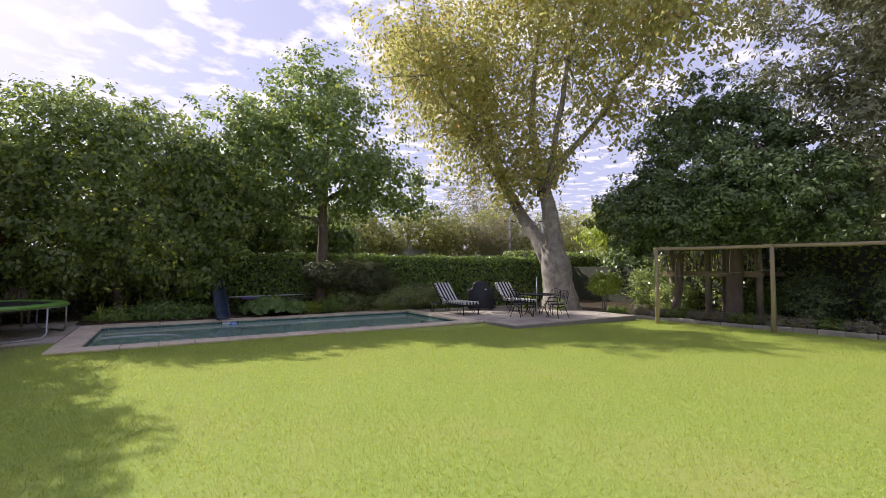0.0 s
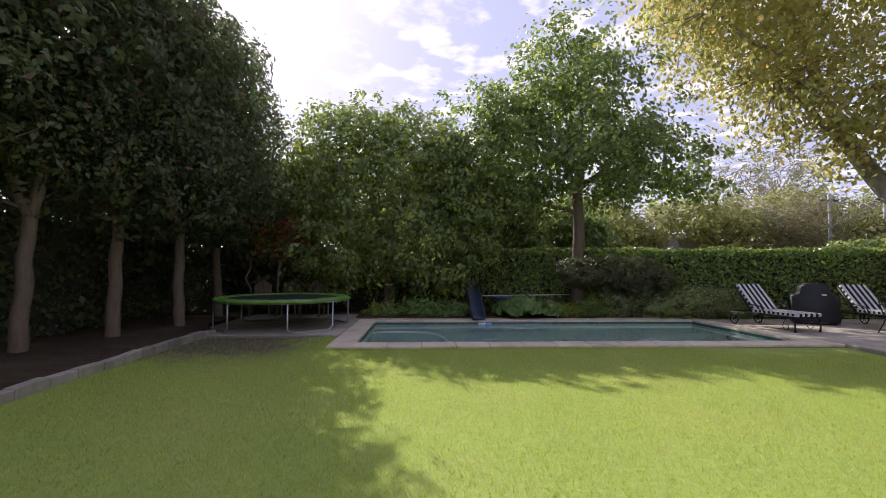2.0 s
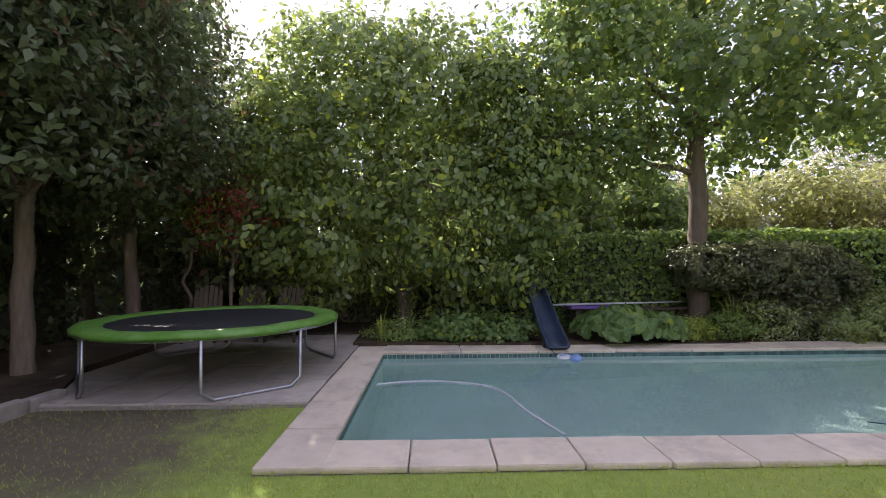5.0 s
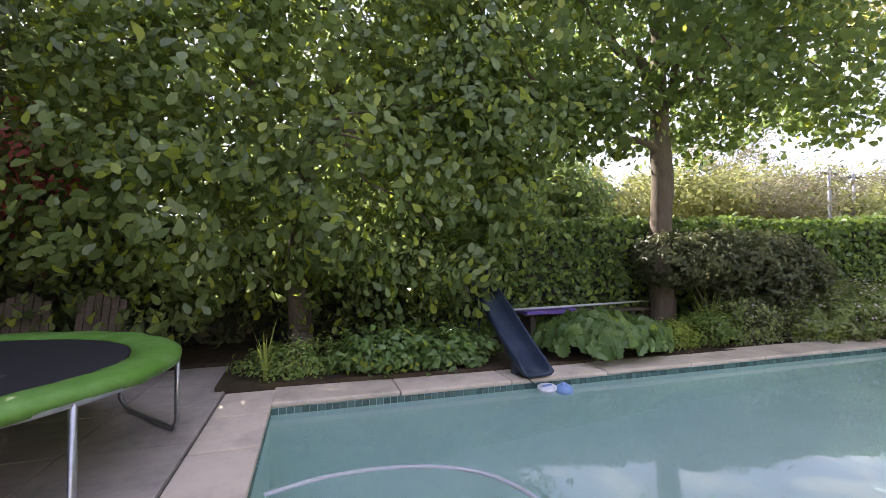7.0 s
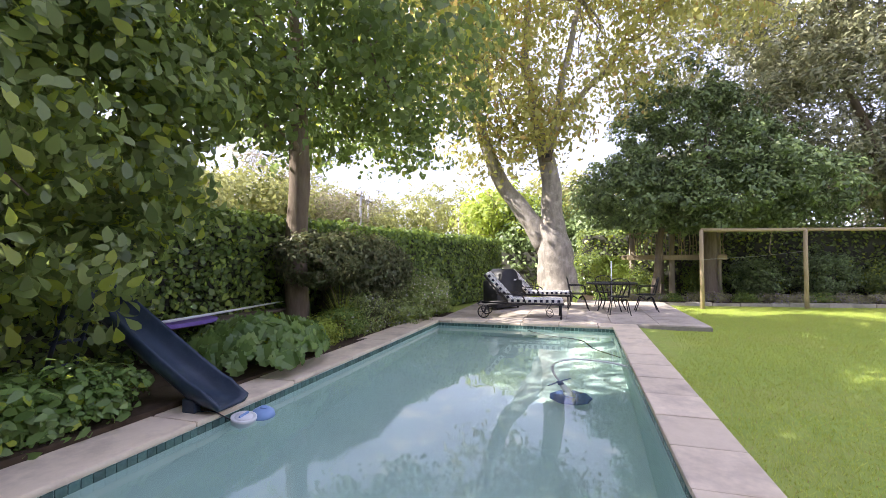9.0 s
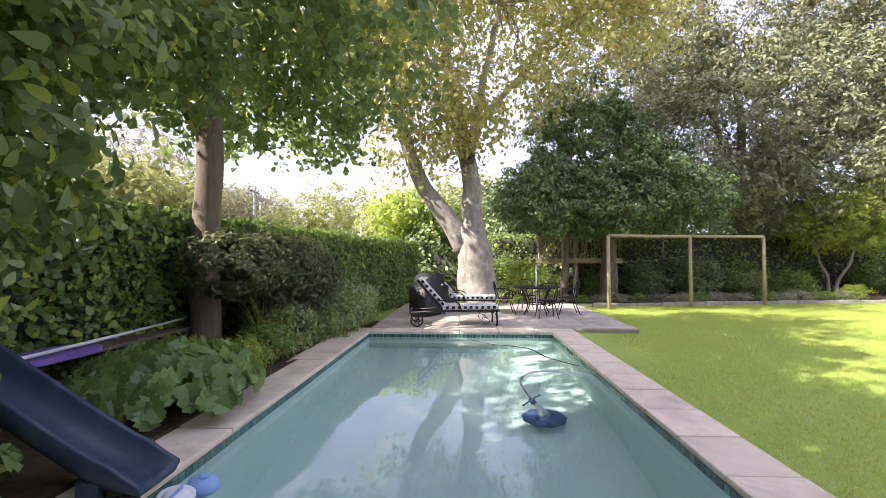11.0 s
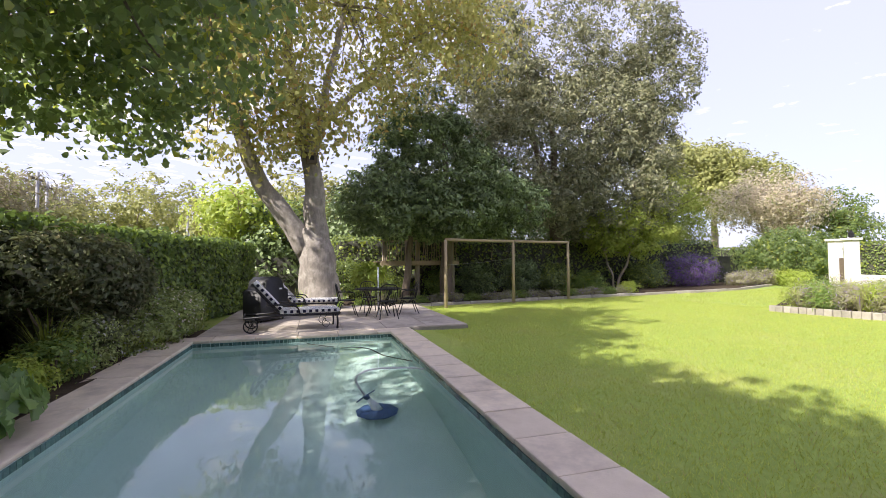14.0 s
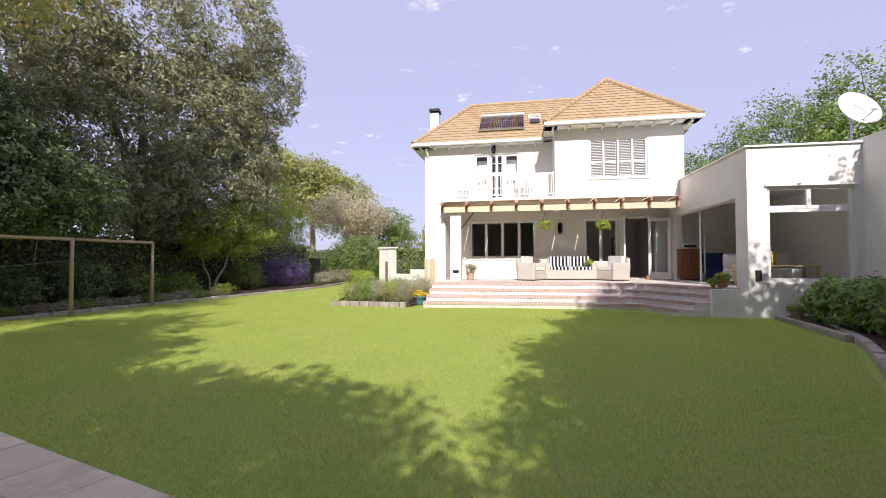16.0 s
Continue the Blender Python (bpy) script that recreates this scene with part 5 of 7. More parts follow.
# balcony
balcony = thing("balcony", HM.copy(), "white balcony with thin upright railings above the pergola", "balcony")
part("slab", boxed(-0.1, 4.22, 3.1, 4.2, 3.6, 3.78, bevel=0.01), M_WHITE, balcony)
part("rail", boxed(0.4, 4.22, 3.15, 3.2, 4.60, 4.66, bevel=0.01), M_TRIM, balcony)
part("rail", boxed(0.4, 4.22, 3.16, 3.19, 3.86, 3.90), M_TRIM, balcony)
for k in range(36):
    u = 0.44 + k * 0.1075
    if k > 24 or k < 22 : part("baluster", boxed(u - 0.014, u + 0.014, 3.163, 3.187, 3.90, 4.60), M_TRIM, balcony)
for u in (0.4, 4.15): part("post", boxed(u, u + 0.07, 3.14, 3.21, 3.78, 4.7, bevel=0.008), M_TRIM, balcony)

# ---- poolside things ----
def lounger():
    """Iron lounger with raised back, wheels and a striped cushion; lies along y, head at +y."""
    t = thing("sun_lounger", Matrix(), "black iron sun lounger with navy and white striped cushion", "sun lounger", "loungers by the pool")
    fr = bmesh.new()
    W, L = 0.33, 0.98
    for s in (-W, W): tube(fr, [(s, -L, 0.33), (s, 0.25, 0.33), (s, 0.95, 0.30)], 0.022, 8)
    for y in (-L, -0.3, 0.25, 0.95): tube(fr, [(-W, y, 0.33), (W, y, 0.33)], 0.018, 8)
    for k in range(9): tube(fr, [(-W, -0.85 + k * 0.13, 0.335), (W, -0.85 + k * 0.13, 0.335)], 0.009, 6)
    part("frame", fr, M_IRON, t, smooth=True)
    back = bmesh.new()
    for s in (-W, W): tube(back, [(s, 0.25, 0.34), (s, 0.80, 0.98)], 0.02, 8)
    tube(back, [(-W, 0.80, 0.98), (W, 0.80, 0.98)], 0.02, 8)
    for k in range(5): tube(back, [(-W, 0.33 + k * .11, 0.43 + k * .125), (W, 0.33 + k * .11, 0.43 + k * .125)], 0.009, 6)
    part("backrest_frame", back, M_IRON, t, smooth=True)
    for s in (-1, 1):
        part("armrest", tube(bmesh.new(), smooth_path([(s * 0.37, -0.15, 0.34), (s * 0.38, -0.05, 0.52), (s * 0.38, 0.3, 0.56), (s * 0.37, 0.52, 0.55)], 4), 0.016, 8), M_IRON, t, smooth=True)
        part("leg", tube(bmesh.new(), [(s * W, -0.92, 0.33), (s * (W + 0.01), -0.93, 0.1), (s * W, -0.92, 0.0)], [0.024, 0.018, 0.026], 8), M_IRON, t, smooth=True)
        part("leg", tube(bmesh.new(), [(s * W, 0.75, 0.31), (s * W, 0.80, 0.14)], 0.02, 8), M_IRON, t, smooth=True)
        part("scroll", tube(bmesh.new(), smooth_path([(s * W, -0.70, 0.32), (s * W, -0.60, 0.14), (s * W, -0.68, 0.04), (s * W, -0.76, 0.12), (s * W, -0.68, 0.18)], 4), 0.008, 6), M_IRON, t, smooth=True)
        wh = bmesh.new()
        tube(wh, [(s * 0.36 + 0.11 * 0, 0.82 + 0.13 * math.cos(a), 0.14 + 0.13 * math.sin(a)) for a in [2 * math.pi * k / 20 for k in range(21)]], 0.014, 6, cap=False)
        for k in range(6): tube(wh, [(s * 0.36, 0.82, 0.14), (s * 0.36, 0.82 + 0.13 * math.cos(k * 1.047), 0.14 + 0.13 * math.sin(k * 1.047))], 0.006, 5)
        part("wheel", wh, M_IRON, t, smooth=True)
    # cushion: padded stripes side by side, running its length
    n = 9
    for nm, (y0, z0), (y1, z1), dz in (("seat_cushion", (-0.97, 0.36), (0.25, 0.36), 0.085), ("back_cushion", (0.23, 0.385), (0.78, 1.01), 0.085)):
        cu = new(nm); cu.parent = t
        d = Vector((0, y1 - y0, z1 - z0)); L2 = d.length; ang = math.atan2(d.z, d.y)
        mm = Matrix.Translation((0, y0, z0)) @ Matrix.Rotation(ang, 4, "X")
        for c in range(2):
            bm = bmesh.new()
            m = 19 if nm == "seat_cushion" else 13
            for k in range(n):
                if k % 2 != c: continue
                x0, x1 = -0.325 + 0.65 * k / n, -0.325 + 0.65 * (k + 1) / n
                box(bm, x0, x1, 0, L2, 0.0 + 0.004 * c, dz - 0.003 * c, bevel=0.012, m=mm)
            # chequered border band
            for k in range(m):
                if k % 2 != c: continue
                for s in (-1, 1):
                    box(bm, s * 0.327 - 0.006, s * 0.327 + 0.006, L2 * k / m, L2 * (k + 1) / m, 0.012, dz - 0.014, m=mm)
            part("stripe", bm, (M_CUSHION_W, M_CUSHION_N)[c], cu, ("white stripes", "navy stripes")[c])
    return t


L1 = lounger()
L1.matrix_basis = pose(8.85, 11.2, 0.015, 0, 0, 4)
copy_thing(L1, pose(11.55, 11.0, 0.015, 0, 0, -6))


def patio_chair():
    t = thing("patio_chair", Matrix(), "black wrought-iron patio armchair with scrolled back", "chair", "chairs round the patio table")
    bm = bmesh.new()
    lathe(bm, [(0.20, 0.425), (0.225, 0.432), (0.225, 0.44), (0.20, 0.447)], 20)
    part("seat", bm, M_IRON, t)
    ring = [(0.23 * math.cos(a), 0.23 * math.sin(a), 0.43) for a in [2 * math.pi * k / 20 for k in range(21)]]
    part("seat_frame", tube(bmesh.new(), ring, 0.012, 6, cap=False), M_IRON, t, smooth=True)
    bk = bmesh.new()
    tube(bk, smooth_path([(-0.2, 0.18, 0.43), (-0.22, 0.25, 0.7), (-0.17, 0.28, 0.84), (0, 0.29, 0.88), (0.17, 0.28, 0.84), (0.22, 0.25, 0.7), (0.2, 0.18, 0.43)], 5), 0.012, 8)
    for k in range(5):
        x = -0.12 + 0.06 * k
        tube(bk, smooth_path([(x * 0.6, 0.21, 0.45), (x, 0.25, 0.62), (x * 1.15, 0.27, 0.84)], 4), 0.006, 6)
    tube(bk, [(0.05 * math.cos(a), 0.26, 0.68 + 0.07 * math.sin(a)) for a in [2 * math.pi * k / 14 for k in range(15)]], 0.006, 5, cap=False)
    part("backrest", bk, M_IRON, t, smooth=True)
    for s in (-1, 1):
        part("armrest", tube(bmesh.new(), smooth_path([(s * 0.22, 0.24, 0.66), (s * 0.27, 0.05, 0.66), (s * 0.26, -0.16, 0.63), (s * 0.23, -0.18, 0.45)], 5), 0.012, 6), M_IRON, t, smooth=True)
        part("leg", tube(bmesh.new(), smooth_path([(s * 0.05, -0.02, 0.30), (s * 0.16, -0.14, 0.36), (s * 0.20, -0.20, 0.2), (s * 0.24, -0.27, 0.0)], 5), 0.013, 6), M_IRON, t, smooth=True)
        part("leg", tube(bmesh.new(), smooth_path([(s * 0.05, 0.02, 0.30), (s * 0.16, 0.14, 0.36), (s * 0.20, 0.20, 0.2), (s * 0.24, 0.28, 0.0)], 5), 0.013, 6), M_IRON, t, smooth=True)
    return t


def patio_table(x, y):
    t = thing("patio_table", pose(x, y, 0.015), "round black iron table with lattice top", "table")
    R = 0.62
    bm = bmesh.new()
    tube(bm, [(R * math.cos(a), R * math.sin(a), 0.72) for a in [2 * math.pi * k / 32 for k in range(33)]], 0.02, 8, cap=False)
    part("rim", bm, M_IRON, t, smooth=True)
    bm = bmesh.new()
    for k in range(-8, 9):
        c = k * 0.072; h = math.sqrt(max(0, R * R - c * c))
        box(bm, c - 0.018, c + 0.018, -h, h, 0.713, 0.721); box(bm, -h, h, c - 0.018, c + 0.018, 0.722, 0.729)
    part("tabletop", bm, M_IRON, t)
    for k in range(4):
        a = k * math.pi / 2 + 0.5
        part("leg", tube(bmesh.new(), smooth_path([(0.5 * math.cos(a), 0.5 * math.sin(a), 0.71), (0.36 * math.cos(a), 0.36 * math.sin(a), 0.45), (0.30 * math.cos(a), 0.30 * math.sin(a), 0.25), (0.42 * math.cos(a), 0.42 * math.sin(a), 0.0)], 5), 0.016, 8), M_IRON, t, smooth=True)
    part("ring", tube(bmesh.new(), [(0.31 * math.cos(a), 0.31 * math.sin(a), 0.28) for a in [2 * math.pi * k / 20 for k in range(21)]], 0.01, 6, cap=False), M_IRON, t, smooth=True)


TX, TY = 10.75, 9.0
patio_table(TX, TY)
tagged(mesh_ob("parasol_pole", tube(bmesh.new(), [(TX + 0.02, TY, 0.015), (TX + 0.02, TY, 1.32)], 0.016, 8), M_PLASTIC_W, smooth=True), "thin pale bare pole standing in the iron table", "pole")
PC = patio_chair()
PC.matrix_basis = pose(TX - 0.80, TY - 0.1, 0.015, 0, 0, 90)
for dx, dy, r in ((0.1, -0.85, 176), (0.85, 0.1, -84), (0.0, 0.85, 2)):
    copy_thing(PC, pose(TX + dx, TY + dy, 0.015, 0, 0, r))


def grill(x, y, r):
    t = thing("covered_barbecue", pose(x, y, 0.015, 0, 0, r) @ Matrix.Diagonal((0.82, 0.9, 0.97, 1)), "barbecue under a fitted black vinyl cover", "barbecue")
    bm = bmesh.new()
    prof = [(-0.62, 0.06), (-0.62, 0.78), (-0.42, 0.84), (-0.36, 1.04), (-0.18, 1.13), (0.18, 1.13), (0.36, 1.04), (0.42, 0.84), (0.62, 0.78), (0.62, 0.06)]
    rows = []
    for j, (y0, k) in enumerate(((-0.30, 0.97), (-0.27, 1.0), (0.27, 1.0), (0.30, 0.97))):
        rows.append([bm.verts.new((a * k + 0.012 * noise.noise((a * 5, y0 * 5, b * 4)), y0 + 0.02 * noise.noise((a * 4, b * 6, y0)), b * (k if b > .5 else 1))) for a, b in prof])
    for a, b in zip(rows, rows[1:]):
        for i in range(len(prof) - 1): bm.faces.new((a[i], a[i + 1], b[i + 1], b[i]))
    bm.faces.new(rows[0][::-1]); bm.faces.new(rows[-1])
    bmesh.ops.subdivide_edges(bm, edges=bm.edges, cuts=1, use_grid_fill=True)
    part("cover", bm, M_COVER, t, smooth=True)
    part("badge", boxed(0.16, 0.28, -0.325, -0.318, 0.80, 0.84), M_PLASTIC_W, t, "small pale badge")
    for sx in (-0.5, 0.5):
        for sy in (-0.2, 0.2):
            part("wheel", lathe(bmesh.new(), [(0.03, -0.015), (0.045, -0.01), (0.045, 0.01), (0.03, 0.015)], 12, pose(sx, sy, 0.045, 90, 0, 0)), M_IRON, t)


grill(10.6, 11.85, -35)


def trampoline(x, y):
    t = thing("trampoline", pose(x, y, 0.0), "round trampoline with green edge pad and steel legs", "trampoline")
    R, H = 1.60, 0.73
    bm = bmesh.new()
    prof = [(R + 0.02, H - 0.05), (R + 0.03, H), (R - 0.04, H + 0.035), (R - 0.20, H + 0.035), (R - 0.30, H + 0.01), (R - 0.30, H - 0.005), (R - 0.05, H - 0.01)]
    seg = 64
    rings = [[bm.verts.new(((r + 0.012 * noise.noise((math.cos(6.2832 * k / seg) * 6, math.sin(6.2832 * k / seg) * 6, r))) * math.cos(6.2832 * k / seg), r * math.sin(6.2832 * k / seg), z + 0.016 * noise.noise((math.cos(6.2832 * k / seg) * 7, math.sin(6.2832 * k / seg) * 7, z)))) for k in range(seg)] for r, z in prof]
    for a, b in zip(rings, rings[1:] + rings[:1]):
        for k in range(seg): bm.faces.new((a[k], a[(k + 1) % seg], b[(k + 1) % seg], b[k]))
    bmesh.ops.recalc_face_normals(bm, faces=bm.faces)
    part("edge_pad", bm, M_PAD, t, smooth=True)
    bm = bmesh.new()
    c = [[bm.verts.new((r * math.cos(6.2832 * k / seg), r * math.sin(6.2832 * k / seg), H + 0.005 - 0.035 * (1 - (r / (R - .3)) ** 2))) for k in range(seg)] for r in (0.2, 0.7, 1.2, R - 0.31)]
    bm.faces.new(c[0])
    for a, b in zip(c, c[1:]):
        for k in range(seg): bm.faces.new((a[k], b[k], b[(k + 1) % seg], a[(k + 1) % seg]))
    bmesh.ops.recalc_face_normals(bm, faces=bm.faces)
    mat_ob = part("jumping_mat", bm, M_MAT, t, smooth=True)
    part("rim_tube", tube(bmesh.new(), [(R * math.cos(6.2832 * k / 48), R * math.sin(6.2832 * k / 48), H - 0.04) for k in range(49)], 0.022, 8, cap=False), M_STEEL, t, smooth=True)
    for k in range(4):
        a0, a1 = math.radians(-52 + 90 * k - 20), math.radians(-52 + 90 * k + 20)
        q = [(R * math.cos(a0), R * math.sin(a0), H - 0.04), (R * math.cos(a0) * 1.0, R * math.sin(a0), 0.12), (R * math.cos(a0 + .08) * .99, R * math.sin(a0 + .08) * .99, 0.03), (R * math.cos(a1 - .08) * .99, R * math.sin(a1 - .08) * .99, 0.03), (R * math.cos(a1), R * math.sin(a1), 0.12), (R * math.cos(a1), R * math.sin(a1), H - 0.04)]
        part("leg", tube(bmesh.new(), q, 0.021, 8), M_STEEL, t, smooth=True)


trampoline(-3.5, 12.05)


def slat_chair():
    t = thing("garden_chair", Matrix(), "dark wooden garden chair with rounded slatted back", "chair", "chairs behind the trampoline")
    for k in range(6):
        x = -0.22 + 0.088 * k
        top = 1.08 - 0.09 * abs(k - 2.5) ** 1.4 / 3
        bm = bmesh.new()
        box(bm, x - 0.039, x + 0.039, -0.011, 0.011, 0, top - 0.38, bevel=0.008)
        bmesh.ops.transform(bm, matrix=pose(0, 0.2, 0.38, -14), verts=bm.verts)
        part("back_slat", bm, M_OLDWOOD, t)
    for k in range(5):
        part("seat_slat", boxed(-0.26, 0.26, -0.28 + 0.095 * k, -0.20 + 0.095 * k, 0.37, 0.39, bevel=0.006), M_OLDWOOD, t)
    for s in (-1, 1):
        part("armrest", boxed(s * 0.33 - 0.05, s * 0.33 + 0.05, -0.34, 0.26, 0.58, 0.605, bevel=0.008), M_OLDWOOD, t)
        part("leg", boxed(s * 0.28 - 0.02, s * 0.28 + 0.02, -0.30, -0.23, 0.0, 0.58, bevel=0.006), M_OLDWOOD, t)
        part("leg", boxed(s * 0.28 - 0.02, s * 0.28 + 0.02, 0.20, 0.27, 0.0, 0.58, bevel=0.006), M_OLDWOOD, t)
    return t


SC = slat_chair()
SC.matrix_basis = pose(-4.85, 14.4, 0.015, 0, 0, 8)
copy_thing(SC, pose(-4.05, 14.45, 0.015, 0, 0, 0))
copy_thing(SC, pose(-3.3, 14.4, 0.015, 0, 0, -6))


def slide():
    t = thing("garden_slide", pose(1.62, 0, 0.0), "dark blue plastic slide ending at the pool edge", "slide")
    path = smooth_path([(0, 14.85, 1.07), (0, 14.4, 0.82), (0, 13.95, 0.54), (0, 13.55, 0.29), (0, 13.25, 0.125), (0, 12.99, 0.065)], 5)
    prof = [(-0.25, 0.12), (-0.225, 0.14), (-0.20, 0.12), (-0.18, 0.012), (0, 0.0), (0.18, 0.012), (0.20, 0.12), (0.225, 0.14), (0.25, 0.12), (0.245, 0.04), (0.20, -0.022), (0, -0.026), (-0.20, -0.022), (-0.245, 0.04)]
    bm = bmesh.new()
    rings = []
    for i, p in enumerate(path):
        d = (path[min(i + 1, len(path) - 1)] - path[max(0, i - 1)]).normalized()
        up = Vector((1, 0, 0)).cross(d)
        if up.z < 0: up = -up
        low = 1.0 if i < len(path) - 4 else 0.35 + 0.16 * (len(path) - 1 - i)
        rings.append([bm.verts.new(p + Vector((a * 0.80, 0, 0)) + up * b * (low if b > 0.02 else 1)) for a, b in prof])
    for a, b in zip(rings, rings[1:]):
        for k in range(len(prof)): bm.faces.new((a[k], a[(k + 1) % len(prof)], b[(k + 1) % len(prof)], b[k]))
    bm.faces.new(rings[0]); bm.faces.new(rings[-1][::-1])
    bmesh.ops.recalc_face_normals(bm, faces=bm.faces)
    part("chute", bm, M_SLIDE, t, smooth=True)
    for s in (-0.13, 0.13):
        part("foot", boxed(s - 0.04, s + 0.04, 13.24, 13.38, 0.0, 0.13, bevel=0.015), M_SLIDE, t)
        part("ladder_rail", tube(bmesh.new(), [(s, 14.75, 1.25), (s, 15.2, 0.05)], 0.022, 8), M_SLIDE, t, smooth=True)
    for k in range(4):
        part("rung", tube(bmesh.new(), [(-0.17, 15.12 - 0.1 * k, 0.27 + 0.26 * k), (0.17, 15.12 - 0.1 * k, 0.27 + 0.26 * k)], 0.018, 8), M_SLIDE, t, smooth=True)


slide()


def bench():
    t = thing("bench", pose(3.85, 15.12, 0.05), "weathered timber plank bench against the hedge", "bench")
    for k in range(3): part("plank", boxed(-1.4, 1.4, -0.24 + 0.15 * k, -0.105 + 0.15 * k, 0.42, 0.46, bevel=0.008), M_OLDWOOD, t)
    for x in (-1.2, 0, 1.2):
        part("leg", boxed(x - 0.05, x + 0.05, -0.2, 0.16, 0, 0.42, bevel=0.01), M_OLDWOOD, t)


bench()


def bodyboard():
    bm = bmesh.new()
    out = [(-0.5, -0.2), (-0.52, 0), (-0.5, 0.2), (0.1, 0.26), (0.42, 0.2), (0.53, 0.0), (0.42, -0.2), (0.1, -0.26)]
    vs = [bm.verts.new((*p, 0)) for p in smooth2(out)]
    f = bm.faces.new(vs)
    r = bmesh.ops.extrude_face_region(bm, geom=[f])
    bmesh.ops.translate(bm, verts=[v for v in r["geom"] if isinstance(v, bmesh.types.BMVert)], vec=(0, 0, 0.05))
    bmesh.ops.recalc_face_normals(bm, faces=bm.faces)
    ob = mesh_ob("bodyboard", bm, M_PURPLE)
    ob.matrix_basis = pose(2.95, 14.98, 0.515, 0, 0, 2)
    tagged(ob, "flat purple foam bodyboard lying on the bench", "bodyboard")


def smooth2(pts):
    P = [Vector((*p, 0)) for p in pts]
    q = smooth_path(P + [P[0]], 3)[:-1]
    return [(v.x, v.y) for v in q]


bodyboard()
tagged(mesh_ob("pool_pole", tube(bmesh.new(), [(2.0, 14.80, 0.60), (3.6, 14.86, 0.615), (5.12, 15.0, 0.625)], [0.019, 0.018, 0.013], 8), M_PLASTIC_W, smooth=True), "long pale aluminium pool pole leaning along the bench", "pole")
tagged(mesh_ob("ball", lathe(bmesh.new(), [(0.01, 0), (0.055, 0.02), (0.08, 0.08), (0.055, 0.14), (0.01, 0.16)], 16, pose(1.2, 14.3, 0.10)), M_PLASTIC_B, smooth=True), "small blue ball lying beneath the evergreen's leaves", "ball")


def floater(x, y, mat, label, ball=False):
    t = thing("chlorine_floater", pose(x, y, WATER_Z - 0.02, 8, -5, 0), label, "pool floater", "floaters in the pool")
    if ball:
        part("body", lathe(bmesh.new(), [(0.03, -0.09), (0.085, -0.05), (0.11, 0.01), (0.095, 0.065), (0.05, 0.095), (0.015, 0.10)], 24), mat, t, smooth=True)
        part("cap", lathe(bmesh.new(), [(0.035, 0.094), (0.032, 0.108), (0.02, 0.112)], 16), mat, t, smooth=True)
    else:
        part("body", lathe(bmesh.new(), [(0.06, -0.12), (0.10, -0.02), (0.105, 0.04), (0.112, 0.045), (0.112, 0.065), (0.10, 0.07), (0.085, 0.062)], 24), mat, t, smooth=True)
        part("lid", lathe(bmesh.new(), [(0.08, 0.05), (0.075, 0.072), (0.03, 0.078)], 20), mat, t, smooth=True)
        part("grip", boxed(-0.06, 0.06, -0.008, 0.008, 0.075, 0.095, bevel=0.004), M_PLASTIC_B, t)
    return t


floater(1.69, 12.93, M_PLASTIC_W, "round white chlorine dispenser bobbing at the edge")
floater(1.87, 12.86, M_PLASTIC_B, "round pale blue floater bobbing at the edge", True)
tagged(mesh_ob("cord", tube(bmesh.new(), smooth_path([(1.46, 13.22, 0.03), (1.50, 13.08, 0.03), (1.55, 13.03, -0.02), (1.60, 12.98, -0.07)], 5), 0.006, 6), M_IRON), "thin dark cord tying the floater to the coping", "cord")


def cleaner():
    """Its disc lies on the floor; the hose rises from it and snakes along the surface to the wall."""
    t = thing("pool_cleaner", pose(4.35, 10.08, -1.22, 0, 0, 20), "dark blue suction pool cleaner on the pool floor", "pool cleaner")
    bm = lathe(bmesh.new(), [(0.265, 0.0), (0.27, 0.012), (0.24, 0.03), (0.16, 0.05), (0.08, 0.09)], 32)
    for k, v in enumerate(sorted(bm.verts, key=lambda q: math.atan2(q.co.y, q.co.x))):
        if v.co.xy.length > 0.23: v.co.xy *= 1 + 0.04 * math.sin(9 * math.atan2(v.co.y, v.co.x))
    part("skirt", bm, M_CLEANER, t, smooth=True)
    part("body", tube(bmesh.new(), [(0, 0, 0.07), (0.03, 0.03, 0.22), (0.10, 0.08, 0.42)], [0.075, 0.06, 0.04], 12), M_PLASTIC_W, t, smooth=True)
    part("neck", tube(bmesh.new(), [(0.10, 0.08, 0.40), (0.13, 0.10, 0.52)], [0.045, 0.04], 12), M_CLEANER, t, smooth=True)
    part("handle", tube(bmesh.new(), [(-0.02, 0.30, 0.50), (0.12, 0.10, 0.52), (0.26, -0.10, 0.50)], 0.014, 8), M_CLEANER, t, smooth=True)
    h = smooth_path([(0.13, 0.10, 0.52), (0.20, 0.14, 0.75), (0.36, 0.12, 1.0), (0.55, -0.05, 1.105), (0.62, -0.35, 1.115), (0.40, -0.70, 1.115), (0.16, -0.85, 1.115)], 8)
    part("hose", tube(bmesh.new(), h, 0.019, 8), M_HOSE, t, "pale ribbed hose", smooth=True)


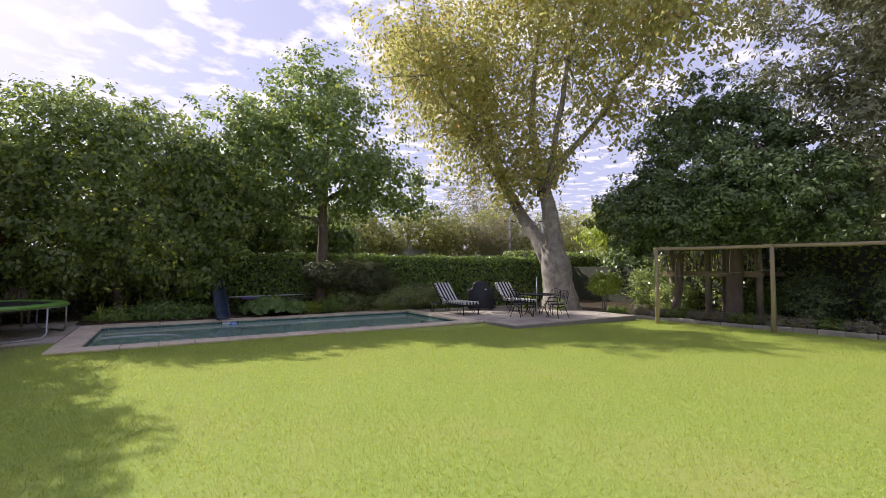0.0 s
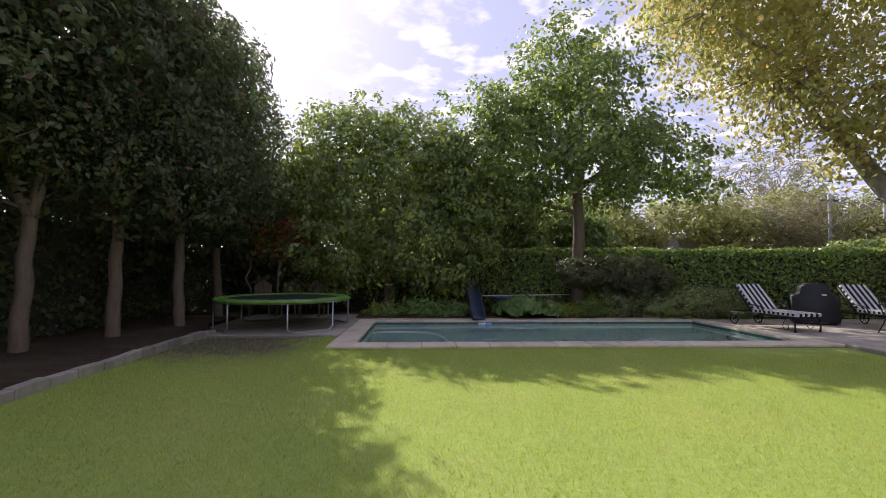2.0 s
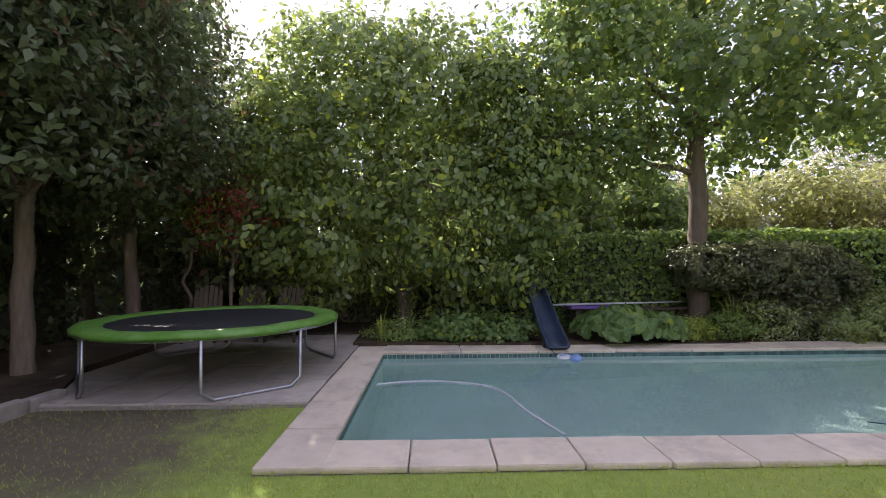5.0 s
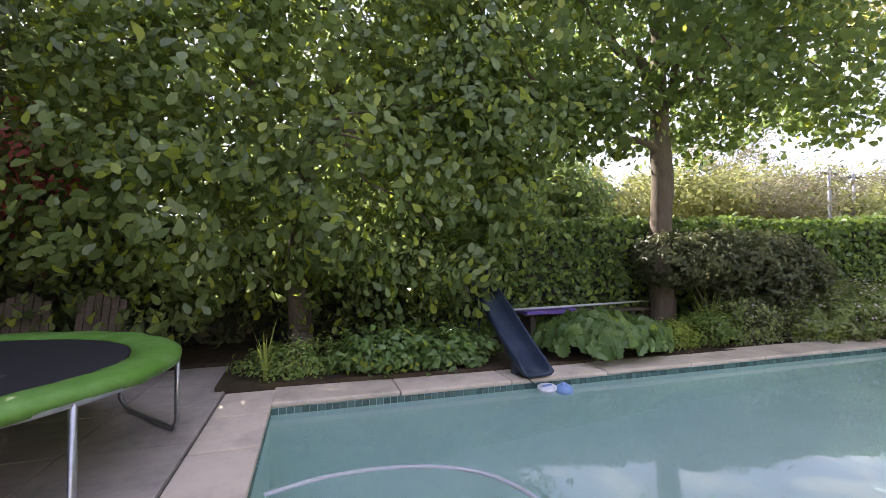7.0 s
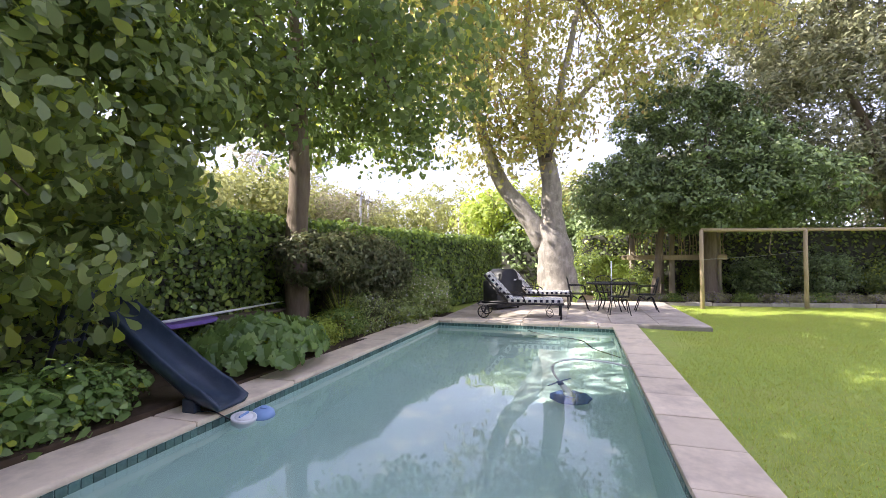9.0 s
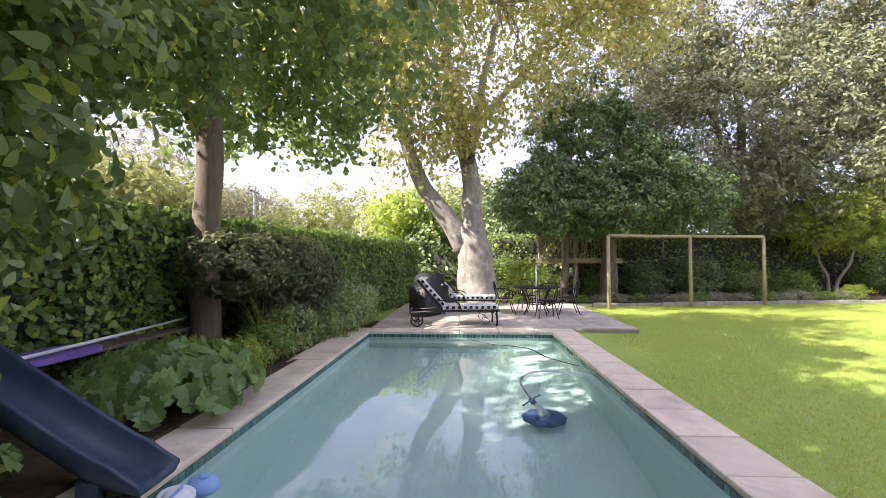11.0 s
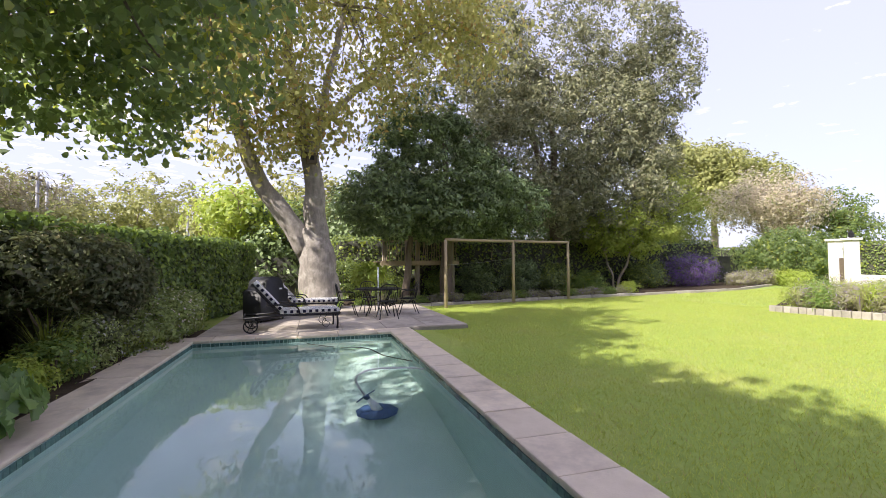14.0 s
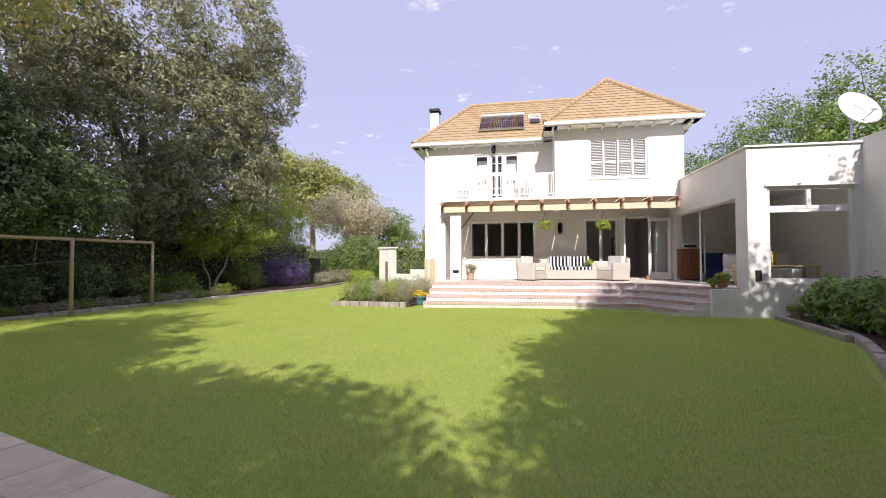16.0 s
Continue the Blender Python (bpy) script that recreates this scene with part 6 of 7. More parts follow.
M_HOSE = surf("hose_plastic", (0.52, 0.55, 0.56), (0.62, 0.64, 0.65), 30, 0.5, 0.6, 120)
cleaner()
tagged(mesh_ob("floating_hose", tube(bmesh.new(), smooth_path([(-1.25, 11.55, WATER_Z), (-0.85, 11.66, WATER_Z), (-0.35, 11.64, WATER_Z), (0.1, 11.45, WATER_Z), (0.35, 11.1, WATER_Z), (0.47, 10.42, WATER_Z), (0.66, 9.76, WATER_Z)], 8), 0.019, 8), M_HOSE, smooth=True), "pale suction hose floating on the water", "hose")
tagged(mesh_ob("pool_hose", tube(bmesh.new(), smooth_path([(5.4, 9.36, WATER_Z - 0.02), (6.0, 9.7, WATER_Z - 0.03), (6.7, 9.9, WATER_Z - 0.01), (7.1, 10.5, WATER_Z - 0.02), (7.6, 10.9, WATER_Z - 0.03)], 8), 0.019, 8), M_IRON, smooth=True), "dark suction hose lying by the pool's end wall", "hose")

# ---- swing frame, tree house, nest box ----
def swing_frame():
    t = thing("swing_frame", Matrix(), "tall goal-like frame of three weathered round poles", "pole frame")
    P = [(13.33, 6.2), (13.98, 3.25), (14.48, 0.48)]
    for x, y in P:
        z = ground_z(x, y)
        part("post", tube(bmesh.new(), [(x, y, z - 0.2), (x + 0.01, y, 1.1), (x, y, 2.24)], [0.062, 0.058, 0.054], 10, wob=0.06), M_POST, t, smooth=True)
    for (ax, ay), (bx, by) in zip(P, P[1:]):
        part("crossbar", tube(bmesh.new(), [(ax, ay, 2.25), ((ax + bx) / 2, (ay + by) / 2, 2.24), (bx, by, 2.25)], 0.05, 10, wob=0.06), M_POST, t, smooth=True)
    part("rope", tube(bmesh.new(), smooth_path([(13.77, 4.2, 2.2), (13.79, 4.25, 1.6), (13.77, 4.2, 1.5)], 4), 0.008, 6), M_POST, t)
    part("wire", tube(bmesh.new(), [(13.33, 6.2, 1.35), (13.7, 4.6, 1.45), (13.98, 3.25, 1.6)], 0.005, 5), M_STEEL, t)


swing_frame()


def tree_house():
    t = thing("tree_house", Matrix(), "raised timber platform with crooked stick railing", "tree house")
    for x, y in ((16.9, 6.3), (17.0, 7.7), (18.4, 6.4), (17.0, 4.7)):
        part("post", tube(bmesh.new(), [(x, y, -0.3), (x, y, 1.4), (x, y, 2.5)], [0.12, 0.10, 0.09], 9, wob=0.1), M_BARK_PALE, t, smooth=True)
    for k in range(9): part("deck_board", boxed(16.7 + 0.22 * k, 16.9 + 0.22 * k, 4.5, 7.9, 1.50, 1.54, bevel=0.004), M_OLDWOOD, t)
    for x in (16.8, 18.5): part("bearer", boxed(x - 0.04, x + 0.04, 4.5, 7.9, 1.36, 1.50, bevel=0.006), M_POST, t)
    part("fascia", boxed(16.66, 16.70, 4.5, 7.9, 1.34, 1.54, bevel=0.005), M_POST, t)
    part("handrail", tube(bmesh.new(), [(16.75, 4.5, 2.36), (16.75, 6.2, 2.40), (16.75, 7.9, 2.36)], 0.035, 8, wob=0.2), M_POST, t, smooth=True)
    for k in range(26):
        y = 4.58 + 0.128 * k
        part("stick", tube(bmesh.new(), [(16.75, y, 1.54), (16.75 + random.uniform(-.03, .03), y + random.uniform(-.05, .05), 1.95), (16.75, y + random.uniform(-.05, .05), 2.38)], 0.018, 6, wob=0.3), M_POST, t, smooth=True)


tree_house()


def nest_box():
    t = thing("nest_box", pose(12.88, 10.72, 4.66, 0, 0, -85), "small dark wooden nest box on the big tree", "nest box")
    part("box", boxed(-0.16, 0.16, -0.13, 0.13, -0.13, 0.17, bevel=0.01), M_OLDWOOD, t)
    part("lid", boxed(-0.2, 0.2, -0.18, 0.16, 0.17, 0.20, bevel=0.005), M_OLDWOOD, t)
    # black plate on the front, coloured as the dark inside of a hole
    part("entrance_plate", boxed(-0.07, 0.07, -0.135, -0.128, -0.02, 0.10), M_IRON, t, "thin black plate for the shaded entrance hole")


nest_box()

# ---- beyond the garden ----
def far_house(name, m, w, d, h, rise, label, roof_mat, flat=False):
    t = thing(name, m, label, "house", "houses beyond the hedge")
    part("wall", boxed(-w / 2, w / 2, -d / 2, d / 2, -0.5, h), M_WHITE, t)
    if flat:
        part("roof", boxed(-w / 2 - 0.2, w / 2 + 0.2, -d / 2 - 0.2, d / 2 + 0.2, h, h + 0.25, bevel=0.03), M_TRIM, t)
    else:
        bm = bmesh.new()
        a = [bm.verts.new(q) for q in ((-w / 2 - .25, -d / 2 - .3, h - .05), (0, -d / 2 - .3, h + rise), (w / 2 + .25, -d / 2 - .3, h - .05))]
        b = [bm.verts.new(v.co + Vector((0, d + .6, 0))) for v in a]
        bm.faces.new(a); bm.faces.new(b[::-1])
        for k in range(3): bm.faces.new((a[k], b[k], b[(k + 1) % 3], a[(k + 1) % 3]))
        bmesh.ops.recalc_face_normals(bm, faces=bm.faces)
        part("roof", bm, roof_mat, t)
    for x in (-w * 0.25, w * 0.25):
        part("window", boxed(x - 0.4, x + 0.4, -d / 2 - 0.02, -d / 2 + 0.02, h - 1.3, h - 0.4), M_SOLAR, t)


far_house("neighbour_house", pose(14.4, 27.0, 0, 0, 0, 18), 2.6, 5, 2.55, 1.0, "small white gabled house with grey roof", M_GREYROOF)
far_house("neighbour_house", pose(7.2, 33, 0, 0, 0, 10), 8.5, 5, 2.6, 0, "long low white flat-roofed house", M_TRIM, True)
for x, y, h in ((26.4, 23.5, 5.8), (20.8, 21.3, 5.3), (28.4, 17.5, 4.4)):
    t = thing("utility_pole", pose(x, y, 0), "slim grey utility pole beyond the hedge", "utility pole", "poles beyond the hedge")
    part("pole", tube(bmesh.new(), [(0, 0, -0.3), (0, 0, h)], [0.09, 0.06], 8), M_GREYROOF, t, smooth=True)
    part("crossarm", boxed(-0.5, 0.5, -0.04, 0.04, h - 0.35, h - 0.27), M_OLDWOOD, t)
    for s in (-0.4, 0.4): part("insulator", lathe(bmesh.new(), [(0.03, 0), (0.05, 0.05), (0.03, 0.12)], 8, pose(s, 0, h - 0.27)), M_PLASTIC_W, t)
for k in range(3):
    tagged(mesh_ob("overhead_wire", tube(bmesh.new(), smooth_path([(20.8, 21.3, 5.2 - 0.1 * k), (23.6, 22.4, 5.1 - 0.1 * k), (26.4, 23.5, 5.6 - 0.1 * k)], 6), 0.012, 5), M_IRON), "thin dark overhead wire between poles", "wire", "overhead wires")

# ---- terrace and house things ----
def on_house(u, v, w, r=0):
    return HM @ pose(u, v, w, 0, 0, r)


TW = 0.722
def wicker_chair(name, wide, label, seats=1):
    t = thing(name, Matrix(), label, "sofa" if seats > 1 else "armchair", "wicker lounge set")
    h = wide / 2
    bm = bmesh.new()
    box(bm, -h, h, -0.36, 0.36, 0.03, 0.36, bevel=0.05)
    part("base", bm, M_WICKER, t, smooth=False)
    bk = boxed(-h, h, 0.24, 0.40, 0.30, 0.80, bevel=0.06)
    part("backrest", bk, M_WICKER, t)
    for s in (-1, 1):
        part("armrest", boxed(s * h - 0.08, s * h + 0.08, -0.38, 0.30, 0.03, 0.62, bevel=0.06), M_WICKER, t)
        for y in (-0.3, 0.3): part("foot", boxed(s * (h - 0.06) - 0.03, s * (h - 0.06) + 0.03, y - 0.03, y + 0.03, 0, 0.04), M_OLDWOOD, t)
    w = (wide - 0.18) / seats
    for k in range(seats):
        x0 = -h + 0.09 + w * k
        for nm, y0, y1, z0, z1 in (("seat_cushion", -0.36, 0.22, 0.36, 0.48), ("back_cushion", 0.10, 0.24, 0.48, 0.86)):
            n = 11 if seats > 1 else 2
            cu = new(nm); cu.parent = t
            for c in range(2):
                b2 = bmesh.new()
                for i in range(n):
                    if i % 2 == c: box(b2, x0 + 0.01 + (w - 0.02) * i / n, x0 + 0.01 + (w - 0.02) * (i + 1) / n, y0 + 0.003 * c, y1, z0, z1 - 0.004 * c, bevel=0.02)
                part("stripe", b2, (M_CUSHION_W, M_CUSHION_N if seats > 1 else M_CUSHION_W)[c], cu)
    return t


wicker_chair("wicker_sofa", 1.6, "whitewashed wicker sofa with striped cushions", 2).matrix_basis = on_house(4.75, 3.45, TW, 180 + 180)
W1 = wicker_chair("wicker_armchair", 0.9, "whitewashed wicker armchair with plain white cushions")
W1.matrix_basis = on_house(3.35, 2.95, TW, 62)
copy_thing(W1, on_house(6.15, 2.95, TW, -62))


def pot(name, m, r, h, mat, label, plant=None, plant_r=0.25, plant_h=0.3, cat="plant pot"):
    t = thing(name, m, label, cat, "potted plants")
    part("pot", lathe(bmesh.new(), [(r * 0.68, 0), (r * 0.8, h * 0.3), (r * 0.98, h * 0.85), (r * 1.06, h * 0.88), (r * 1.06, h), (r * 0.92, h), (r * 0.9, h * 0.85)], 20), mat, t, smooth=True)
    part("soil", lathe(bmesh.new(), [(r * 0.9, h * 0.8), (r * 0.9, h * 0.88)], 16), M_SOIL, t)
    if plant: crown([(0, 0, h + plant_h * 0.45, plant_r, plant_r, plant_h * 0.6)], 45, 16, 0.1, 0.06, plant, t, name="foliage", shell=0.2, up=0.6)
    return t


pot("plant_pot", on_house(1.15, 2.75, TW), 0.15, 0.27, M_BUFF, "buff clay pot with a small shrubby plant", L_LAVENDER, 0.22, 0.3)
pot("plant_pot", on_house(-0.26, 0.75, -0.02), 0.22, 0.30, M_GLAZE, "teal glazed bowl of yellow flowers beside the steps", L_FLOWER_Y, 0.2, 0.16)
pot("plant_pot", on_house(5.45, 3.5, TW + 0.42), 0.09, 0.12, M_IRON, "small dark pot with green plant on a side table", L_LIME, 0.13, 0.2)
pot("plant_pot", on_house(8.05, -1.0, 0.732), 0.15, 0.22, M_TERRA, "terracotta pot with a low plant on the terrace wall", L_BED, 0.16, 0.12)
pot("plant_pot", on_house(7.8, -1.05, 0.732), 0.07, 0.12, M_TERRA, "tiny terracotta pot on the terrace wall", L_BED, 0.06, 0.06)
pot("plant_pot", on_house(7.55, 3.8, TW), 0.09, 0.14, M_TERRA, "small terracotta pot beside the open door")
pot("plant_pot", on_house(9.25, -1.85, 0.02), 0.14, 0.22, M_BUFF, "buff clay pot below the wing window", L_BED, 0.16, 0.14)
t = thing("side_table", on_house(5.45, 3.5, TW), "small square dark side table beside the sofa", "side table")
part("tabletop", boxed(-0.2, 0.2, -0.2, 0.2, 0.39, 0.42, bevel=0.006), M_OLDWOOD, t)
for sx in (-0.17, 0.17):
    for sy in (-0.17, 0.17): part("leg", boxed(sx - 0.02, sx + 0.02, sy - 0.02, sy + 0.02, 0, 0.39), M_OLDWOOD, t)


def hanging_basket(u):
    t = thing("hanging_basket", on_house(u, 2.35, 2.62), "hanging basket with bright green trailing fern", "hanging basket", "hanging baskets under the pergola")
    part("basket", lathe(bmesh.new(), [(0.06, -0.08), (0.14, -0.02), (0.16, 0.05), (0.14, 0.05)], 14), M_OLDWOOD, t, smooth=True)
    for k in range(3): part("chain", tube(bmesh.new(), [(0.15 * math.cos(k * 2.1), 0.15 * math.sin(k * 2.1), 0.05), (0, 0, 0.55)], 0.004, 5), M_IRON, t)
    crown([(0, 0, 0.04, 0.20, 0.20, 0.17)], 70, 18, 0.1, 0.06, L_LIME, t, name="foliage", shell=0.3, up=0.3, droop=0.4)


hanging_basket(3.82); hanging_basket(5.75)


def lantern(u, v, w):
    t = thing("wall_lantern", on_house(u, v, w), "black metal wall lantern with glass sides", "lantern", "wall lanterns")
    part("back_plate", boxed(-0.06, 0.06, -0.02, 0, -0.2, 0.2), M_IRON, t)
    part("cap", lathe(bmesh.new(), [(0.11, 0.12), (0.10, 0.15), (0.03, 0.22)], 4, pose(0, -0.14, 0, 0, 0, 45)), M_IRON, t)
    part("base", boxed(-0.08, 0.08, -0.22, -0.06, -0.16, -0.13), M_IRON, t)
    for sx in (-0.075, 0.075):
        for sy in (-0.215, -0.065): part("bar", boxed(sx - 0.008, sx + 0.008, sy - 0.008, sy + 0.008, -0.13, 0.12), M_IRON, t)
    part("pane", boxed(-0.07, 0.07, -0.21, -0.07, -0.128, 0.118), M_GLASS, t)


lantern(4.48, 4.2, 2.66); lantern(1.95, 4.2, 5.9)
tagged(mesh_ob("meter_box", boxed(-0.06, 0.06, -0.05, 0, -0.13, 0.13, bevel=0.01), M_IRON), "small dark switch box on the wing wall", "switch box").matrix_basis = on_house(8.63, -1.502, 1.05)
tagged(mesh_ob("house_plate", boxed(-0.11, 0.11, -0.012, 0, -0.05, 0.05, bevel=0.004), M_IRON), "small dark plate on the white column", "plate").matrix_basis = on_house(0.71, 2.098, 1.05)


def solar_panel():
    f = (Vector((0.75, 7.4, R_M)) - Vector((-1.25, 3.85, E_M)))
    ang = math.atan2(R_M - E_M, 7.4 - 3.85)
    t = thing("solar_collector", HM @ Matrix.Translation((1.35, 4.55, E_M + 0.60)) @ Matrix.Rotation(ang, 4, "X"), "solar tube water heater lying on the roof", "solar collector")
    part("manifold", boxed(-0.03, 1.83, 1.45, 1.60, 0.03, 0.16, bevel=0.03), M_TRIM, t)
    part("rail", boxed(-0.03, 1.83, -0.05, 0.02, 0.03, 0.09), M_STEEL, t)
    for k in range(24):
        part("solar_tube", tube(bmesh.new(), [(0.03 + 0.0755 * k, 0, 0.08), (0.03 + 0.0755 * k, 1.46, 0.08)], 0.028, 6), M_SOLAR, t, smooth=True)
    s = thing("skylight", HM @ Matrix.Translation((3.35, 5.45, E_M + 1.22)) @ Matrix.Rotation(ang, 4, "X"), "small white-framed skylight in the tiled roof", "skylight")
    part("frame", panel(bmesh.new(), 0, 0.5, -0.02, 0.08, 0, 0.5, [(0.06, 0.44, 0.06, 0.44)]), M_TRIM, s).matrix_basis = pose(0, 0, 0.08, -90)
    part("pane", boxed(0.05, 0.45, -0.45, -0.05, 0.06, 0.07), M_SOLAR, s)


solar_panel()


def balcony_seat(u):
    t = thing("balcony_chair", on_house(u, 3.7, 3.78, 15), "white slatted chair on the balcony", "chair", "balcony chairs")
    for k in range(6): part("slat", boxed(-0.25 + 0.088 * k, -0.19 + 0.088 * k, 0.2, 0.225, 0.38, 0.95), M_TRIM, t)
    part("seat", boxed(-0.27, 0.27, -0.25, 0.22, 0.36, 0.39, bevel=0.008), M_TRIM, t)
    for sx in (-0.24, 0.24):
        for sy in (-0.22, 0.2): part("leg", boxed(sx - 0.02, sx + 0.02, sy - 0.02, sy + 0.02, 0, 0.36), M_TRIM, t)


balcony_seat(0.75); balcony_seat(3.1)


def dish():
    t = thing("satellite_dish", pose(-6.80, -2.95, 4.22, 0, 0, 25), "white satellite dish on a short pole", "satellite dish")
    bm = bmesh.new()
    prof = [(0.02, 0.0), (0.2, 0.02), (0.38, 0.08), (0.48, 0.14), (0.49, 0.15), (0.38, 0.095), (0.2, 0.035)]
    rings = [[bm.verts.new((r * math.cos(6.2832 * k / 28), r * math.sin(6.2832 * k / 28), z)) for k in range(28)] for r, z in prof]
    for a, b in zip(rings, rings[1:]):
        for k in range(28): bm.faces.new((a[k], a[(k + 1) % 28], b[(k + 1) % 28], b[k]))
    bm.faces.new(rings[0]); bmesh.ops.recalc_face_normals(bm, faces=bm.faces)
    bmesh.ops.transform(bm, matrix=pose(0, 0.1, 0.85, -65), verts=bm.verts)
    part("reflector", bm, M_PLASTIC_W, t, smooth=True)
    part("pole", tube(bmesh.new(), [(0, 0, -0.54), (0, 0, 0.85)], 0.025, 8), M_STEEL, t, smooth=True)
    part("arm", tube(bmesh.new(), [(0, 0.1, 0.5), (0, 0.6, 0.75)], 0.015, 6), M_STEEL, t)
    part("receiver", lathe(bmesh.new(), [(0.03, 0), (0.04, 0.06), (0.02, 0.12)], 10, pose(0, 0.6, 0.75, 60)), M_PLASTIC_W, t)


dish()

# rooms seen through the openings
def room_things():
    t = thing("cabinet", on_house(8.9, 3.75, 0.722), "brown wooden sideboard inside the open room", "cabinet")
    part("body", boxed(-0.4, 0.45, -0.3, 0.3, 0.05, 1.1, bevel=0.01), M_CABINET, t)
    for s in (-0.19, 0.24):
        part("door", boxed(s - 0.19, s + 0.19, -0.32, -0.30, 0.1, 1.05, bevel=0.006), M_CABINET, t)
        part("handle", boxed(s + 0.12, s + 0.14, -0.335, -0.32, 0.55, 0.65), M_IRON, t)
    b = thing("bread_oven", on_house(8.9, 3.75, 1.822), "small white and black countertop appliance", "appliance")
    part("body", boxed(-0.25, 0.25, -0.2, 0.2, 0.0, 0.2, bevel=0.06), M_PLASTIC_W, b); part("front", boxed(-0.2, 0.2, -0.212, -0.19, 0.06, 0.15), M_IRON, b)
    c = thing("cane_chair", on_house(9.1, -0.2, 0.722, 200), "natural cane armchair with cream cushion", "armchair")
    part("seat", boxed(-0.33, 0.33, -0.3, 0.3, 0.1, 0.4, bevel=0.05), M_CANE, c); part("backrest", boxed(-0.33, 0.33, 0.22, 0.34, 0.4, 0.95, bevel=0.06), M_CANE, c)
    for s in (-1, 1): part("armrest", boxed(s * 0.33 - 0.05, s * 0.33 + 0.05, -0.3, 0.28, 0.38, 0.62, bevel=0.04), M_CANE, c)
    for sx in (-0.28, 0.28):
        for sy in (-0.25, 0.28): part("leg", boxed(sx - 0.025, sx + 0.025, sy - 0.025, sy + 0.025, 0, 0.1), M_CANE, c)
    part("cushion", boxed(-0.28, 0.28, 0.08, 0.22, 0.42, 1.02, bevel=0.06), M_CUSHION_W, c)
    s = thing("sofa", on_house(10.2, 1.6, 0.722), "pale sofa with yellow cushion seen through the window", "sofa")
    part("base", boxed(-0.9, 0.9, -0.4, 0.45, 0.05, 0.45, bevel=0.05), M_CUSHION_W, s); part("backrest", boxed(-0.9, 0.9, 0.25, 0.45, 0.45, 0.9, bevel=0.06), M_CUSHION_W, s)
    for x in (-0.3, 0.6): part("cushion", boxed(x - 0.22, x + 0.22, 0.1, 0.24, 0.47, 0.9, bevel=0.05), M_CUSHION_W, s)
    part("cushion", boxed(0.05, 0.45, 0.02, 0.14, 0.47, 0.95, bevel=0.05), M_YELLOW, s, "mustard yellow cushion")
    d = thing("table", on_house(9.6, -0.3, 0.722), "light wooden table inside the wing window", "table")
    part("tabletop", boxed(-0.6, 0.9, -0.35, 0.35, 0.52, 0.56, bevel=0.008), M_CANE, d)
    for sx in (-0.55, 0.85):
        for sy in (-0.3, 0.3): part("leg", boxed(sx - 0.03, sx + 0.03, sy - 0.03, sy + 0.03, 0, 0.52), M_CANE, d)
    e = thing("blue_armchair", on_house(9.6, 3.2, 0.722), "deep blue upholstered armchair inside the room", "armchair")
    part("seat", boxed(-0.35, 0.35, -0.35, 0.3, 0.08, 0.45, bevel=0.05), M_BLUE, e); part("backrest", boxed(-0.35, 0.35, 0.2, 0.36, 0.45, 0.95, bevel=0.06), M_BLUE, e)
    p = thing("picture", on_house(7.6, 8.98, 2.1), "small dark framed picture on the room wall", "picture")
    part("frame", panel(bmesh.new(), -0.3, 0.3, -0.03, 0.0, -0.4, 0.4, [(-0.25, 0.25, -0.35, 0.35)]), M_OLDWOOD, p); part("print", boxed(-0.25, 0.25, -0.012, -0.004, -0.35, 0.35), M_INTERIOR, p)


room_things()
part("wall", boxed(8.425, 8.72, 4.2, 12.0, 0.5, 3.29), M_INTERIOR, house)
for v0 in (0.25, 2.3):
    dl = new("folding_door"); dl.parent = house
    part("frame", panel(bmesh.new(), 0, 0.75, 0, 0.045, 0, 2.25, [(0.1, 0.65, 0.25, 2.13)]), M_TRIM, dl).parent = dl
    pn = part("pane", boxed(0.09, 0.66, 0.02, 0.026, 0.24, 2.14), M_GLASS, dl); pn.visible_shadow = False
    dl.matrix_basis = pose(8.38 if v0 > 1 else 8.75, 3.95 if v0 > 1 else 2.2, 0.735, 0, 0, 170 if v0 > 1 else 60)

# ---- beds by the house ----
soil_bed("bed_house", [(7.4, -1.2), (4.5, -1.3), (4.6, -3.2), (6.0, -5.6), (9.4, -4.8)], 0.08, "sunny planted bed beside the terrace steps")
for k in range(15):
    x = 4.55 + 0.19 * k
    s = thing("edging_block", pose(x + 0.1, -1.14 + 0.02 * (k % 2), ground_z(x, -1.2), 0, 0, random.uniform(-4, 4)), "rough pale stone edging block of the bed", "edging stone", "edging of the house bed")
    part("block", boxed(-0.085, 0.085, -0.06, 0.06, -0.05, 0.15, bevel=0.015), M_KERB, s)
for k in range(13):
    x, y = 4.9 + 0.45 * (k % 6) + random.uniform(-.1, .1), -1.65 - 0.75 * (k // 6) + random.uniform(-.15, .15)
    shrub("lavender_clump", x, y, "airy sunlit clump of lavender and grasses", [(0, 0, 0.38, 0.42, 0.42, 0.42)], 110, 20, 0.2, 0.10, (L_LAVENDER, L_LIME, L_LAVENDER, L_BED)[k % 4], 2, cat="plant", group="plants of the house bed", shell=0.2, up=0.2, aspect=0.16, low=0.0)
for x, y in ((4.75, -1.6), (5.6, -1.55), (6.9, -1.5)): strap_plant(x, y, 60, 0.7, L_LAVENDER, "tuft of silvery grass in the sunny bed", 0.35)

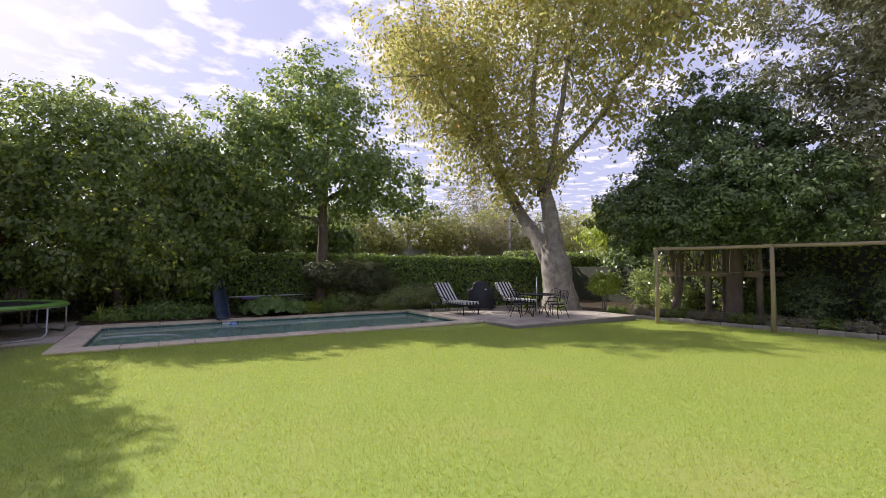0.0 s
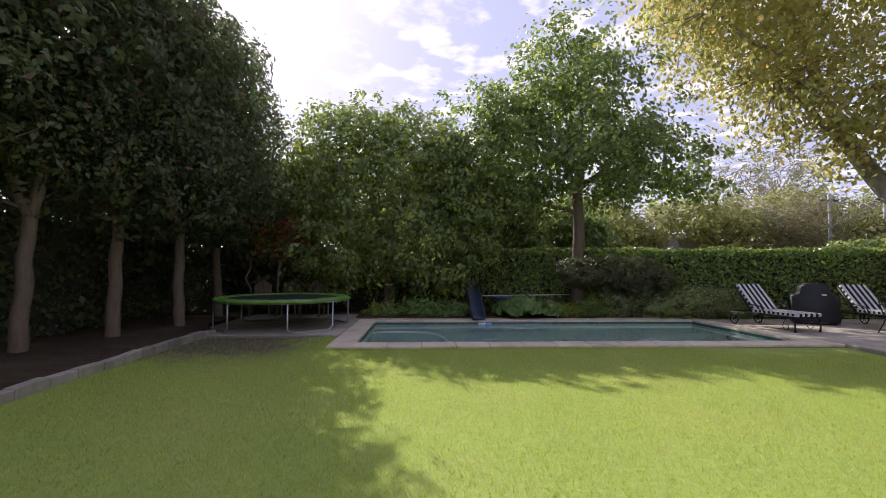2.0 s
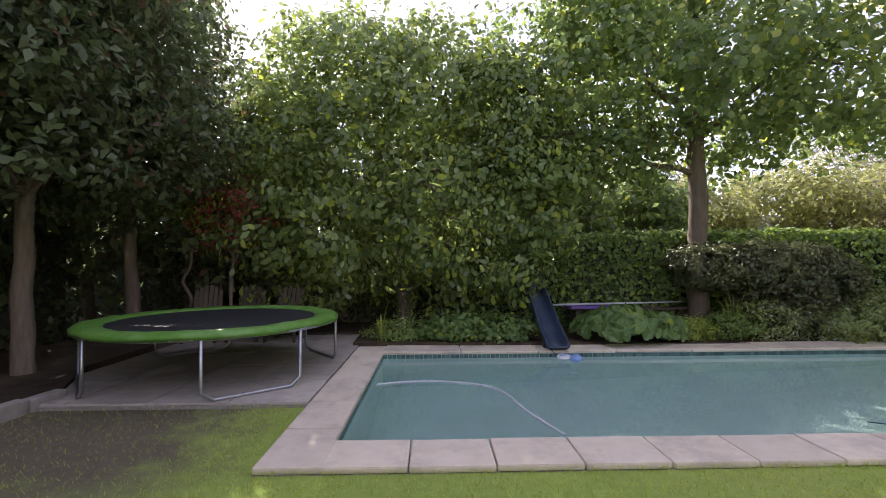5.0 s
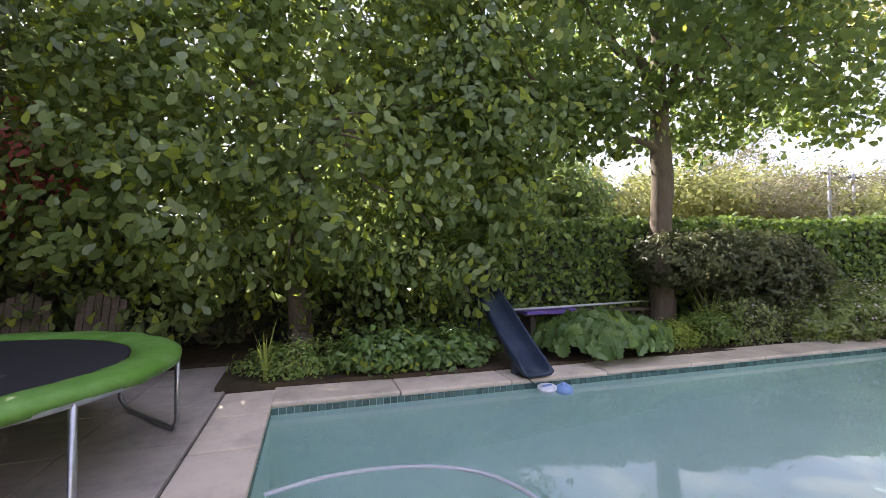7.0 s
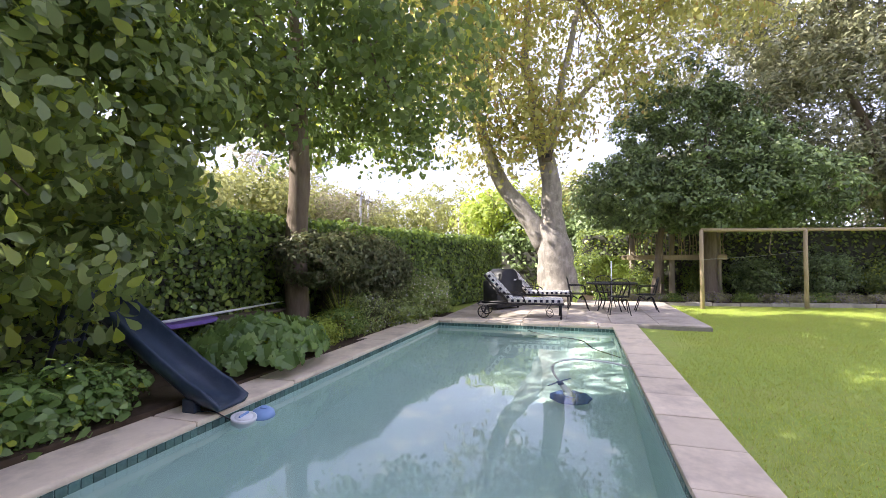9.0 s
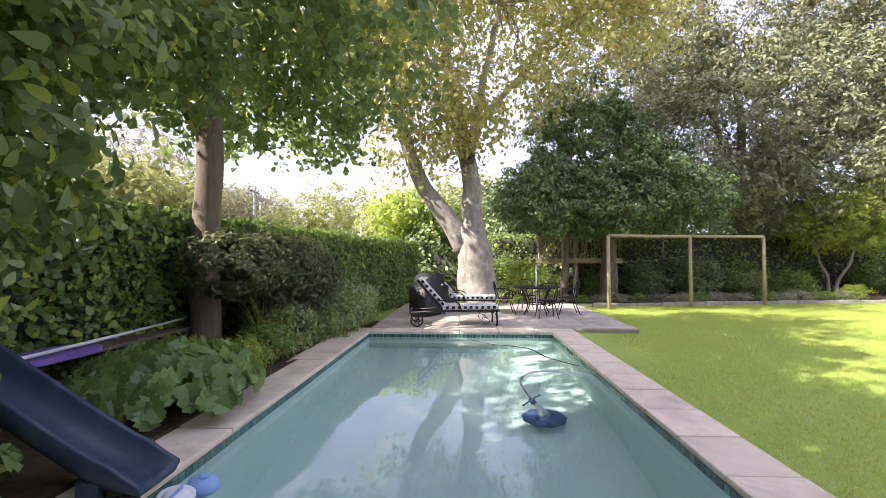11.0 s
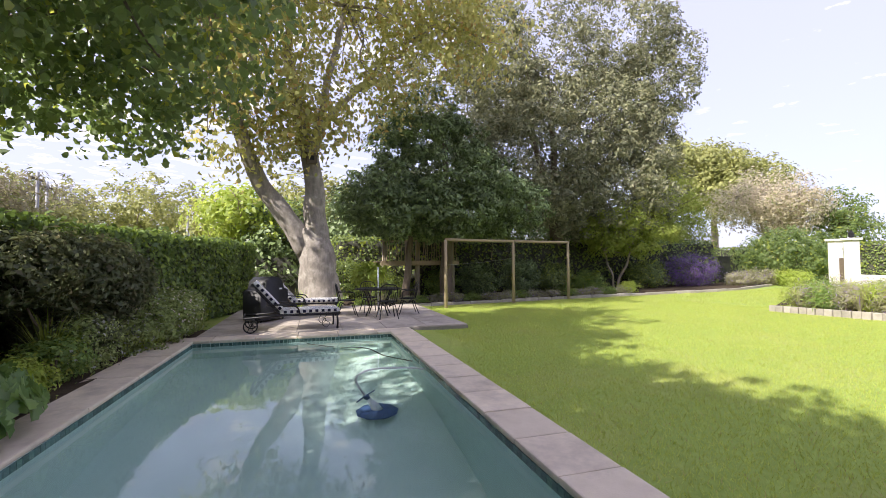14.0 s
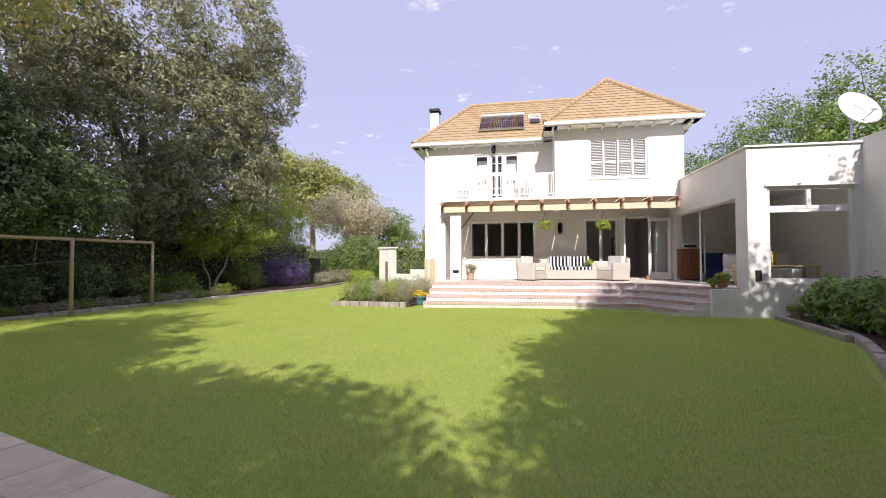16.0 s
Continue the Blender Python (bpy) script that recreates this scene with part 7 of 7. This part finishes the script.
soil_bed("bed_wing", [(-5.1, -1.9), (-5.35, -0.6), (-5.55, 1.0), (-5.6, 1.4), (-8, 1.4), (-8, -3.2)], 0.075, "planted bed below the wing window")
for x, y, r, h in ((-5.95, -1.1, 0.55, 0.95), (-6.3, -0.2, 0.7, 0.95), (-6.5, 0.7, 0.7, 1.0), (-6.6, -1.6, 0.5, 0.9)):
    shrub("leafy_shrub", x, y, "dense dark green shrub below the wing window", [(0, 0, h * 0.5, r, r, h * 0.52)], 190, 24, 0.2, 0.11, L_BROAD, 4, shell=0.4, up=0.6, group="shrubs below the wing window", low=0.0)


def gate():
    t = thing("garden_gate", pose(10.3, -9.7, 0.1, 0, 0, -20), "white gate pillars with low wall and wooden gate", "gate")
    for x, h in ((0.0, 2.1), (0.75, 2.1)):
        part("pillar", boxed(x - 0.17, x + 0.17, -0.17, 0.17, 0, h, bevel=0.01), M_WHITE, t)
        part("cap", boxed(x - 0.24, x + 0.24, -0.24, 0.24, h, h + 0.09, bevel=0.02), M_WHITE, t)
    part("low_wall", boxed(-1.6, -0.17, -0.1, 0.1, 0, 0.75, bevel=0.01), M_WHITE, t)
    part("low_wall", boxed(-3.2, -1.6, -0.1, 0.1, 0, 1.0, bevel=0.01), M_WHITE, t)
    for k in range(6): part("gate_board", boxed(0.19 + 0.065 * k, 0.245 + 0.065 * k, -0.02, 0.02, 0.1, 1.4), M_OLDWOOD, t)
    part("lamp", lathe(bmesh.new(), [(0.05, 0), (0.09, 0.05), (0.09, 0.2), (0.03, 0.3)], 8, pose(0, 0, 2.19)), M_IRON, t)
    a = thing("garden_arch", pose(8.4, -12.0, 0.1, 0, 0, -20), "small red-brown timber arbour beyond the gate", "arbour")
    for x in (0, 1.2): part("post", boxed(x - 0.06, x + 0.06, -0.06, 0.06, 0, 2.3), M_CABINET, a)
    part("beam", boxed(-0.2, 1.4, -0.08, 0.08, 2.3, 2.46, bevel=0.01), M_CABINET, a)
    shrub("climbing_shrub", 8.6, -11.8, "bright climbing plant on the timber arbour", [(0, 0, 2.2, 0.9, 0.7, 0.5), (0.3, 0, 1.2, 0.5, 0.5, 0.9)], 150, 22, 0.25, 0.13, L_YELLOW, 3, up=0.5)


gate()

# ---- stones: kerbs, coping, tiles, paving ----
def kerb(pts, group, label):
    path = smooth_path([(x, y, ground_z(x, y)) for x, y in pts], 8)
    t = thing("kerb", Matrix(), label, "kerb", kind="structure")
    acc, last = 0.0, path[0]
    for a, b in zip(path, path[1:]):
        acc += (b - a).length
        if acc > 0.42:
            d = b - last
            m = Matrix.Translation((last + b) / 2) @ Matrix.Rotation(math.atan2(d.y, d.x), 4, "Z")
            L = d.length / 2 - 0.008
            ob = part("stone", boxed(-L, L, -0.07, 0.07, -0.1, 0.10 + random.uniform(-.015, .015), bevel=0.02), M_KERB, t)
            ob.matrix_basis = m
            acc, last = 0.0, b


kerb([(-5.75, -1.2), (-5.5, 1.5), (-4.72, 4.8), (-4.74, 6.5), (-4.72, 7.5), (-4.84, 8.6), (-4.86, 9.8), (-4.74, 10.95)], "west", "row of rough stone edging along the west bed")
kerb([(14.45, 9.3), (14.5, 6.4), (14.55, 3), (14.55, -2), (14.35, -8), (16.2, -13.5)], "east", "low pale stone edging along the east bed")
kerb([(-5.05, -1.95), (-5.3, -0.6), (-5.5, 1.0)], "wing", "curved pale stone edging of the wing bed")


def slab_mesh(lx, ly, h=0.06, bevel=0.012, name="slab"):
    bm = boxed(-lx / 2, lx / 2, -ly / 2, ly / 2, -h, 0, bevel=bevel)
    me = bpy.data.meshes.new(name); bm.to_mesh(me); bm.free()
    return me


def lay(parent, name, me, mat, x, y, z, r=0):
    if not me.materials: me.materials.append(mat)
    ob = new(name, me); ob.parent = parent
    ob.matrix_basis = pose(x, y, z + random.uniform(-.003, .003), random.uniform(-.15, .15), random.uniform(-.15, .15), r)
    return ob


x0, x1, y0, y1 = POOL
coping = thing("pool_coping", POOL_M.copy(), "pale stone coping slabs round the pool", "coping", kind="structure")
n = 14
L = (x1 - x0) / n
me = slab_mesh(L - 0.010, 0.5, 0.055, 0.018)
for k in range(n): lay(coping, "coping_slab", me, M_COPE, x0 + L * (k + 0.5), y0 - 0.235, 0.012)
n_long = 7
LN = (x1 - x0) / n_long
me_n = slab_mesh(LN - 0.007, 0.60, 0.055, 0.022)
for k in range(n_long):
    lay(coping, "coping_slab", me_n, M_COPE, x0 + LN * (k + 0.5), y1 + 0.285, 0.012)
m = 6
W = (y1 - y0 + 0.97) / m
me_w = slab_mesh(0.5, W - 0.010, 0.055, 0.018)
for k in range(m):
    lay(coping, "coping_slab", me_w, M_COPE, x0 - 0.235, y0 - 0.485 + W * (k + 0.5), 0.012)
    lay(coping, "coping_slab", me_w, M_COPE, x1 + 0.235, y0 - 0.485 + W * (k + 0.5), 0.012)
bm = bmesh.new()
for b in ((x0 - 0.48, x1 + 0.48, y0 - 0.48, y0 - 0.002), (x0 - 0.48, x1 + 0.48, y1 + 0.002, y1 + 0.68), (x0 - 0.48, x0 - 0.002, y0, y1), (x1 + 0.002, x1 + 0.48, y0, y1)):
    box(bm, b[0], b[1], b[2], b[3], -0.16, -0.046)
part("bedding", bm, M_JOINT, coping)

tiles = thing("waterline_tiles", POOL_M.copy(), "band of dark green glazed tiles at the waterline", "tiles", kind="structure")
bt = boxed(-0.0345, 0.0345, -0.006, 0.006, -0.036, 0.036, bevel=0.003)
tile_me = bpy.data.meshes.new("tile"); bt.to_mesh(tile_me); bt.free(); tile_me.materials.append(M_TILE)
def tile_run(ax, ay, bx, by, ox, oy):
    LL = math.hypot(bx - ax, by - ay); nn = int(LL / 0.0745)
    for k in range(nn):
        f = (k + 0.5) / nn
        ob = new("tile", tile_me); ob.parent = tiles
        ob.matrix_basis = pose(ax + (bx - ax) * f + ox, ay + (by - ay) * f + oy, -0.083, 0, 0, math.degrees(math.atan2(by - ay, bx - ax)))
tile_run(x0, y1, x1, y1, 0, -0.005); tile_run(x0, y0, x1, y0, 0, 0.005); tile_run(x1, y0, x1, y1, -0.005, 0); tile_run(x0, y0, x0, y1, 0.005, 0)

patio = thing("patio", POOL_M.copy(), "smooth pinkish-grey paved patio at the pool's end", "patio", kind="structure")
part("bedding", boxed(8.30, 13.82, 7.36, 13.0, -0.2, -0.012), M_JOINT, patio)
sm = slab_mesh(0.912, 0.928, 0.05, 0.008)
for i in range(6):
    for j in range(6):
        lay(patio, "paving_slab", sm, M_PAVE, 8.31 + 0.46 + 0.92 * i, 7.37 + 0.47 + 0.936 * j, 0.012)
wpatio = thing("side_patio", POOL_M.copy(), "shaded concrete-grey paving under the trampoline", "patio", kind="structure")
part("bedding", boxed(-5.3, -1.86, 10.27, 15.0, -0.2, -0.012), M_JOINT, wpatio)
sw = slab_mesh(0.85, 0.89, 0.05, 0.008)
for i in range(4):
    for j in range(5):
        lay(wpatio, "paving_slab", sw, M_PAVE, -5.30 + 0.43 + 0.86 * i, 10.29 + 0.45 + 0.90 * j, 0.010)

# ---- grass blades ----
def grass(name, rect, n, size, keep):
    x0, x1, y0, y1 = rect
    X = RNG.uniform(x0, x1, n); Y = RNG.uniform(y0, y1, n)
    q = keep(X, Y); X, Y = X[q], Y[q]
    Z = np.array([ground_z(a, b) + 0.012 * noise.noise((a * 0.5, b * 0.5, 0)) - 0.02 for a, b in zip(X, Y)])
    k = len(X)
    lean = RNG.normal(size=(k, 2)) * 0.55
    a = RNG.uniform(0, 6.283, k)
    hgt = size * RNG.uniform(0.5, 1.2, k); wd = 0.0042 * RNG.uniform(0.7, 1.4, k) * (size / 0.045)
    V = np.empty((k, 3, 3))
    V[:, 0] = np.c_[X + np.cos(a) * wd, Y + np.sin(a) * wd, Z]
    V[:, 1] = np.c_[X - np.cos(a) * wd, Y - np.sin(a) * wd, Z]
    V[:, 2] = np.c_[X + lean[:, 0] * hgt, Y + lean[:, 1] * hgt, Z + hgt]
    me = bpy.data.meshes.new(name)
    me.vertices.add(k * 3); me.loops.add(k * 3); me.polygons.add(k)
    me.vertices.foreach_set("co", V.astype(np.float32).ravel())
    me.loops.foreach_set("vertex_index", np.arange(k * 3, dtype=np.int32))
    me.polygons.foreach_set("loop_start", np.arange(0, k * 3, 3, dtype=np.int32))
    me.update(calc_edges=True)
    me.materials.append(L_LAWN)
    return tagged(new(name, me), "short mown bright green grass blades", "grass", kind="stuff")


def lawn_area(X, Y):
    ok = (X > np.interp(Y, [-1.5, 1.5, 4.8, 6.5, 8.7, 10], [-5.5, -5.3, -4.55, -4.6, -4.7, -4.7])) & (X < 14.4)
    px, py = (X - 7.73) - 0.0254 * (Y - 11.05) + 7.73, 0.0254 * (X - 7.73) + (Y - 11.05) + 11.05
    ok &= ~((px > -1.87) & (px < 8.31) & (py > 8.735)) & ~((px > 8.28) & (py > 7.35)) & ~((px < -1.84) & (py > 10.26))
    bare = np.clip((Y - 6.9) / 2.2, 0, 0.85) * np.clip((-1.9 - X) / 0.8, 0, 1)
    ok &= RNG.uniform(0, 1, len(X)) > bare
    du, dv = -(X - 4.02) * math.cos(HA) - (Y + 1.29) * math.sin(HA), (X - 4.02) * math.sin(HA) - (Y + 1.29) * math.cos(HA)
    ok &= ~((dv > -0.02) & (du > -0.05)) & ~((dv > -1.4) & (du > 6.3)) & ~((X > 4.5) & (X < 7.6) & (Y < -1.1) & (Y > -6))
    return ok


grass("grass", (-5.4, 14.5, -2.2, 10.6), 540000, 0.031, lawn_area)
grass("far_grass", (4.4, 14.5, -14, -2.2), 40000, 0.06, lawn_area)

# tiny white flowers in the mounded shrub
C, Dn = on_blobs([(8.55, 13.65, 0.5, 1.2, 0.8, 0.5)], 260, 0.98, 0.03)
quad_cloud("white_flowers", C, Dn + np.array([0, -0.3, 0.5]), np.full(len(C), 0.045), L_FLOWER_W, None, 0.9)
tagged(bpy.data.objects["white_flowers"], "scatter of tiny white flowers on the mounded shrub", "flowers", kind="stuff")
